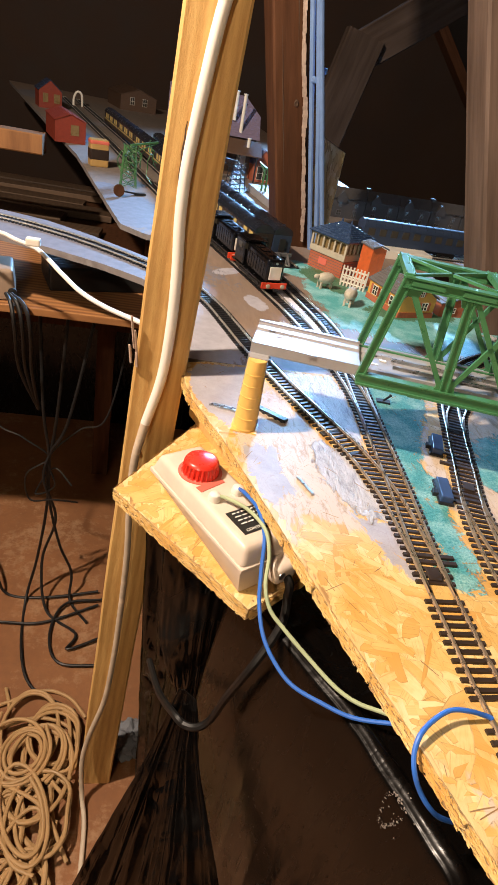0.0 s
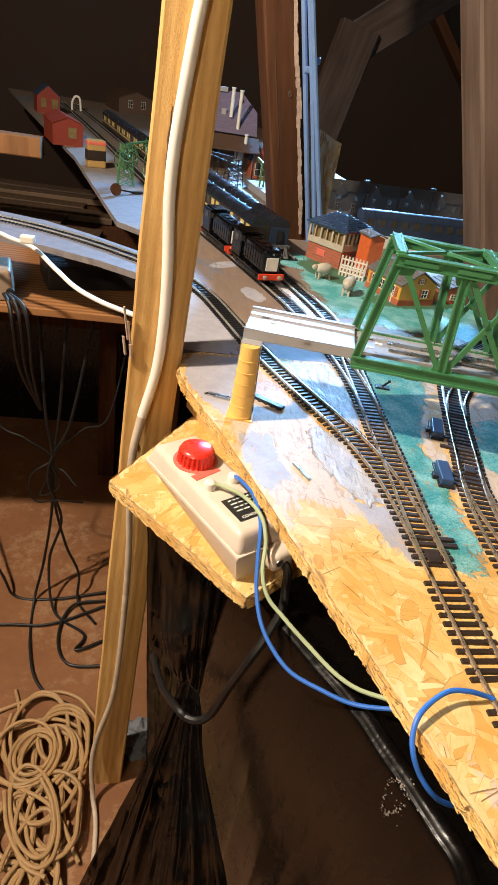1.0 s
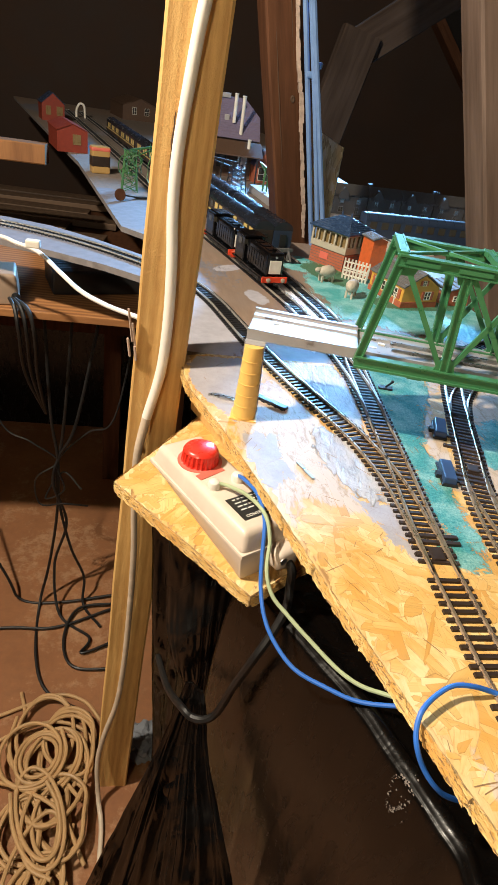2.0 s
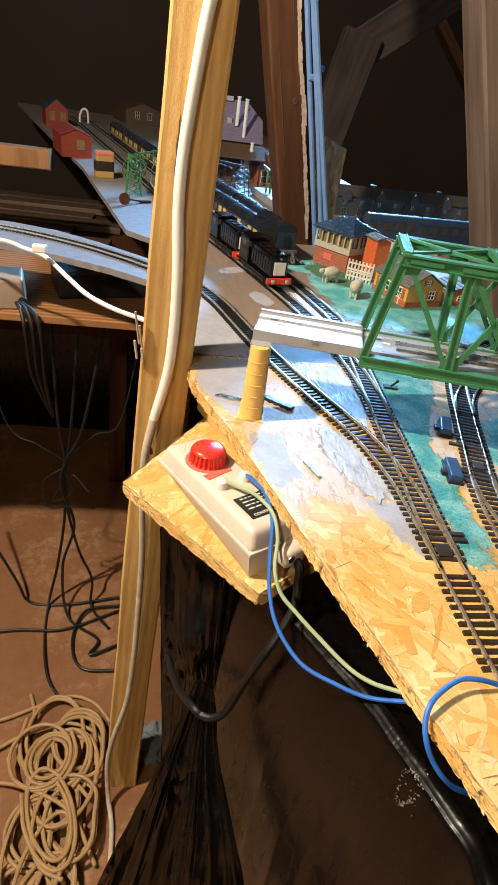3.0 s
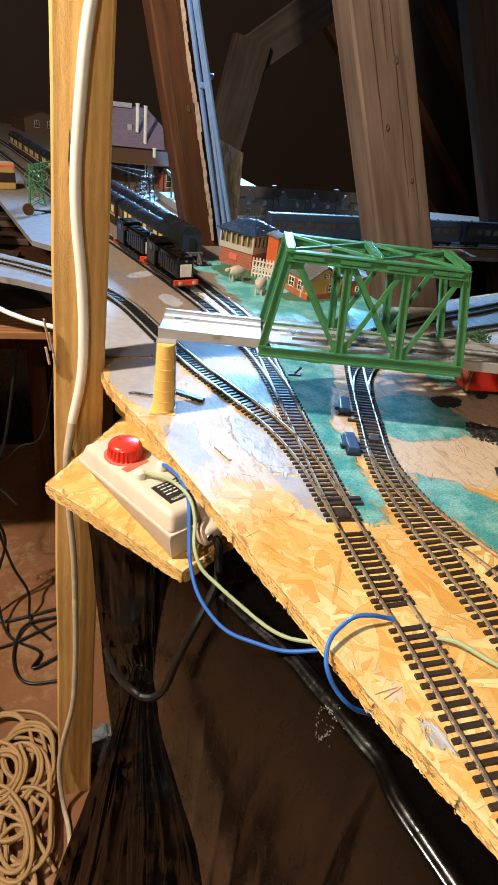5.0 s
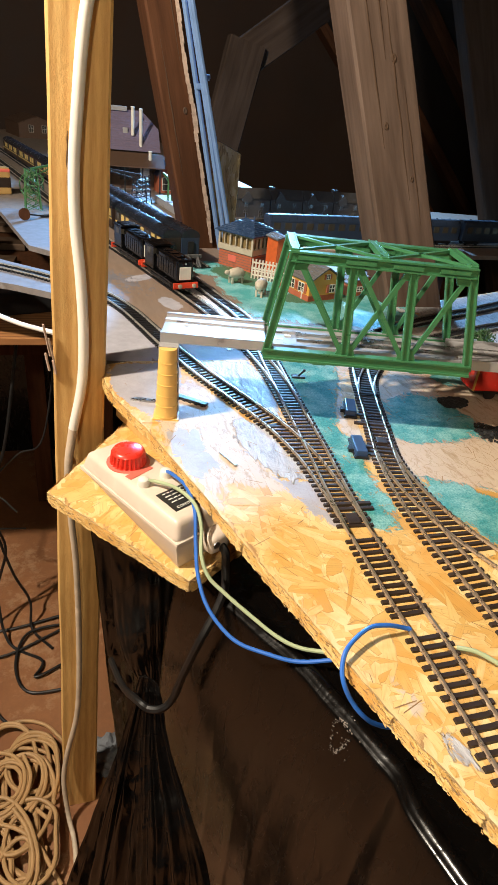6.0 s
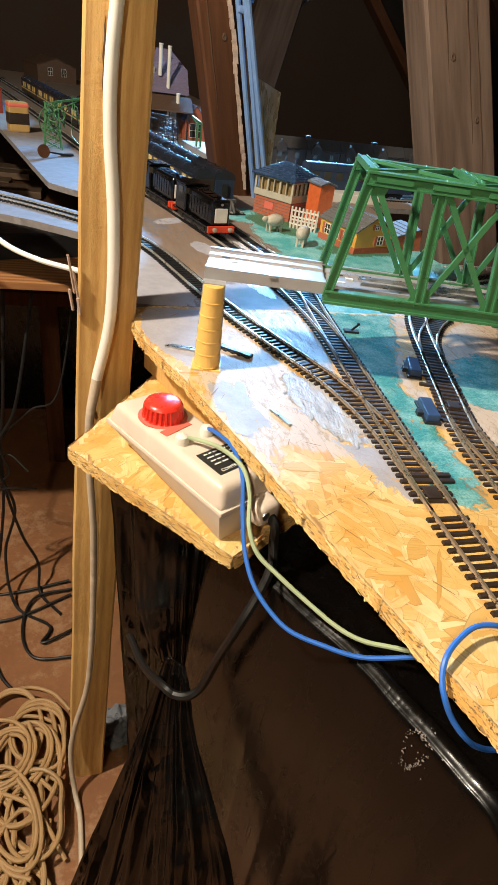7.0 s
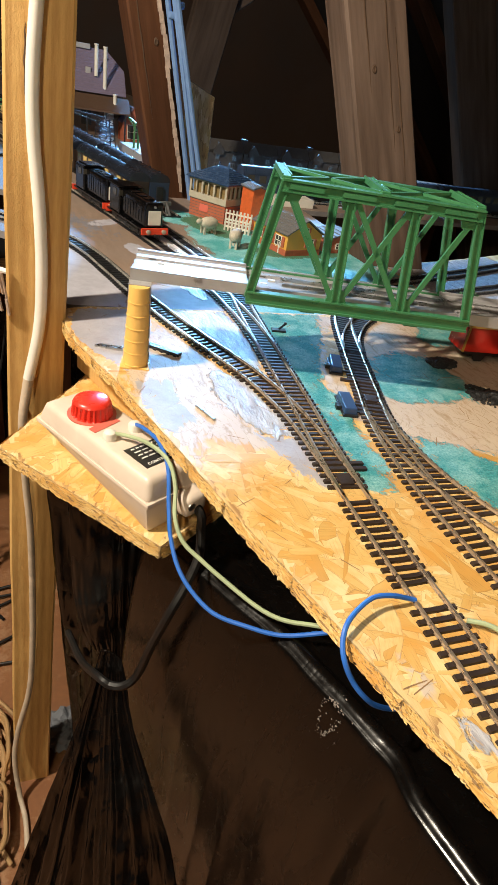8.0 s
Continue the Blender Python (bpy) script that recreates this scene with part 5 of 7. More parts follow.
cable("blue_wire", [on_ct(0.008, 0.011, 0.050), (-0.1080, 0.1130, 0.790), (-0.1000, 0.0930, 0.791), (-0.0958, 0.0735, 0.782), (-0.0976, 0.0528, 0.7646), (-0.0987, 0.0351, 0.7514), (-0.0958, 0.0181, 0.7381), (-0.0882, 0.0031, 0.7286), (-0.0758, -0.0118, 0.7217), (-0.0573, -0.0242, 0.7203), (-0.0355, -0.0368, 0.7218), (-0.0062, -0.0473, 0.7314)],
      0.0016, M_BLUEWIRE, "thin blue insulated wire drooping off the controller", "wire")
cable("green_wire", [on_ct(0.008, -0.012, 0.050), (-0.121, 0.110, 0.7855), (-0.107, 0.095, 0.788), (-0.0956, 0.0762, 0.7856), (-0.0921, 0.0614, 0.7741), (-0.0945, 0.0442, 0.7601), (-0.0905, 0.0308, 0.7485), (-0.0793, 0.0184, 0.7411), (-0.0646, 0.0031, 0.7336), (-0.0468, -0.0155, 0.7265), (-0.0325, -0.0269, 0.7246), (-0.0161, -0.0357, 0.7268), (-0.0003, -0.0445, 0.7298)],
      0.0016, M_GREENWIRE, "thin pale green wire drooping off the controller", "wire")
cable("blue_wire", [(0.0065, -0.0880, 0.8040), (0.002, -0.0869, 0.8050), (-0.0087, -0.0869, 0.8089), (-0.0204, -0.0875, 0.8103), (-0.0312, -0.0921, 0.8092), (-0.0406, -0.0988, 0.8072), (-0.0447, -0.1054, 0.8018), (-0.0453, -0.1124, 0.7966), (-0.0411, -0.1172, 0.7876), (-0.0346, -0.1217, 0.7798), (-0.0251, -0.1227, 0.7711), (-0.0080, -0.1204, 0.7604), (0.02, -0.122, 0.762)],
      0.0014, M_BLUEWIRE, "blue wire looping over the board edge to the rail", "wire")
cable("green_wire", [(0.028, -0.105, 0.8035), (0.038, -0.112, 0.805), (0.052, -0.128, 0.804), (0.070, -0.145, 0.803), (0.10, -0.17, 0.803)], 0.0014, M_GREENWIRE, "pale green wire soldered to the near rail", "wire")
cable("mains_cable", [on_ct(0.078, 0.010, 0.020), on_ct(0.088, 0.011, 0.014), (-0.0704, 0.0561, 0.7346), (-0.0720, 0.0468, 0.7186), (-0.0807, 0.0388, 0.6990), (-0.0946, 0.0315, 0.6728), (-0.1034, 0.0390, 0.6301), (-0.1114, 0.0431, 0.5910), (-0.1213, 0.0435, 0.5784), (-0.1324, 0.0493, 0.5732), (-0.1413, 0.0603, 0.5718), (-0.1525, 0.1050, 0.5372), (-0.1615, 0.1680, 0.5030)],
      0.0036, M_BLACKCABLE, "thick black mains cable from the controller", "cable")

# ---- cable down the post, staples ----
POST_CABLE = [(-0.128, 0.286, 1.36), (-0.141, 0.286, 1.24), (-0.152, 0.286, 1.16), (-0.164, 0.286, 1.105), (-0.1715, 0.286, 1.05), (-0.177, 0.286, 0.998), (-0.178, 0.286, 0.955), (-0.1755, 0.286, 0.905), (-0.1752, 0.286, 0.85), (-0.179, 0.286, 0.795), (-0.1905, 0.285, 0.741), (-0.1985, 0.284, 0.69), (-0.199, 0.284, 0.62), (-0.197, 0.285, 0.55), (-0.1985, 0.286, 0.45), (-0.203, 0.286, 0.335), (-0.211, 0.286, 0.245), (-0.23, 0.285, 0.155), (-0.238, 0.28, 0.09), (-0.234, 0.262, 0.02), (-0.225, 0.22, 0.006), (-0.222, 0.12, 0.006)]
th = thing("white_cable", "dusty white cable running down the pine post", "cable")
bm = bmesh.new()
tube(bm, POST_CABLE[:11], 0.0052, 16)
part("clean_length", bm, M_WHITECABLE, th, "clean white length above the shelf", smooth=True)
bm = bmesh.new()
tube(bm, POST_CABLE[10:], lambda t: 0.0051 - 0.0012 * min(1, t * 6), 16)
part("grimy_length", bm, M_GRIMYCABLE, th, "grimy cream length below the shelf", smooth=True)
cable("white_cable", [(-0.172, 0.344, 0.820), (-0.193, 0.3699, 0.8142), (-0.2102, 0.3931, 0.8102), (-0.2487, 0.4401, 0.8033), (-0.2839, 0.4822, 0.8029), (-0.3141, 0.5225, 0.8101), (-0.3503, 0.5685, 0.8211), (-0.3855, 0.5981, 0.822), (-0.4212, 0.6243, 0.8228), (-0.55, 0.70, 0.815)],
      0.0030, M_WHITECABLE, "slack white cable strung from the post", "cable")
bm = bmesh.new()
for k, (dx, dz, ln) in enumerate(((0.0, 0.0, 0.030), (0.003, -0.006, 0.022), (-0.002, -0.016, 0.016), (0.004, -0.020, 0.012))):
    bar(bm, (dx, 0, dz - 0.004), (dx - 0.0045 + 0.001 * k, -0.002, dz + ln), 0.0024, 0.0016)
splinter = part("torn_splinter", bm, M_TORN, post, "pale splinter torn from the post's edge")
splinter.matrix_basis = post.matrix_world.inverted() @ pose(-0.2085, 0.289, 0.828)

# ---- black bags under the layout ----


def draped(name, rows_3d, label, seed, amp, folds, across=90, down=80, side=(-0.8, -0.5, 0.2), mat=M_BAGFOLD):
    """A plastic sheet lofted through a few rows of points, gathered into sharp folds that run down it."""
    rows = [smooth_line(r, 10) for r in rows_3d]

    def at(row, u):
        k = u * (len(row) - 1)
        i = min(int(k), len(row) - 2)
        return row[i].lerp(row[i + 1], k - i)

    side = Vector(side).normalized()
    bm = bmesh.new()
    grid = []
    for j in range(across + 1):
        u = j / across
        col = smooth_line([at(r, u) for r in rows], 12)
        line = []
        for i in range(down + 1):
            v = i / down
            p = at(col, v)
            a = amp(u, v)
            warp = 0.6 * noise.noise(Vector((u * 2, v * 2, seed + 3)))
            k1 = noise.noise(Vector(((u + 0.10 * warp) * folds, v * 1.1, seed)))
            if mat is M_BAG:
                k2 = noise.noise(Vector(((u + 0.06 * warp) * folds * 2.6, v * 2.0 + u, seed + 7)))
                sharp = 1 - 2.2 * abs(noise.noise(Vector((u * folds * 1.4 + v * 1.3, v * 1.7 - u * 2, seed + 12))))
                p = p + side * a * (k1 + 0.35 * k2 + 0.22 * sharp)
            else:
                w1 = 1 - 2 * abs(noise.noise(Vector(((u + 0.05 * warp) * folds * 1.6, v * 0.7, seed + 12))))
                w2 = 1 - 2 * abs(noise.noise(Vector(((u + 0.04 * warp) * folds * 4.3, v * 1.3 + u, seed + 17))))
                w3 = 1 - 2 * abs(noise.noise(Vector((u * folds * 6.0 + v * 5.0, v * 7.0 - u * 6.0, seed + 23))))
                p = p + side * a * (0.6 * k1 + 0.9 * w1 + 0.42 * w2 + 0.13 * w3)
            line.append(bm.verts.new(p))
        grid.append(line)
    for a, b in zip(grid, grid[1:]):
        for i in range(down):
            bm.faces.new((a[i], a[i + 1], b[i + 1], b[i]))
    ob = solid(name, bm, mat, label, "bin bag", "black plastic bags")
    for p in ob.data.polygons:
        p.use_smooth = True
    sm = ob.modifiers.new("thickness", "SOLIDIFY")
    sm.thickness = 0.0012
    return ob


RIDGE = [(-0.089, 0.112, 0.7), (-0.0668, 0.052, 0.708), (-0.0545, 0.024, 0.711), (-0.0442, 0.001, 0.714), (-0.034, -0.021, 0.717), (-0.026, -0.042, 0.72), (-0.02, -0.065, 0.723), (-0.013, -0.089, 0.727), (-0.007, -0.112, 0.73), (-0.003, -0.13, 0.733), (-0.005, -0.157, 0.738), (0.007, -0.217, 0.742), (0.025, -0.307, 0.745)]


def shifted(row, dx, dy, dz):
    return [(x + dx, y + dy, z + dz) for x, y, z in row]


big_bag = draped("black_bag", [shifted(RIDGE, 0.30, 0.09, -0.16), shifted(RIDGE, 0.16, 0.05, -0.040), shifted(RIDGE, 0.04, 0.012, -0.010), shifted(RIDGE, 0.010, 0.003, -0.004), shifted(RIDGE, 0.0, 0.0, 0.0), shifted(RIDGE, -0.0055, -0.003, -0.0025), shifted(RIDGE, -0.010, -0.005, -0.012), shifted(RIDGE, -0.019, -0.010, -0.065), shifted(RIDGE, -0.024, -0.013, -0.14), shifted(RIDGE, -0.026, -0.014, -0.24), shifted(RIDGE, -0.03, -0.015, -0.69)],
       "big taut glossy black plastic bag under the baseboard", 3.0, lambda u, v: 0.0006 + 0.0012 * max(0, min(1, (u - 0.55) * 5)) + 0.0060 * max(0, min(1, (v - 0.62) * 3)) + 0.012 * max(0, v - 0.7), 4.2, 170, 170, mat=M_BAG)
draped("black_bag", [[(-0.158, 0.215, 0.718), (-0.115, 0.205, 0.718), (-0.075, 0.195, 0.718), (-0.03, 0.18, 0.718)], [(-0.155, 0.200, 0.62), (-0.118, 0.185, 0.62), (-0.08, 0.185, 0.62), (-0.042, 0.18, 0.63)], [(-0.152, 0.190, 0.545), (-0.118, 0.165, 0.54), (-0.085, 0.17, 0.545), (-0.052, 0.18, 0.56)], [(-0.140, 0.175, 0.50), (-0.116, 0.150, 0.485), (-0.092, 0.155, 0.49), (-0.066, 0.17, 0.51)], [(-0.122, 0.165, 0.465), (-0.113, 0.150, 0.448), (-0.104, 0.150, 0.450), (-0.090, 0.165, 0.47)]],
       "black plastic bag hanging in a point below the shelf", 11.0, lambda u, v: 0.003 + 0.008 * v, 2.6, 120, 110, (-0.3, -0.95, 0.1))
draped("black_bag", [[(-0.136, 0.078, 0.585), (-0.131, 0.074, 0.588), (-0.126, 0.070, 0.588), (-0.121, 0.066, 0.586)], [(-0.150, 0.066, 0.51), (-0.138, 0.055, 0.525), (-0.122, 0.045, 0.53), (-0.105, 0.036, 0.53)], [(-0.175, 0.05, 0.42), (-0.150, 0.02, 0.43), (-0.118, 0.0, 0.44), (-0.080, -0.02, 0.44)], [(-0.205, 0.03, 0.30), (-0.168, -0.02, 0.31), (-0.12, -0.045, 0.32), (-0.065, -0.07, 0.33)], [(-0.235, 0.0, 0.15), (-0.190, -0.05, 0.16), (-0.13, -0.09, 0.17), (-0.06, -0.12, 0.18)], [(-0.255, -0.01, 0.01), (-0.21, -0.07, 0.01), (-0.15, -0.12, 0.01), (-0.08, -0.17, 0.01)]],
       "gathered black plastic sheeting fanning down to the floor", 21.0, lambda u, v: 0.002 + 0.022 * min(1, v * 1.6), 3.4, 200, 130)
# added sheet: stands in for the black shadow behind the bags
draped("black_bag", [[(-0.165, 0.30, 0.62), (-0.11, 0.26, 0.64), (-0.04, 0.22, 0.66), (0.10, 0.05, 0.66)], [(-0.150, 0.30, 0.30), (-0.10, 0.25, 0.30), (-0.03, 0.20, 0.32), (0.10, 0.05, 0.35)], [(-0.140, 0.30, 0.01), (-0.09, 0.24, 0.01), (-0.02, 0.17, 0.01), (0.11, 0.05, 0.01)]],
       "added dark sheet for the black shadow behind the bags", 31.0, lambda u, v: 0.012, 5.0, 60, 50)

# a ring of dried white dust on the big bag
tree = BVHTree.FromPolygons([v.co for v in big_bag.data.vertices], [tuple(p.vertices) for p in big_bag.data.polygons])
spot, face = tree.find_nearest((-0.0345, -0.0945, 0.716))[:2]
e1 = UP.cross(face).normalized()
e2 = face.cross(e1)
rng = random.Random(5)
bm = bmesh.new()
for k in range(130):
    a = rng.uniform(0, 2 * math.pi)
    r = rng.gauss(0.0072, 0.0007) * (1 + 0.12 * math.sin(3 * a)) if k < 115 else rng.uniform(0.002, 0.018)
    at, n, _, _ = tree.find_nearest(spot + e1 * r * 0.95 * math.cos(a) + e2 * r * 1.7 * math.sin(a))
    if n.dot(face) < 0:
        n = -n
    s = rng.uniform(0.00015, 0.00055)
    bmesh.ops.create_icosphere(bm, subdivisions=1, radius=1, matrix=Matrix.Translation(at + n * 0.0007) @ n.to_track_quat("Z", "Y").to_matrix().to_4x4() @ Matrix.Diagonal((s * rng.uniform(0.6, 2), s, 0.0002, 1)))
tagged(part("dust_ring", bm, M_CHALK, big_bag, "ring of dried whitish dust spots"), "ring of dried whitish dust spots", kind="stuff")

# ---- rolling stock ----


def wheel_pair(bm, x, r=0.006, gauge=0.0165):
    for y in (-gauge / 2, gauge / 2):
        lathe(bm, [(r + 0.0008, -0.0003), (r + 0.0008, 0.0004), (r, 0.0005), (r * 0.96, 0.0022), (0.001, 0.0022)], (x, y, r), 18, Matrix.Rotation(radians(90 if y > 0 else -90), 4, "X"))
    bar(bm, (x, -gauge / 2, r), (x, gauge / 2, r), 0.0018, 0.0018)


def shunter(m):
    """A small black diesel shunting engine; local x forwards, z = 0 on the rail."""
    th = thing("shunting_locomotive", "satin black model diesel shunter with red buffer beam", "model locomotive", m, "shunting engines")
    L, W = 0.114, 0.038
    for x in (-0.034, 0.0, 0.034):
        bm = bmesh.new()
        wheel_pair(bm, x, 0.0072)
        part("wheel_set", bm, M_BLACK, th, smooth=True)
    bm = bmesh.new()
    box(bm, (L - 0.01, 0.012, 0.012), (0, 0, 0.0095))
    for y in (-0.0125, 0.0125):
        box(bm, (L - 0.012, 0.0016, 0.010), (0, y, 0.0095))
        bar(bm, (-0.034, y * 1.12, 0.0062), (0.034, y * 1.12, 0.0062), 0.0012, 0.0024)
        for x in (-0.034, 0, 0.034):
            box(bm, (0.006, 0.003, 0.006), (x, y * 1.1, 0.007), bevel=0.0006)
    part("frame", bm, M_BLACK, th)
    bm = bmesh.new()
    box(bm, (L, W, 0.0022), (0, 0, 0.0150), bevel=0.0004)
    part("footplate", bm, M_LOCO, th)
    bm = bmesh.new()
    box(bm, (0.074, 0.0275, 0.037), (0.018, 0, 0.0345), bevel=0.0036, seg=3)
    bonnet = part("bonnet", bm, M_LOCO, th, smooth=True)
    for i in range(7):
        for y in (-0.0139, 0.0139):
            bm = bmesh.new()
            box(bm, (0.0055, 0.0008, 0.022), (-0.010 + i * 0.0085, y, 0.034), bevel=0.0003)
            part("louvre", bm, M_LOCO, bonnet)
    for x in (-0.006, 0.014, 0.034):
        bm = bmesh.new()
        box(bm, (0.013, 0.013, 0.0016), (x, 0, 0.0534), bevel=0.0005)
        part("hatch", bm, M_LOCO, bonnet)
    bm = bmesh.new()
    lathe(bm, [(0.0022, 0), (0.0026, 0.005), (0.001, 0.0052)], (0.044, 0, 0.0525), 12)
    part("exhaust", bm, M_LOCO, bonnet)
    bm = bmesh.new()
    box(bm, (0.032, 0.036, 0.039), (-0.035, 0, 0.0355), bevel=0.0016)
    box(bm, (0.036, 0.038, 0.0016), (-0.035, 0, 0.0556), bevel=0.0006)
    box(bm, (0.034, 0.024, 0.0020), (-0.035, 0, 0.0570), bevel=0.0009)
    cab = part("cab", bm, M_LOCO, th)
    for y in (-0.0110, 0.0110):
        bm = bmesh.new()
        box(bm, (0.0008, 0.0060, 0.0085), (-0.0187, y * 1.4, 0.047), bevel=0.0002)
        part("window", bm, M_GLASSDARK, cab, "dark cab window")
    for y in (-0.0182, 0.0182):
        bm = bmesh.new()
        box(bm, (0.012, 0.0008, 0.010), (-0.034, y, 0.046), bevel=0.0002)
        part("window", bm, M_GLASSDARK, cab)
    bm = bmesh.new()
    box(bm, (0.0012, 0.0190, 0.0205), (0.0555, 0, 0.0315), bevel=0.0005)
    part("front_panel", bm, M_WHITE, th, "pale grey front radiator panel")
    bm = bmesh.new()
    lathe(bm, [(0.0016, 0), (0.0018, 0.0016), (0.0012, 0.0019)], (0.0550, 0, 0.0470), 12, Matrix.Rotation(radians(90), 4, "Y"))
    part("lamp", bm, M_STEEL, th, "small round front lamp")
    for sx in (1, -1):
        bm = bmesh.new()
        box(bm, (0.0022, W + 0.003, 0.0095), (sx * (L / 2 + 0.001), 0, 0.0128), bevel=0.0004)
        beam = part("buffer_beam", bm, M_BUFFER, th, "red buffer beam")
        for y in (-0.0118, 0.0118):
            bm = bmesh.new()
            lathe(bm, [(0.0016, 0), (0.0016, 0.0032), (0.0034, 0.0034), (0.0034, 0.0044), (0.002, 0.0048)], (sx * (L / 2 + 0.002), y, 0.0135), 14, Matrix.Rotation(radians(90 * sx), 4, "Y"))
            part("buffer", bm, M_SBCREAM, beam, "dull metal buffer", smooth=True)
        bm = bmesh.new()
        box(bm, (0.008, 0.004, 0.0016), (sx * (L / 2 + 0.005), 0, 0.0085), bevel=0.0004)
        box(bm, (0.0016, 0.008, 0.004), (sx * (L / 2 + 0.009), 0, 0.0090), bevel=0.0004)
        part("coupling", bm, M_BLACK, th)
    return th


RAILTOP = TOP + SLEEP_H + RAIL_H


def on_line(points, s, back=False):
    """A pose on a track line, s metres from its start, facing its start (or its end)."""
    pl, _ = walk_line(points, 0.002)
    q, d = pl[min(int(s / 0.002), len(pl) - 1)]
    d = d if back else -d
    return Matrix.Translation((q.x, q.y, RAILTOP)) @ Matrix.Rotation(math.atan2(d.y, d.x), 4, "Z")


LOCO_LINE = [(0.021, 0.3855), (0.009, 0.45), (-0.006, 0.52), (-0.027, 0.595), (-0.058, 0.70), (-0.098, 0.83), (-0.15, 1.0), (-0.24, 1.33), (-0.36, 1.8), (-0.52, 2.4), (-0.68, 3.0)]
COACH_LINE = [(0.042, 0.3855), (0.044, 0.43), (0.039, 0.49), (0.019, 0.584), (-0.003, 0.68), (-0.034, 0.79), (-0.070, 0.92), (-0.106, 1.05), (-0.19, 1.40), (-0.30, 1.82), (-0.46, 2.42), (-0.62, 3.0)]
SIDING = [(0.016, 0.74), (-0.010, 0.84), (-0.050, 1.0), (-0.084, 1.14), (-0.15, 1.40), (-0.24, 1.82), (-0.40, 2.42)]
for along in (0.258, 0.396):
    shunter(on_line(LOCO_LINE, along) @ Matrix.Translation((0, -0.003, 0)) @ Matrix.Diagonal((1.08, 0.98, 0.92, 1)))


def coach(m, side, label, panel=None, group="passenger coaches", length=0.245, top=M_COACHROOF):
    """A bogie coach with ribbed curved roof; local x forwards, z = 0 on the rail."""
    th = thing("passenger_coach", label, "model coach", m, group)
    W, z0, z1 = 0.034, 0.011, 0.045
    bm = bmesh.new()
    box(bm, (length, W, z1 - z0), (0, 0, (z0 + z1) / 2), bevel=0.001)
    box(bm, (length * 0.5, 0.018, 0.006), (0, 0, 0.009))
    body = part("body", bm, side, th)
    bm = bmesh.new()
    n, rings = 12, []
    for x in (-length / 2, length / 2):
        ring = []
        for i in range(n + 1):
            a = math.pi * i / n
            ring.append(bm.verts.new((x, -W / 2 * 1.03 * math.cos(a), z1 - 0.001 + 0.0135 * math.sin(a) ** 0.85)))
        rings.append(ring)
    for i in range(n):
        bm.faces.new((rings[0][i], rings[0][i + 1], rings[1][i + 1], rings[1][i]))
    bm.faces.new(rings[0][::-1]), bm.faces.new(rings[1])
    bm.faces.new((rings[0][0], rings[1][0], rings[1][n], rings[0][n]))
    roof = part("roof", bm, top, th, "grey ribbed curved roof", smooth=True)
    for k in range(13):
        x = -length / 2 + 0.006 + k * (length - 0.012) / 12
        bm = bmesh.new()
        tube(bm, [(x, -W / 2 * 1.02 * math.cos(a), z1 - 0.0008 + 0.0135 * math.sin(a) ** 0.85) for a in (math.pi * (0.04 + 0.92 * i / 8) for i in range(9))], 0.0003, 5, raw=True)
        part("roof_rib", bm, M_COACHROOF, roof)
        if k % 2:
            bm = bmesh.new()
            lathe(bm, [(0.0024, 0), (0.0022, 0.0016), (0.0006, 0.0022)], (x + 0.006, 0.006, z1 + 0.0112), 10)
            part("roof_vent", bm, M_COACHROOF, roof)
    for y in (-W / 2, W / 2):
        for k in range(9):
            x = -length / 2 + 0.018 + k * (length - 0.036) / 8
            bm = bmesh.new()
            box(bm, (0.0155, 0.0012, 0.0135), (x, y, 0.0355), bevel=0.0003)
            part("window", bm, (panel or M_GLASSDARK) if k % 3 else M_GLASSDARK, body)
        if panel:
            bm = bmesh.new()
            box(bm, (length * 0.985, 0.0008, 0.0028), (0, y, 0.0245))
            part("waist_panel", bm, panel, body)
    for x in (-length / 2 + 0.038, length / 2 - 0.038):
        bm = bmesh.new()
        for dx in (-0.016, 0.016):
            wheel_pair(bm, x + dx, 0.0056)
        for y in (-0.011, 0.011):
            box(bm, (0.044, 0.002, 0.006), (x, y, 0.0068), bevel=0.0006)
        part("bogie", bm, M_BLACK, th)
    for sx in (1, -1):
        bm = bmesh.new()
        box(bm, (0.003, 0.011, 0.026), (sx * (length / 2 + 0.001), 0, 0.025), bevel=0.0008)
        for y in (-0.012, 0.012):
            lathe(bm, [(0.001, 0), (0.001, 0.003), (0.0024, 0.0032), (0.0022, 0.004)], (sx * length / 2, y, 0.0135), 10, Matrix.Rotation(radians(90 * sx), 4, "Y"))
        part("gangway", bm, M_BLACK, th, "black end gangway and buffers")
    return th


for k in range(6):
    coach(on_line(COACH_LINE, 0.366 + 0.125 + k * 0.256), M_COACH, "dark brown and cream model coach with grey roof", M_COACHCREAM)
for k in range(4):
    coach(on_line(SIDING, 0.012 + 0.125 + k * 0.256), M_BLUECOACH, "dark model coach with blue grey roof on the siding")
th = thing("buffer_stop", "small grey buffer stop at the siding end", "buffer stop", on_line(SIDING, 0.004) @ Matrix.Translation((0.003, 0, 0)))
bm = bmesh.new()
for y in (-0.008, 0.008):
    bar(bm, (0, y, 0), (0, y, 0.018), 0.003, 0.003)
    bar(bm, (0.014, y, 0), (0, y, 0.015), 0.0025, 0.0025)
part("post", bm, M_GREYROOF, th)
bm = bmesh.new()
box(bm, (0.004, 0.032, 0.006), (-0.002, 0, 0.015), bevel=0.0006)
part("cross_beam", bm, M_GREYROOF, th)
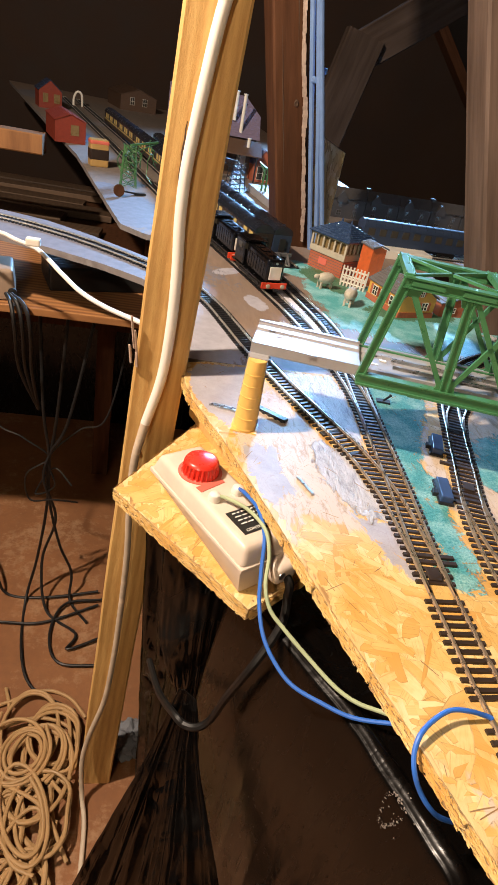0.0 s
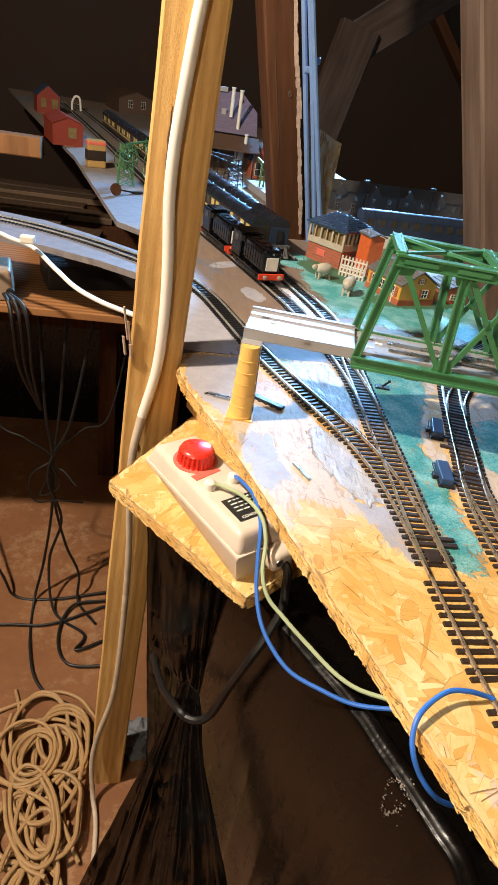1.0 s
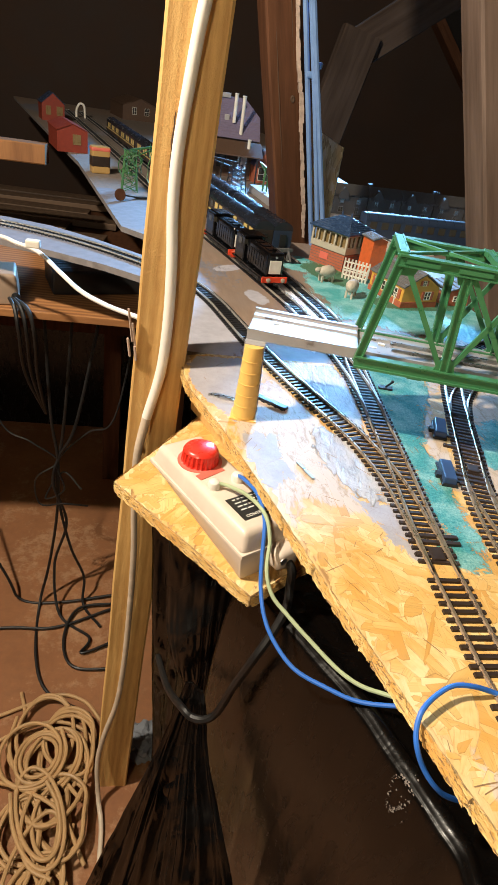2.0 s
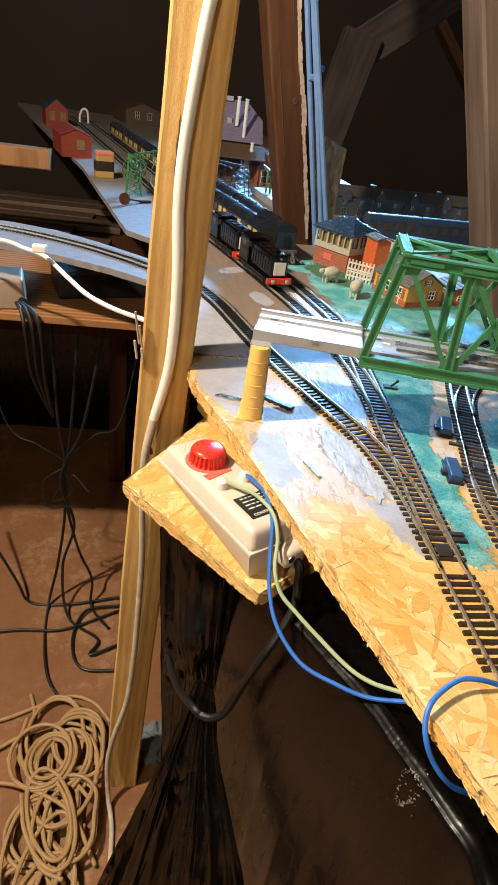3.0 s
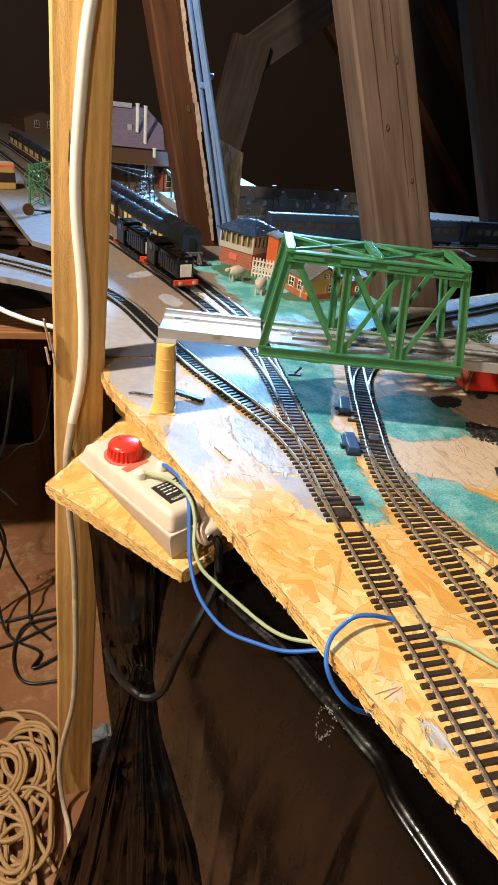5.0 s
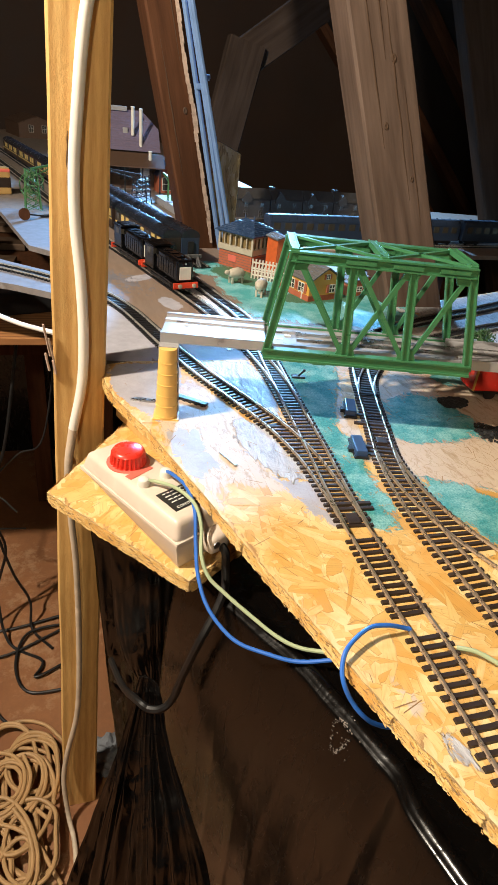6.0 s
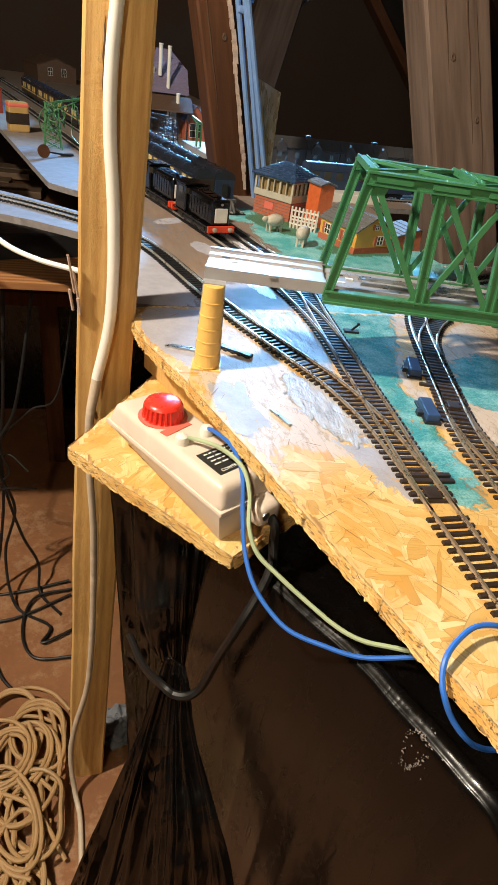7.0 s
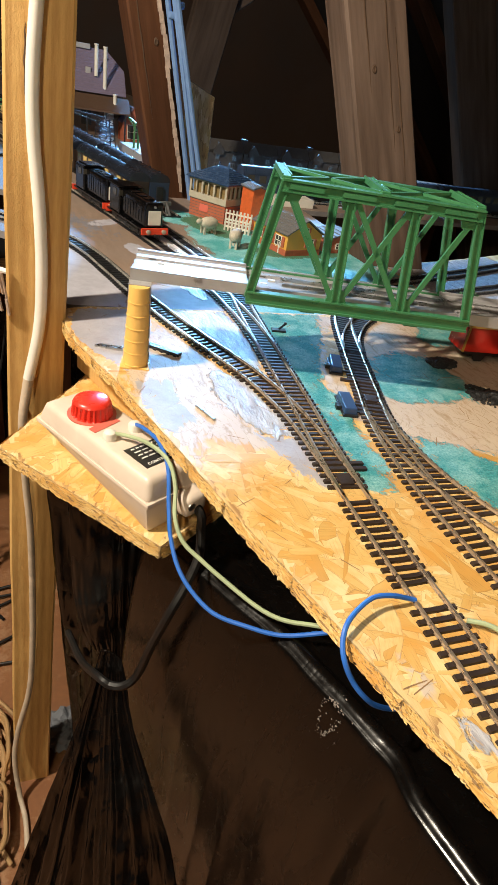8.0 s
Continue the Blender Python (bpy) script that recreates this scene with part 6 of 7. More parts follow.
for k in range(3):
    coach(Matrix.Translation((0.33 + k * 0.256, 0.976 + k * 0.034, RAILTOP)) @ Matrix.Rotation(0.125, 4, "Z"), M_BLUECOACH, "dark blue model coach at the back platform", group="coaches at the back platform", top=M_BLUECOACH)

# ---- lineside buildings ----


def gable_house(name, m, w, d, wall_h, ridge_h, wall, roof, label, category="model house", base=None, windows=(), over=0.003, group="", chimneys=(), pane=M_WHITE, shutter=None):
    """A pitched-roof model building; gable faces local -y, ridge along y. windows: (face, u, z, w, h)."""
    th = thing(name, label, category, m, group)
    bm = bmesh.new()
    pts = [(-w / 2, 0), (w / 2, 0), (w / 2, wall_h), (0, ridge_h), (-w / 2, wall_h)]
    a = [bm.verts.new((x, 0, z)) for x, z in pts]
    b = [bm.verts.new((x, d, z)) for x, z in pts]
    bm.faces.new(a), bm.faces.new(b[::-1])
    for i in range(5):
        bm.faces.new((a[i], a[(i + 1) % 5], b[(i + 1) % 5], b[i]))
    wl = part("wall", bm, wall, th)
    if base:
        bm = bmesh.new()
        box(bm, (w + 0.002, d + 0.002, wall_h * 0.28), (0, d / 2, wall_h * 0.14))
        part("plinth", bm, base, th, "darker plinth course")
    for sx in (-1, 1):
        bm = bmesh.new()
        e = Vector((sx * (w / 2 + over), 0, wall_h - over * (ridge_h - wall_h) / (w / 2) + 0.0012))
        r = Vector((0, 0, ridge_h + 0.0012))
        n = Vector((0, 0, 0.0018))
        ys = (-over, d + over)
        v = [bm.verts.new((p.x, y, p.z + k.z)) for k in (Vector(), n) for y in ys for p in (e, r)]
        for f in ((0, 1, 3, 2), (4, 6, 7, 5), (0, 4, 5, 1), (2, 3, 7, 6), (0, 2, 6, 4), (1, 5, 7, 3)):
            bm.faces.new([v[i] for i in f])
        slab = part("roof", bm, roof, th, "coursed tiled roof slope")
        steps = max(5, int(ridge_h / 0.006))
        for i in range(1, steps):
            q = e.lerp(r, i / steps)
            bm = bmesh.new()
            bar(bm, (q.x, ys[0], q.z + 0.0019), (q.x, ys[1], q.z + 0.0019), 0.0012, 0.0009)
            part("tile_course", bm, roof, slab)
    for face, u, z, ww, wh in windows:
        bm = bmesh.new()
        at, size = ((u, -0.0004, z), (ww, 0.0014, wh)) if face == "front" else (((w / 2 + 0.0004) * (1 if face == "east" else -1), u, z), (0.0014, ww, wh))
        box(bm, size, at)
        win = part("window", bm, M_GLOWPANE if pane is M_GLOWPANE else M_GLASSDARK, wl)
        bm = bmesh.new()
        t = 0.0009
        for k in (-0.5, 0, 0.5):
            if face == "front":
                box(bm, (t, 0.0022, wh), (u + k * ww, -0.0006, z)), box(bm, (ww + t, 0.0022, t), (u, -0.0006, z + k * wh))
            else:
                box(bm, (0.0022, t, wh), (at[0], u + k * ww, z)), box(bm, (0.0022, ww + t, t), (at[0], u, z + k * wh))
        part("window_frame", bm, pane, win)
        if shutter:
            bm = bmesh.new()
            for k in (-1, 1):
                if face == "front":
                    box(bm, (ww * 0.42, 0.002, wh * 1.05), (u + k * ww * 0.78, -0.0008, z))
                else:
                    box(bm, (0.002, ww * 0.42, wh * 1.05), (at[0], u + k * ww * 0.78, z))
            part("shutter", bm, shutter, win, "brown shutters")
    for x, y, h, t in chimneys:
        bm = bmesh.new()
        box(bm, (t, t, h), (x, y, ridge_h + h / 2 - 0.010), bevel=0.0004)
        box(bm, (t * 1.25, t * 1.25, 0.002), (x, y, ridge_h + h - 0.012))
        part("chimney", bm, wall if t > 0.005 else M_WHITE, th)
    return th


hang = math.degrees(math.atan2(0.021, 0.064))
gable_house("cottage", pose(0.199, 0.570, TOP, 0, 0, hang), 0.066, 0.085, 0.030, 0.049, M_HOUSE, M_GREYROOF, "ochre model cottage with grey tiled roof and shutters", base=M_BRICKRED,
            windows=(("front", 0.012, 0.018, 0.011, 0.012), ("front", 0.001, 0.037, 0.007, 0.007), ("west", 0.02, 0.018, 0.014, 0.014), ("west", 0.045, 0.018, 0.014, 0.014), ("west", 0.066, 0.018, 0.012, 0.014)), shutter=M_BRICKRED)
gable_house("brick_shed", pose(0.285, 0.600, TOP, 0, 0, 10), 0.075, 0.05, 0.020, 0.030, M_BRICKRED, M_GREYROOF, "low red brick model shed behind the cottage", category="model shed", windows=(("front", -0.015, 0.011, 0.010, 0.008),))
gable_house("brick_outbuilding", pose(0.165, 0.70, TOP, 0, 0, 15), 0.026, 0.034, 0.062, 0.066, M_ORANGE, M_GREYROOF, "tall orange red brick model outbuilding", category="model shed")


def signal_box(m):
    """Brick base, glazed timber cabin and hipped slate roof; local corner faces the viewer."""
    th = thing("signal_box", "model signal box, brick base and blue slate roof", "model signal box", m)
    w, d = 0.074, 0.070
    bm = bmesh.new()
    box(bm, (w, d, 0.030), (0, 0, 0.015))
    base = part("brick_base", bm, M_BRICKRED, th, "red brick base with courses")
    bm = bmesh.new()
    for i in range(6):
        box(bm, (w + 0.0008, d + 0.0008, 0.0006), (0, 0, 0.004 + i * 0.0046))
    part("brick_course", bm, M_GREYROOF, base)
    bm = bmesh.new()
    box(bm, (0.018, 0.0012, 0.011), (-0.006, -d / 2 - 0.0003, 0.016))
    part("bricked_window", bm, M_REDFLAT, base, "bricked up arch")
    bm = bmesh.new()
    box(bm, (w + 0.004, d + 0.004, 0.010), (0, 0, 0.033), bevel=0.0006)
    box(bm, (w + 0.004, d + 0.004, 0.004), (0, 0, 0.0585), bevel=0.0004)
    cabin = part("cabin", bm, M_SBCREAM, th, "stone coloured timber cabin")
    bm = bmesh.new()
    box(bm, (w - 0.006, d - 0.006, 0.022), (0, 0, 0.0475))
    part("glazing", bm, M_GLOWPANE, cabin, "dim amber glazing")
    for face in range(4):
        rot = Matrix.Rotation(math.pi / 2 * face, 4, "Z")
        half, run = (d / 2, w) if face % 2 == 0 else (w / 2, d)
        for i in range(7):
            bm = bmesh.new()
            x = -run / 2 + i * run / 6
            box(bm, (0.0018 if i % 2 else 0.0036, 0.0030, 0.0190), tuple(rot @ Vector((x, -half - 0.0006, 0.0475))), rot)
            part("mullion", bm, M_SBCREAM, cabin)
    bm = bmesh.new()
    e, zt, ze = 0.007, 0.082, 0.0600
    c = [bm.verts.new((sx * (w / 2 + e), sy * (d / 2 + e), ze)) for sx, sy in ((-1, -1), (1, -1), (1, 1), (-1, 1))]
    c2 = [bm.verts.new((v.co.x, v.co.y, ze + 0.002)) for v in c]
    r = [bm.verts.new((-0.010, 0, zt)), bm.verts.new((0.010, 0, zt))]
    bm.faces.new(c[::-1])
    for i in range(4):
        bm.faces.new((c[i], c[(i + 1) % 4], c2[(i + 1) % 4], c2[i]))
    bm.faces.new((c2[0], c2[1], r[1], r[0])), bm.faces.new((c2[2], c2[3], r[0], r[1]))
    bm.faces.new((c2[1], c2[2], r[1])), bm.faces.new((c2[3], c2[0], r[0]))
    roof = part("roof", bm, M_SLATE, th, "blue grey hipped slate roof")
    for k in range(1, 9):
        f = k / 9
        bm = bmesh.new()
        cx, cy = (w / 2 + e) * (1 - f) + 0.010 * f, (d / 2 + e) * (1 - f)
        z = ze + 0.0022 + (zt - ze - 0.002) * f
        for a, b in (((-cx, -cy), (cx, -cy)), ((cx, -cy), (cx, cy)), ((cx, cy), (-cx, cy)), ((-cx, cy), (-cx, -cy))):
            bar(bm, (*a, z), (*b, z), 0.0010, 0.0008)
        part("slate_course", bm, M_SLATE, roof)
    bm = bmesh.new()
    lathe(bm, [(0.002, 0), (0.0016, 0.004), (0.0004, 0.007)], (-0.010, 0, zt - 0.001), 10)
    lathe(bm, [(0.002, 0), (0.0016, 0.004), (0.0004, 0.007)], (0.010, 0, zt - 0.001), 10)
    part("finial", bm, M_SLATE, roof)
    bm = bmesh.new()
    bar(bm, (-w / 2 - 0.012, -0.01, 0.0), (-w / 2 - 0.002, 0.02, 0.031), 0.010, 0.0016)
    for k in (0, 1):
        bar(bm, (-w / 2 - 0.012 - 0.005 * k, -0.01, 0.010), (-w / 2 - 0.002 - 0.005 * k, 0.02, 0.041), 0.0012, 0.0012)
    part("stair", bm, M_BLACK, th, "black side stair")
    return th


signal_box(pose(0.120, 0.772, TOP, 0, 0, -14 - 38))


def fence(a, b, n, label, high=0.022):
    th = thing("picket_fence", label, "model fence", Matrix.Translation((*a, TOP)), "white fences")
    d = Vector((b[0] - a[0], b[1] - a[1], 0))
    for i in range(n):
        bm = bmesh.new()
        q = d * i / (n - 1)
        box(bm, (0.0022, 0.0022, high), (q.x, q.y, high / 2))
        part("picket", bm, M_WHITE, th)
    for z in (high * 0.3, high * 0.8):
        bm = bmesh.new()
        bar(bm, (0, 0, z), (d.x, d.y, z), 0.0012, 0.0024)
        part("fence_rail", bm, M_WHITE, th)


fence((0.108, 0.686), (0.142, 0.664), 8, "white slatted model stairway fence below the signal box", 0.022)
fence((0.114, 0.706), (0.150, 0.683), 8, "white slatted model stairway fence below the signal box", 0.028)
fence((0.150, 0.640), (0.162, 0.575), 8, "white model picket fence beside the cottage", 0.016)


def figurine(m):
    """A woolly farm figurine as one plain rounded shape on four pegs."""
    bm = bmesh.new()
    made = bmesh.ops.create_icosphere(bm, subdivisions=3, radius=1)["verts"]
    for v in made:
        k = 1 + 0.10 * noise.noise(v.co * 4.0)
        v.co = Vector((v.co.x * 0.0135 * k, v.co.y * 0.0075 * k, v.co.z * 0.0078 * k + 0.0135))
    made = bmesh.ops.create_icosphere(bm, subdivisions=2, radius=1)["verts"]
    for v in made:
        v.co = Vector((v.co.x * 0.0046 + 0.0150, v.co.y * 0.0030, v.co.z * 0.0036 + 0.0155))
    for x in (-0.008, 0.008):
        for y in (-0.0035, 0.0035):
            bar(bm, (x, y, 0), (x, y, 0.0085), 0.0024, 0.0024)
    ob = solid("farm_figurine", bm, M_SHEEP, "cream woolly model farm figurine on teal ground", "figurine", "farm figurines", smooth=True)
    ob.matrix_world = m


figurine(pose(0.073, 0.654, TOP, 0, 0, 200) @ Matrix.Scale(1.2, 4))
figurine(pose(0.097, 0.587, TOP, 0, 0, 60) @ Matrix.Scale(1.25, 4))

# ---- the station beyond the post ----
def station_building(m):
    """A long slate roof with its ridge across the view, half-hipped at one end, a lower verandah roof, roof glazing and tall pipes."""
    th = thing("station_building", "large model station building with purple slate roof", "model station", m)
    x0, x1, eave, ridge = -0.10, 0.162, 0.103, 0.197
    bm = bmesh.new()
    box(bm, (x1 - x0 - 0.012, 0.175, eave), ((x0 + x1) / 2, 0.105, eave / 2))
    v = [bm.verts.new(q) for q in ((x1 - 0.008, 0.02, eave), (x1 - 0.008, 0.20, eave), (x1 - 0.008, 0.145, eave + 0.05), (x1 - 0.008, 0.075, eave + 0.05))]
    bm.faces.new(v)
    # dark brown stands for the shade in the recess below the eaves
    wall = part("wall", bm, M_DARKBROWN, th, "station wall, recess shade in its dark brown")
    for k in range(4):
        bm = bmesh.new()
        box(bm, (0.026, 0.002, 0.042), (x0 + 0.04 + k * 0.06, 0.0165, 0.045))
        part("window", bm, M_GLASSDARK if k % 3 else M_WHITE, wall)
    top = x1 - 0.044
    for sy, y0 in ((1, -0.002), (-1, 0.212)):
        yr = 0.105
        bm = bmesh.new()
        low = [(x0, y0, eave), (x1, y0, eave), (x1, y0 + sy * 0.058, eave + 0.052), (top, yr, ridge), (x0, yr, ridge)]
        a = [bm.verts.new(q) for q in low]
        b = [bm.verts.new((x, y, z + 0.004)) for x, y, z in low]
        bm.faces.new(a), bm.faces.new(b[::-1])
        for n in range(5):
            bm.faces.new((a[n], a[(n + 1) % 5], b[(n + 1) % 5], b[n]))
        slab = part("roof", bm, M_PURPLE, th, "purple slate roof slope")
        if sy > 0:
            for k in range(1, 17):
                f = k / 17
                y, z = y0 + (yr - y0) * f, eave + (ridge - eave) * f + 0.0042
                xe = x1 if f < 0.55 else x1 + (top - x1) * (f - 0.55) / 0.45
                bm = bmesh.new()
                bar(bm, (x0, y, z), (xe, y, z), 0.0016, 0.0012)
                part("slate_course", bm, M_PURPLE, slab)
    bm = bmesh.new()
    v = [bm.verts.new(q) for q in ((x1, 0.056, eave + 0.054), (x1, 0.154, eave + 0.054), (top, 0.105, ridge + 0.003))]
    bm.faces.new(v)
    part("hip", bm, M_PURPLE, th, "half-hipped roof end")
    bm = bmesh.new()
    box(bm, (0.15, 0.010, 0.012), (0.0, 0.098, ridge + 0.006), bevel=0.001)
    part("roof_glazing", bm, M_DECK, th, "pale glazing along the ridge")
    bm = bmesh.new()
    box(bm, (0.014, 0.012, 0.016), (0.066, 0.045, 0.150), bevel=0.002)
    part("skylight", bm, M_DECK, th, "small pale skylight")
    bm = bmesh.new()
    low = [(x0, -0.066, 0.066), (x1 + 0.006, -0.066, 0.066), (x1 + 0.006, -0.004, 0.096), (x0, -0.004, 0.096)]
    a = [bm.verts.new(q) for q in low]
    b = [bm.verts.new((x, y, z + 0.003)) for x, y, z in low]
    bm.faces.new(a), bm.faces.new(b[::-1])
    for n in range(4):
        bm.faces.new((a[n], a[(n + 1) % 4], b[(n + 1) % 4], b[n]))
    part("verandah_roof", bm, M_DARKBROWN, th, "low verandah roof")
    for k in range(6):
        bm = bmesh.new()
        bar(bm, (x0 + 0.01 + k * 0.049, -0.060, 0), (x0 + 0.01 + k * 0.049, -0.060, 0.068), 0.004, 0.004)
        part("verandah_post", bm, M_BLACK, th)
    for x, y, z, h in ((0.086, 0.030, 0.140, 0.073), (0.107, 0.010, 0.112, 0.098), (0.130, -0.030, 0.078, 0.030)):
        bm = bmesh.new()
        lathe(bm, [(0.0050, 0), (0.0048, h - 0.004), (0.0058, h - 0.003), (0.0058, h)], (x, y, z), 12)
        part("chimney_pipe", bm, M_WHITE, th, "slender pale pipe", smooth=True)


station_building(pose(-0.10, 1.60, TOP))
gable_house("waiting_room", pose(0.083, 1.575, TOP, 0, 0, 8), 0.060, 0.10, 0.046, 0.082, M_BRICKRED, M_PURPLE, "small red brick waiting room with arched pane", category="model station", windows=(("front", 0.0, 0.024, 0.034, 0.034),), pane=M_WHITE)
bm = bmesh.new()
box(bm, (0.11, 0.30, 0.018), (0, 0, 0.009), bevel=0.001)
ob = solid("station_platform", bm, M_DECK, "pale model station platform", "model platform", "station platforms")
ob.matrix_world = pose(0.105, 1.27, TOP, 0, 0, 10)


def lattice(name, m, w, h, label, mat, ring=True):
    """An open lattice tower with cross braces and a cantilever arm."""
    th = thing(name, label, "model signal", m, "lattice signals")
    for sx in (-1, 1):
        for sy in (-1, 1):
            bm = bmesh.new()
            bar(bm, (sx * w / 2, sy * w / 3, 0), (sx * w / 3, sy * w / 4, h), 0.0022, 0.0022)
            part("upright", bm, mat, th)
    n = 6
    for i in range(n):
        z0, z1 = h * i / n, h * (i + 1) / n
        for sy in (-1, 1):
            bm = bmesh.new()
            bar(bm, (-w / 2.3, sy * w / 3.4, z0), (w / 2.3, sy * w / 3.4, z1), 0.0014, 0.0014)
            bar(bm, (w / 2.3, sy * w / 3.4, z0), (-w / 2.3, sy * w / 3.4, z1), 0.0014, 0.0014)
            part("cross_brace", bm, mat, th)
    bm = bmesh.new()
    bar(bm, (0, 0, h), (w * 1.9, w * 0.9, h * 1.12), 0.004, 0.004)
    bar(bm, (0, 0, h * 0.8), (w * 1.9, w * 0.9, h * 1.10), 0.002, 0.002)
    part("arm", bm, mat, th)
    if ring:
        bm = bmesh.new()
        tube(bm, [(w * 0.4 + 0.011 * math.cos(a), -w * 0.45, h * 0.78 + 0.011 * math.sin(a)) for a in (2 * math.pi * i / 20 for i in range(21))], 0.0010, 6, raw=True)
        part("hand_wheel", bm, mat, th, "thin green hand wheel")
    return th


crane = lattice("water_crane", pose(-0.272, 1.200, TOP, 0, 0, 10), 0.034, 0.085, "green lattice model water crane on the grey platform", M_DKGREEN)
rnd = random.Random(31)
for k in range(16):
    x, y = rnd.uniform(-0.016, 0.05), rnd.uniform(-0.02, 0.02)
    z = 0.085 + 0.25 * x + rnd.uniform(-0.012, 0.006)
    pts = [(x, y, z)]
    for i in range(5):
        pts.append((pts[-1][0] + rnd.uniform(-0.010, 0.012), pts[-1][1] + rnd.uniform(-0.010, 0.010), max(0.004, pts[-1][2] - rnd.uniform(0.002, 0.018))))
    bm = bmesh.new()
    tube(bm, pts, 0.0011, 5, 4)
    part("hanging_chain", bm, M_DKGREEN, crane, "thin drooping green chain", smooth=True)
lattice("loading_crane", pose(-0.015, 1.36, TOP, 0, 0, 150), 0.045, 0.070, "dark lattice model crane among the coaches", M_BLACK, False)
lattice("signal_mast", pose(0.055, 1.33, TOP, 0, 0, 90), 0.016, 0.07, "dark green lattice mast beside the waiting room", M_DKGREEN, False)
gable_house("engine_shed", pose(-0.465, 1.675, TOP, 0, 0, 18), 0.085, 0.17, 0.055, 0.072, M_HUTRED, M_HUTRED, "red model engine shed with amber window", category="model shed", windows=(("front", 0.012, 0.034, 0.022, 0.026),), pane=M_GLOWPANE)
gable_house("signal_hut", pose(-0.648, 2.44, TOP, 0, 0, 18), 0.085, 0.10, 0.060, 0.095, M_HUTRED, M_SLATE, "red model hut with blue slate roof and lit window", category="model shed", windows=(("front", 0.024, 0.036, 0.022, 0.03), ("front", -0.018, 0.036, 0.018, 0.03)), pane=M_GLOWPANE)
gable_house("platform_hut", pose(-0.34, 2.98, TOP, 0, 0, 18), 0.17, 0.26, 0.060, 0.090, M_DARKBROWN, M_DARKBROWN, "long dark platform building with white eaves", category="model station", windows=(("front", -0.03, 0.04, 0.02, 0.03), ("front", 0.03, 0.04, 0.02, 0.03)))
th = thing("tin", "small yellow and brown tin with red band", "tin", pose(-0.358, 1.39, TOP, 0, 0, 20))
bm = bmesh.new()
box(bm, (0.045, 0.03, 0.062), (0, 0, 0.031), bevel=0.004)
part("body", bm, M_TIN, th)
for z, h, mt in ((0.055, 0.010, M_REDFLAT), (0.028, 0.026, M_COACH)):
    bm = bmesh.new()
    box(bm, (0.0462, 0.0312, h), (0, 0, z), bevel=0.0035)
    part("band", bm, mt, th)
th = thing("wheel_axle", "rusty loose wheel and axle on the grey board", "wheel", pose(-0.283, 1.077, TOP, 0, 0, 30))
bm = bmesh.new()
lathe(bm, [(0.012, -0.0015), (0.012, 0.0015), (0.004, 0.002)], (0, 0, 0.0125), 22, Matrix.Rotation(radians(80), 4, "X"))
part("wheel", bm, M_OLD, th)
bm = bmesh.new()
bar(bm, (0, 0, 0.0125), (0.055, 0.018, 0.003), 0.003, 0.003)
box(bm, (0.026, 0.01, 0.004), (0.058, 0.019, 0.003), bevel=0.001)
part("axle", bm, M_BLACK, th)
bm = bmesh.new()
tube(bm, [(0, 0, 0), (0.0, 0.012, 0.03), (0.012, 0.02, 0.052), (0.03, 0.02, 0.045), (0.034, 0.02, 0.0)], 0.005, 10)
ob = solid("white_hose", bm, M_WHITE, "white looped pipe beyond the engine shed", "pipe", smooth=True)
ob.matrix_world = pose(-0.60, 2.72, TOP)

# ---- back platform and terrace ----
for nm, x0, x1, y, dy, zz in (("back_platform", 0.24, 1.25, 1.075, 0.07, 0.016), ("front_platform", 0.16, 0.36, 0.905, 0.05, 0.016)):
    bm = bmesh.new()
    box(bm, (x1 - x0, dy, zz), (0, 0, zz / 2), bevel=0.001)
    ob = solid(nm, bm, M_WHITE, "white edged model platform", "model platform", group="station platforms")
    ob.matrix_world = pose((x0 + x1) / 2, y + 0.03, TOP, 0, 0, 6)
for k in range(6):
    gable_house("terraced_house", pose(0.26 + k * 0.092, 1.255 + k * 0.012, TOP, 0, 0, 7), 0.09, 0.035, 0.043, 0.044, M_TERRACE, M_TERRACE, "grey stone model terraced house, shadow in its colour", category="model house", group="terraced houses",
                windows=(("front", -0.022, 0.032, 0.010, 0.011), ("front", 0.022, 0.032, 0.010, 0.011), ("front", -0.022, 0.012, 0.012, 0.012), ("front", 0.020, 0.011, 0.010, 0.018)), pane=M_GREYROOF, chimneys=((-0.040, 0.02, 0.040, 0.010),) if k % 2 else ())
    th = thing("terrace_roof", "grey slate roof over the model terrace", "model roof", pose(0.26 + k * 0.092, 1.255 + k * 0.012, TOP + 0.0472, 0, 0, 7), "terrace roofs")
    bm = bmesh.new()
    pts = [(-0.004, 0), (0.039, 0), (0.0175, 0.022)]
    a = [bm.verts.new((-0.0455, y, z)) for y, z in pts]
    b = [bm.verts.new((0.0455, y, z)) for y, z in pts]
    bm.faces.new(a[::-1]), bm.faces.new(b)
    for i in range(3):
        bm.faces.new((a[i], a[(i + 1) % 3], b[(i + 1) % 3], b[i]))
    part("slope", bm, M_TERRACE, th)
    bm = bmesh.new()
    a = [bm.verts.new(q) for q in ((-0.034, -0.0055, -0.010), (-0.008, -0.0055, -0.010), (-0.008, -0.0055, 0.002), (-0.021, -0.0055, 0.017), (-0.034, -0.0055, 0.002))]
    b = [bm.verts.new((v.co.x, 0.016, v.co.z)) for v in a]
    bm.faces.new(a), bm.faces.new(b[::-1])
    for i in range(5):
        bm.faces.new((a[i], a[(i + 1) % 5], b[(i + 1) % 5], b[i]))
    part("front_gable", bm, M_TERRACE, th)

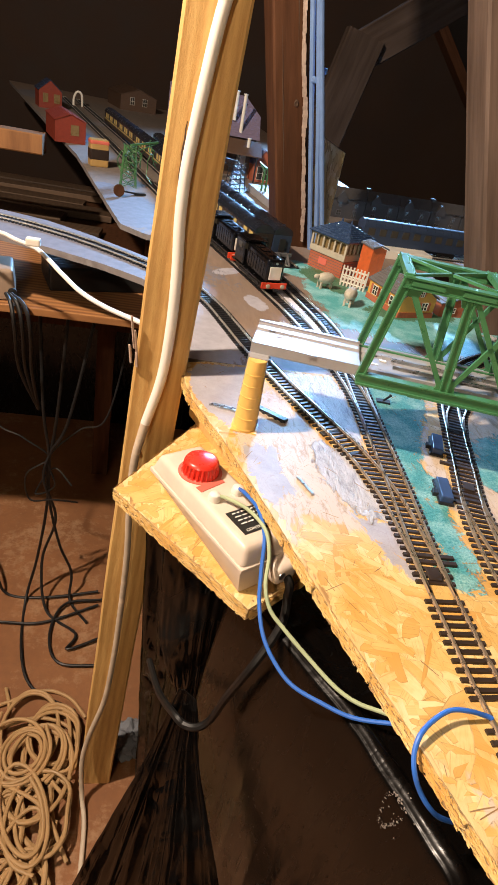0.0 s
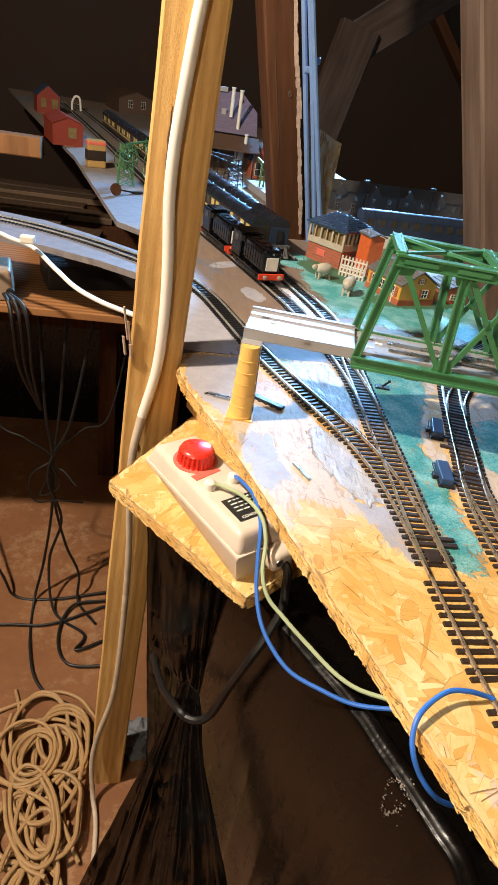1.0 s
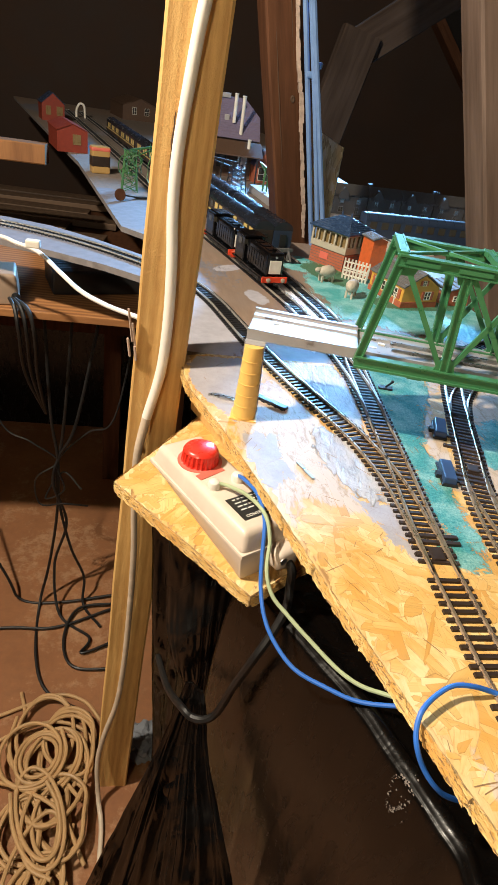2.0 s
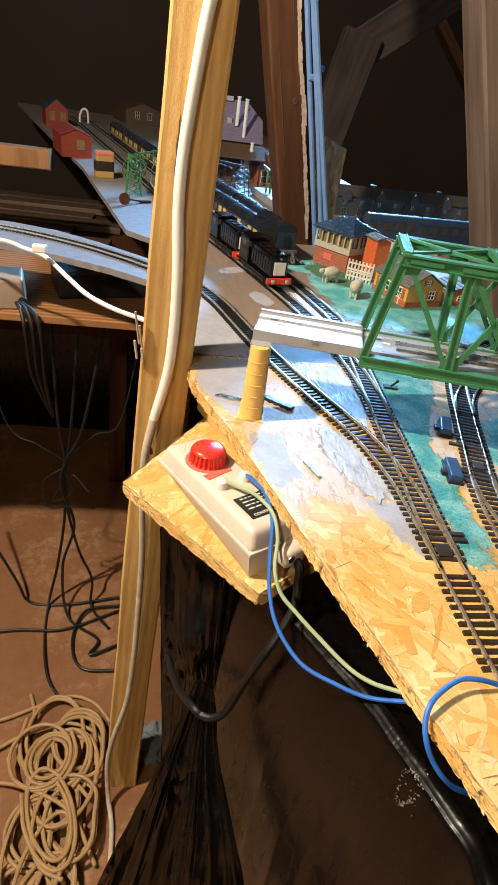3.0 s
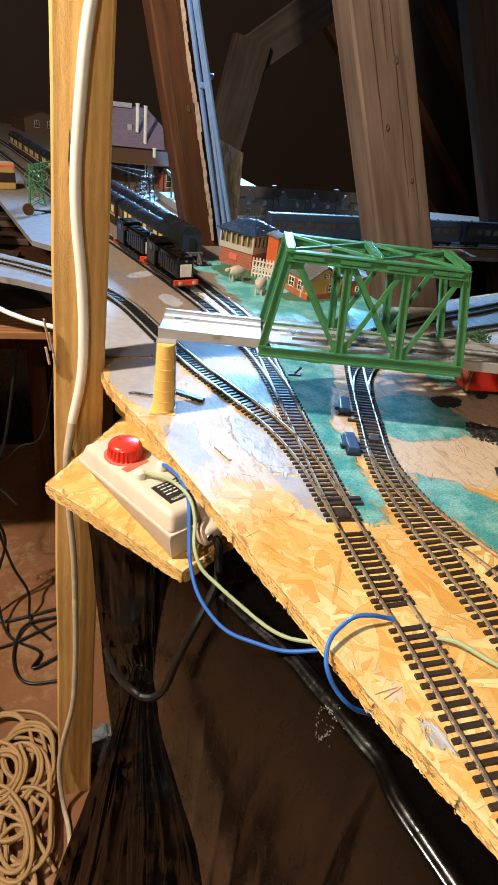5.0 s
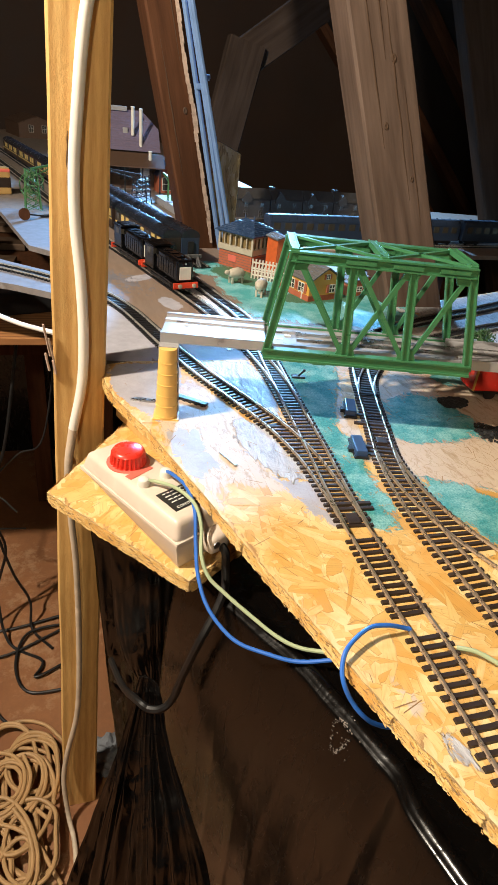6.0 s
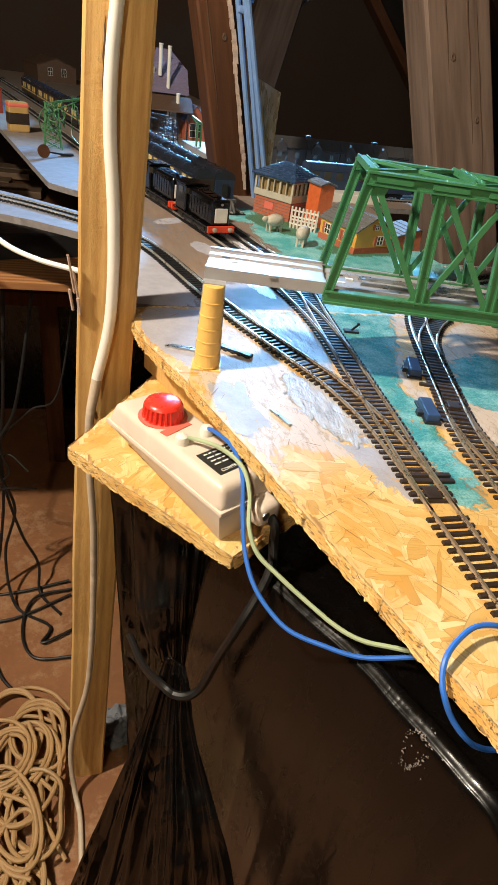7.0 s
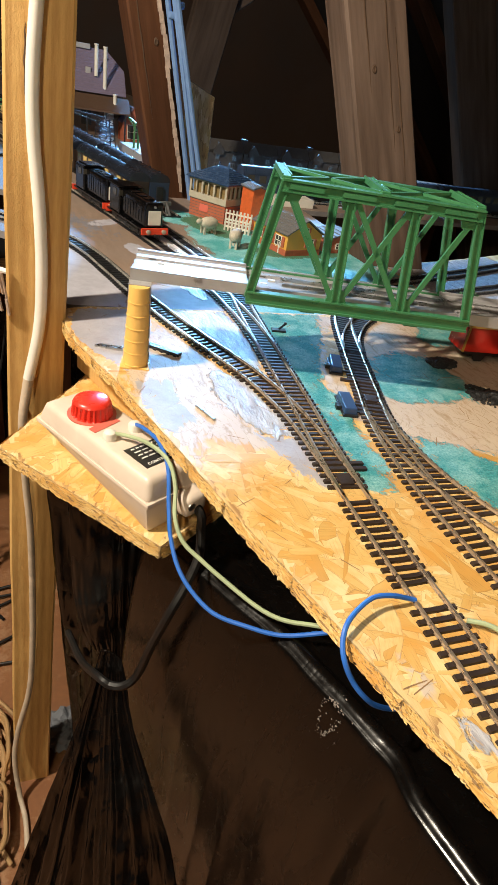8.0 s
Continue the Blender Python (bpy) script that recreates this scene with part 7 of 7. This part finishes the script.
# ---- near right: red wagon, coal, brick hut, mast ----
th = thing("red_wagon", "glossy red model wagon with cream lining", "model wagon", Matrix.Translation((0.300, 0.216, TOP)) @ Matrix.Rotation(radians(-8), 4, "Z"))
bm = bmesh.new()
n, rings = 16, []
for x, k in ((-0.062, 0.94), (-0.060, 1.0), (0.062, 1.0), (0.064, 0.94)):
    rings.append([bm.verts.new((x, k * 0.019 * max(-0.82, min(0.82, 1.25 * math.cos(2 * math.pi * i / n))), 0.031 + k * 0.020 * max(-0.95, min(0.95, 1.25 * math.sin(2 * math.pi * i / n))))) for i in range(n)])
for a, b in zip(rings, rings[1:]):
    for j in range(n):
        bm.faces.new((a[j], a[(j + 1) % n], b[(j + 1) % n], b[j]))
bm.faces.new(rings[0][::-1]), bm.faces.new(rings[-1])
part("body", bm, plain("glossy_red_paint", (0.55, 0.025, 0.015), 0.2, 0, 0.08), th, smooth=True)
bm = bmesh.new()
box(bm, (0.124, 0.0325, 0.0022), (0, 0, 0.0405))
box(bm, (0.002, 0.033, 0.036), (-0.0605, 0, 0.031))
part("lining", bm, M_HOUSE, th, "cream yellow lining band")
bm = bmesh.new()
wheel_pair(bm, -0.035, 0.0065), wheel_pair(bm, 0.035, 0.0065)
box(bm, (0.11, 0.018, 0.006), (0, 0, 0.010))
part("underframe", bm, M_BLACK, th)
bm = bmesh.new()
lathe(bm, [(0.004, 0), (0.004, 0.002), (0.001, 0.003)], (-0.01, -0.0195, 0.0445), 12, Matrix.Rotation(radians(90), 4, "X"))
part("lamp_boss", bm, M_HOUSE, th, "round yellow boss")
gable_house("brick_hut", pose(0.300, 0.135, TOP, 0, 0, -30), 0.070, 0.06, 0.050, 0.060, M_HOUSE, M_BRICKRED, "orange brown model hut with pale seams", category="model shed", base=M_BRICKRED, windows=(("west", 0.02, 0.03, 0.01, 0.014),))
th = thing("yellow_mast", "slender cream yellow mast behind the bridge", "model mast", pose(0.335, 0.30, TOP, 0, 16, 0))
bm = bmesh.new()
bar(bm, (0, 0, 0), (0, 0, 0.12), 0.0052, 0.0052)
part("pole", bm, M_YELLOW, th)


def heap(name, at, rx, ry, high, mat, label, seed, turn=0.0):
    """A low uneven heap of loose grains."""
    bm = bmesh.new()
    rnd = random.Random(seed)
    for i in range(420):
        a, r = rnd.uniform(0, 6.283), rnd.random() ** 0.6
        k = 1 + 0.35 * noise.noise(Vector((math.cos(a) * 1.6, math.sin(a) * 1.6, seed)))
        x, y = rx * r * k * math.cos(a), ry * r * k * math.sin(a)
        s = rnd.uniform(0.0016, 0.0034)
        z = max(0.0, high * (1 - r)) * rnd.uniform(0.4, 1.0)
        box(bm, (s, s * rnd.uniform(0.7, 1.3), s * 0.8), (x, y, z + s * 0.3), Euler((rnd.uniform(-0.5, 0.5), rnd.uniform(-0.5, 0.5), rnd.uniform(0, 3))).to_matrix().to_4x4())
    ob = solid(name, bm, mat, label, "coal", kind="stuff")
    ob.matrix_world = pose(*at, TOP, 0, 0, turn)


heap("coal_heap", (0.232, 0.128), 0.036, 0.020, 0.004, M_COAL, "spilt black model coal on the board", 3, -35)
heap("coal_heap", (0.214, 0.205), 0.018, 0.012, 0.004, M_COAL, "small patch of black model coal", 5, 10)


def shrub(at, r, high, label, seed):
    bm = bmesh.new()
    rnd = random.Random(seed)
    for i in range(260):
        a, b = rnd.uniform(0, 6.283), rnd.uniform(-0.2, 1.4)
        q = r * rnd.random() ** 0.5
        c = Vector((q * math.cos(a) * math.cos(b), q * math.sin(a) * math.cos(b), high * 0.4 + high * 0.6 * math.sin(b) * rnd.random()))
        s = rnd.uniform(0.0015, 0.0035)
        rot = Euler([rnd.uniform(0, 6.28) for _ in range(3)]).to_matrix()
        v = [bm.verts.new(c + rot @ Vector(p) * s) for p in ((-1, 0, 0), (0, -0.6, 0.15), (1, 0, 0), (0, 0.6, 0.15))]
        bm.faces.new(v)
    for i in range(5):
        bar(bm, (0, 0, 0), (r * 0.5 * math.cos(i * 1.3), r * 0.5 * math.sin(i * 1.3), high * 0.8), 0.001, 0.001)
    ob = solid("shrub", bm, M_TREE, label, "model shrub", "model shrubs")
    ob.matrix_world = pose(*at, TOP)


shrub((0.352, 0.365), 0.022, 0.03, "sparse green model shrub beside the curve", 2)

# ---- small litter on the board ----
bm = bmesh.new()
box(bm, (0.0026, 0.024, 0.0022), (0, 0, 0.0011), bevel=0.0004)
ob = solid("rail_offcut", bm, M_STEEL, "short dull rail offcut lying on the board", "offcut")
ob.matrix_world = pose(-0.0605, 0.115, TOP, 0, 0, 22)
bm = bmesh.new()
box(bm, (0.032, 0.0030, 0.0024), (0, 0, 0.0012), bevel=0.0004)
box(bm, (0.030, 0.0018, 0.0016), (0.002, 0.005, 0.0008), bevel=0.0003)
ob = solid("rail_offcut", bm, M_STEEL, "two thin rail offcuts behind the pier", "offcut")
ob.matrix_world = pose(-0.118, 0.228, TOP, 0, 0, -20)
bm = bmesh.new()
box(bm, (0.034, 0.007, 0.003), (0, 0, 0.0015), bevel=0.0008)
for i in range(5):
    box(bm, (0.003, 0.010, 0.002), (-0.014 + i * 0.007, 0, 0.001))
ob = solid("sleeper_offcut", bm, M_BLACK, "black strip of loose plastic sleepers", "offcut")
ob.matrix_world = pose(-0.073, 0.226, TOP, 0, 0, -40)

# ---- behind the strut: board offcut and cables ----
th = board("board_offcut", [(0.0, 0.0), (0.052, 0.0), (0.052, 0.165), (0.0, 0.185)], 0.0, 0.012, "offcut of strand board leaning behind the strut", M_OSB)
th.matrix_world = Matrix.Translation((0.098, 1.005, TOP + 0.002)) @ Matrix.Rotation(radians(-22), 4, "Z") @ Matrix.Rotation(radians(88), 4, "X")
for k, dx in enumerate((0.0, 0.011, 0.021)):
    pts = []
    for i in range(8):
        z = 0.80 + i * 0.2
        pts.append((0.240 - z * 0.2236 + 0.034 + dx * (0.8 + 0.3 * math.sin(i * 1.1 + k)), 0.888 - 0.006 * k, z))
    cable("grey_cable", pts, 0.0045, M_BLUECABLE, "blue grey cable clipped down the strut", "cable", "cables on the strut")
for z, dx in ((1.075, 0.005), (1.09, 0.019)):
    th = thing("cable_clip", "grey plastic cable clip on the strut", "cable clip", pose(0.240 - z * 0.2236 + 0.034 + dx, 0.885, z), "cable clips")
    bm = bmesh.new()
    box(bm, (0.014, 0.014, 0.010), (0, 0.003, 0), bevel=0.003)
    part("saddle", bm, M_BLUECABLE, th)
# the pale torn edge on the strut
th = thing("torn_tape", "pale torn strip stuck along the reddish strut", "tape")
rnd = random.Random(8)
for i in range(46):
    z = 0.82 + i * 0.0147
    x = 0.240 - z * 0.2236 + 0.021 + 0.003 * noise.noise(Vector((z * 14, 9, 0))) + rnd.uniform(-0.0006, 0.0006)
    bm = bmesh.new()
    w = 0.0075 + 0.004 * noise.noise(Vector((z * 25, 2, 0))) + rnd.uniform(-0.0008, 0.0008)
    pts = [(-w / 2, -0.008), (w / 2 * rnd.uniform(0.5, 1), -0.0085), (w / 2, 0.001), (w / 2 * rnd.uniform(0.6, 1.1), 0.0085), (-w / 2 * rnd.uniform(0.7, 1), 0.008), (-w / 2 * rnd.uniform(0.7, 1.15), 0)]
    lo = [bm.verts.new((x + a - b * 0.22, 0.8905, z + b)) for a, b in pts]
    hi = [bm.verts.new((x + a * 0.9 - b * 0.22, 0.8885 - rnd.uniform(0, 0.0015), z + b * 0.95)) for a, b in pts]
    n = len(pts)
    for k in range(n):
        bm.faces.new((lo[k], lo[(k + 1) % n], hi[(k + 1) % n], hi[k]))
    bm.faces.new(lo), bm.faces.new(hi[::-1])
    part("torn_shred", bm, M_TORN, th)

# ---- left: lower shelf, second controller, stored planks ----
bm = bmesh.new()
box(bm, (0.95, 0.36, 0.012), (-0.64, 0.865, 0.684), bevel=0.001)
shelf_ob = solid("lower_shelf", bm, M_SHELFWOOD, "orange brown timber shelf under the curved board", "shelf")
for x, y in ((-1.05, 0.72), (-0.14, 0.98), (-1.05, 1.0)):
    leg(x, y, 0.678, shelf_ob)
th = thing("power_unit", "grey plastic power unit on the lower shelf", "power unit", pose(-0.468, 0.735, 0.690, 0, 0, 12))
bm = bmesh.new()
box(bm, (0.10, 0.08, 0.05), (0, 0, 0.025), bevel=0.006, seg=3, taper=(0.92, 0.9))
part("case", bm, plain("beige_power_unit_plastic", (0.30, 0.22, 0.16), 0.45, 0, 0.1, 60), th, smooth=True)
bm = bmesh.new()
lathe(bm, [(0.007, 0), (0.007, 0.003), (0.003, 0.004)], (0.044, -0.041, 0.016), 14, Matrix.Rotation(radians(90), 4, "X"))
part("socket", bm, M_BLACK, th)
th = thing("flat_receiver", "flat black electronic box with grey stripes", "electronic box", pose(-0.305, 0.845, 0.690, 0, 0, 18))
bm = bmesh.new()
box(bm, (0.17, 0.10, 0.042), (0, 0, 0.021), bevel=0.004)
part("case", bm, M_BLACK, th)
for i in range(4):
    bm = bmesh.new()
    box(bm, (0.035, 0.004, 0.001), (-0.055, -0.03 + i * 0.014, 0.0422))
    part("vent_stripe", bm, M_GREYROOF, th, "grey vent stripe")
bm = bmesh.new()
lathe(bm, [(0.020, 0), (0.020, 0.004), (0.008, 0.005)], (0.03, -0.01, 0.042), 20)
part("dial", bm, M_GLASSDARK, th)
for k in range(3):
    cable("black_cable", [(-0.424 + k * 0.004, 0.694, 0.706), (-0.412 + k * 0.010, 0.672, 0.698), (-0.406 + k * 0.012, 0.664, 0.66), (-0.408 + k * 0.01, 0.70, 0.57), (-0.385, 0.74, 0.47)], 0.0034, M_BLACKCABLE, "black lead drooping over the shelf edge", "cable", "leads at the shelf")
rnd = random.Random(12)
for i in range(11):
    w = rnd.uniform(0.9, 1.4)
    bm = bmesh.new()
    box(bm, (w, rnd.uniform(0.07, 0.11), 0.022), bevel=0.002)
    ob = solid("stored_plank", bm, M_PLANK, "old dark plank stacked beneath the station board", "plank", "stored planks")
    ob.matrix_world = pose(-0.98 + rnd.uniform(-0.1, 0.1), 1.22 + i * 0.115, 0.53 + 0.0005 * i, 0, 0, rnd.uniform(-3, 3))
bm = bmesh.new()
box(bm, (1.6, 1.4, 0.03), (-0.95, 1.80, 0.503))
deck_ob = solid("storage_deck", bm, M_OLD, "dark boarding carrying the stacked planks", "boarding")
for x, y in ((-1.6, 1.2), (-0.3, 1.2), (-1.6, 2.4), (-0.3, 2.4)):
    leg(x, y, 0.488, deck_ob)
timber("tie_beam", (-1.6, 1.55, 0.80), (-0.52, 1.60, 0.80), 0.05, 0.07, 0, M_SHELFWOOD, "orange brown roof tie beam", "beam")
# added black sheet in place of the unlit void below the shelf
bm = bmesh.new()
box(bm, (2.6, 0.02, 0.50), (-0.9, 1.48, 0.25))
solid("wall_dark_void_sheet", bm, M_BAG, "added black sheet for the dark void under the boards", "sheet", kind="structure")
th = thing("junction_block", "small white cable connector block", "connector", pose(-0.352, 0.545, 0.838))
bm = bmesh.new()
box(bm, (0.018, 0.012, 0.010), (0, 0, 0), bevel=0.002)
part("block", bm, M_WHITE, th)

# ---- cables on the floor ----
KNOT = (-0.363, 0.72, 0.375)
HANGING = [
    [(-0.381, 0.74, 0.682), (-0.373, 0.72, 0.481), KNOT, (-0.369, 0.72, 0.24), (-0.39, 0.72, 0.096), (-0.408, 0.688, 0.006), (-0.39, 0.554, 0.006), (-0.353, 0.471, 0.006), (-0.268, 0.424, 0.006)],
    [(-0.285, 0.75, 0.682), (-0.328, 0.72, 0.461), KNOT, (-0.363, 0.72, 0.27), (-0.342, 0.72, 0.148), (-0.316, 0.72, 0.065), (-0.314, 0.692, 0.006), (-0.27, 0.63, 0.006)],
    [(-0.52, 0.76, 0.682), (-0.47, 0.73, 0.46), (-0.411, 0.72, 0.416), KNOT, (-0.404, 0.71, 0.338), (-0.401, 0.72, 0.267), (-0.351, 0.70, 0.286), (-0.307, 0.72, 0.267)],
    [(-0.62, 0.80, 0.30), (-0.485, 0.72, 0.073), (-0.449, 0.703, 0.006), (-0.364, 0.698, 0.006), (-0.255, 0.72, 0.008)],
    [(-0.62, 0.60, 0.006), (-0.466, 0.624, 0.006), (-0.364, 0.627, 0.006), (-0.251, 0.681, 0.006)],
    [(-0.22, 0.70, 0.006), (-0.253, 0.694, 0.008), (-0.324, 0.675, 0.010), (-0.342, 0.598, 0.006), (-0.314, 0.529, 0.006), (-0.233, 0.523, 0.006)],
    [(-0.22, 0.76, 0.682), (-0.257, 0.72, 0.481), (-0.308, 0.73, 0.438), KNOT, (-0.351, 0.71, 0.314), (-0.39, 0.72, 0.283), (-0.356, 0.73, 0.342), (-0.318, 0.71, 0.317)],
    [(-0.33, 0.72, 0.682), (-0.345, 0.715, 0.50), (-0.358, 0.722, 0.40), (-0.372, 0.71, 0.33), (-0.350, 0.72, 0.22), (-0.378, 0.72, 0.10), (-0.36, 0.66, 0.008), (-0.29, 0.60, 0.008), (-0.30, 0.56, 0.008), (-0.22, 0.60, 0.008)],
]
for k, pts in enumerate(HANGING):
    cable("black_lead", pts, 0.0030 if k not in (2, 6) else 0.0018, M_BLACKCABLE, "tangled black lead hanging to the attic floor", "cable", "tangled black leads")
th = thing("cable_coil", "loose heap of dirty cream cable coiled on the floor", "cable coil", Matrix.Translation((-0.315, 0.25, 0)))
rnd = random.Random(21)
for k in range(20):
    far = k / 19
    cx, cy = rnd.uniform(-0.045, 0.030), -0.14 + 0.28 * far + rnd.uniform(-0.03, 0.03)
    rx, ry = rnd.uniform(0.030, 0.060), rnd.uniform(0.040, 0.085)
    turn, start, turns = rnd.uniform(-0.5, 0.5), rnd.uniform(0, 6.28), rnd.uniform(1.3, 2.4)
    pts, n = [], int(turns * 10)
    for i in range(n + 1):
        a = start + 2 * math.pi * turns * i / n * (1 if k % 2 else -1)
        q = 1 + 0.22 * noise.noise(Vector((i * 0.16, k * 3.1, 5))) - 0.10 * i / n
        x, y = rx * q * math.cos(a), ry * q * math.sin(a)
        z = 0.006 + 0.0035 * (k % 8) + 0.010 * (1 + noise.noise(Vector((i * 0.22, k * 1.7, 9))))
        pts.append((min(0.062, cx + x * math.cos(turn) - y * math.sin(turn)), cy + x * math.sin(turn) + y * math.cos(turn), z))
    bm = bmesh.new()
    tube(bm, pts, 0.0034, 8, 5)
    part("cable_loop", bm, M_ROPE, th, smooth=True)
TRAILS = [[(-0.55, 0.40, 0.005), (-0.45, 0.415, 0.006), (-0.39, 0.44, 0.006), (-0.33, 0.465, 0.006), (-0.28, 0.45, 0.006), (-0.245, 0.41, 0.006)],
          [(-0.56, 0.34, 0.005), (-0.46, 0.35, 0.006), (-0.40, 0.38, 0.012), (-0.33, 0.40, 0.02), (-0.27, 0.385, 0.012), (-0.240, 0.33, 0.006)],
          [(-0.40, 0.47, 0.005), (-0.385, 0.42, 0.006), (-0.40, 0.36, 0.010), (-0.37, 0.31, 0.02), (-0.31, 0.30, 0.03), (-0.26, 0.26, 0.02)],
          [(-0.52, 0.29, 0.005), (-0.42, 0.30, 0.010), (-0.35, 0.27, 0.035), (-0.29, 0.235, 0.035), (-0.245, 0.17, 0.010)]]
for pts in TRAILS:
    cable("cream_cable", pts, 0.0034, M_ROPE, "dirty cream cable trailing over the floor", "cable", "trailing cream cables")
bm = bmesh.new()
for v in bmesh.ops.create_icosphere(bm, subdivisions=4, radius=1)["verts"]:
    k = 1 + 0.45 * noise.noise(v.co * 2.6) + 0.25 * noise.noise(v.co * 6.0)
    v.co = Vector((v.co.x * 0.045 * k, v.co.y * 0.035 * k, max(0.0, 0.018 + v.co.z * 0.022 * k)))
ob = solid("crumpled_rag", bm, plain("grey_rag", (0.16, 0.17, 0.19), 0.85, 0, 0.2, 60, 0.5), "crumpled grey rag behind the post foot", "rag")
ob.location = (-0.165, 0.36, 0.0)
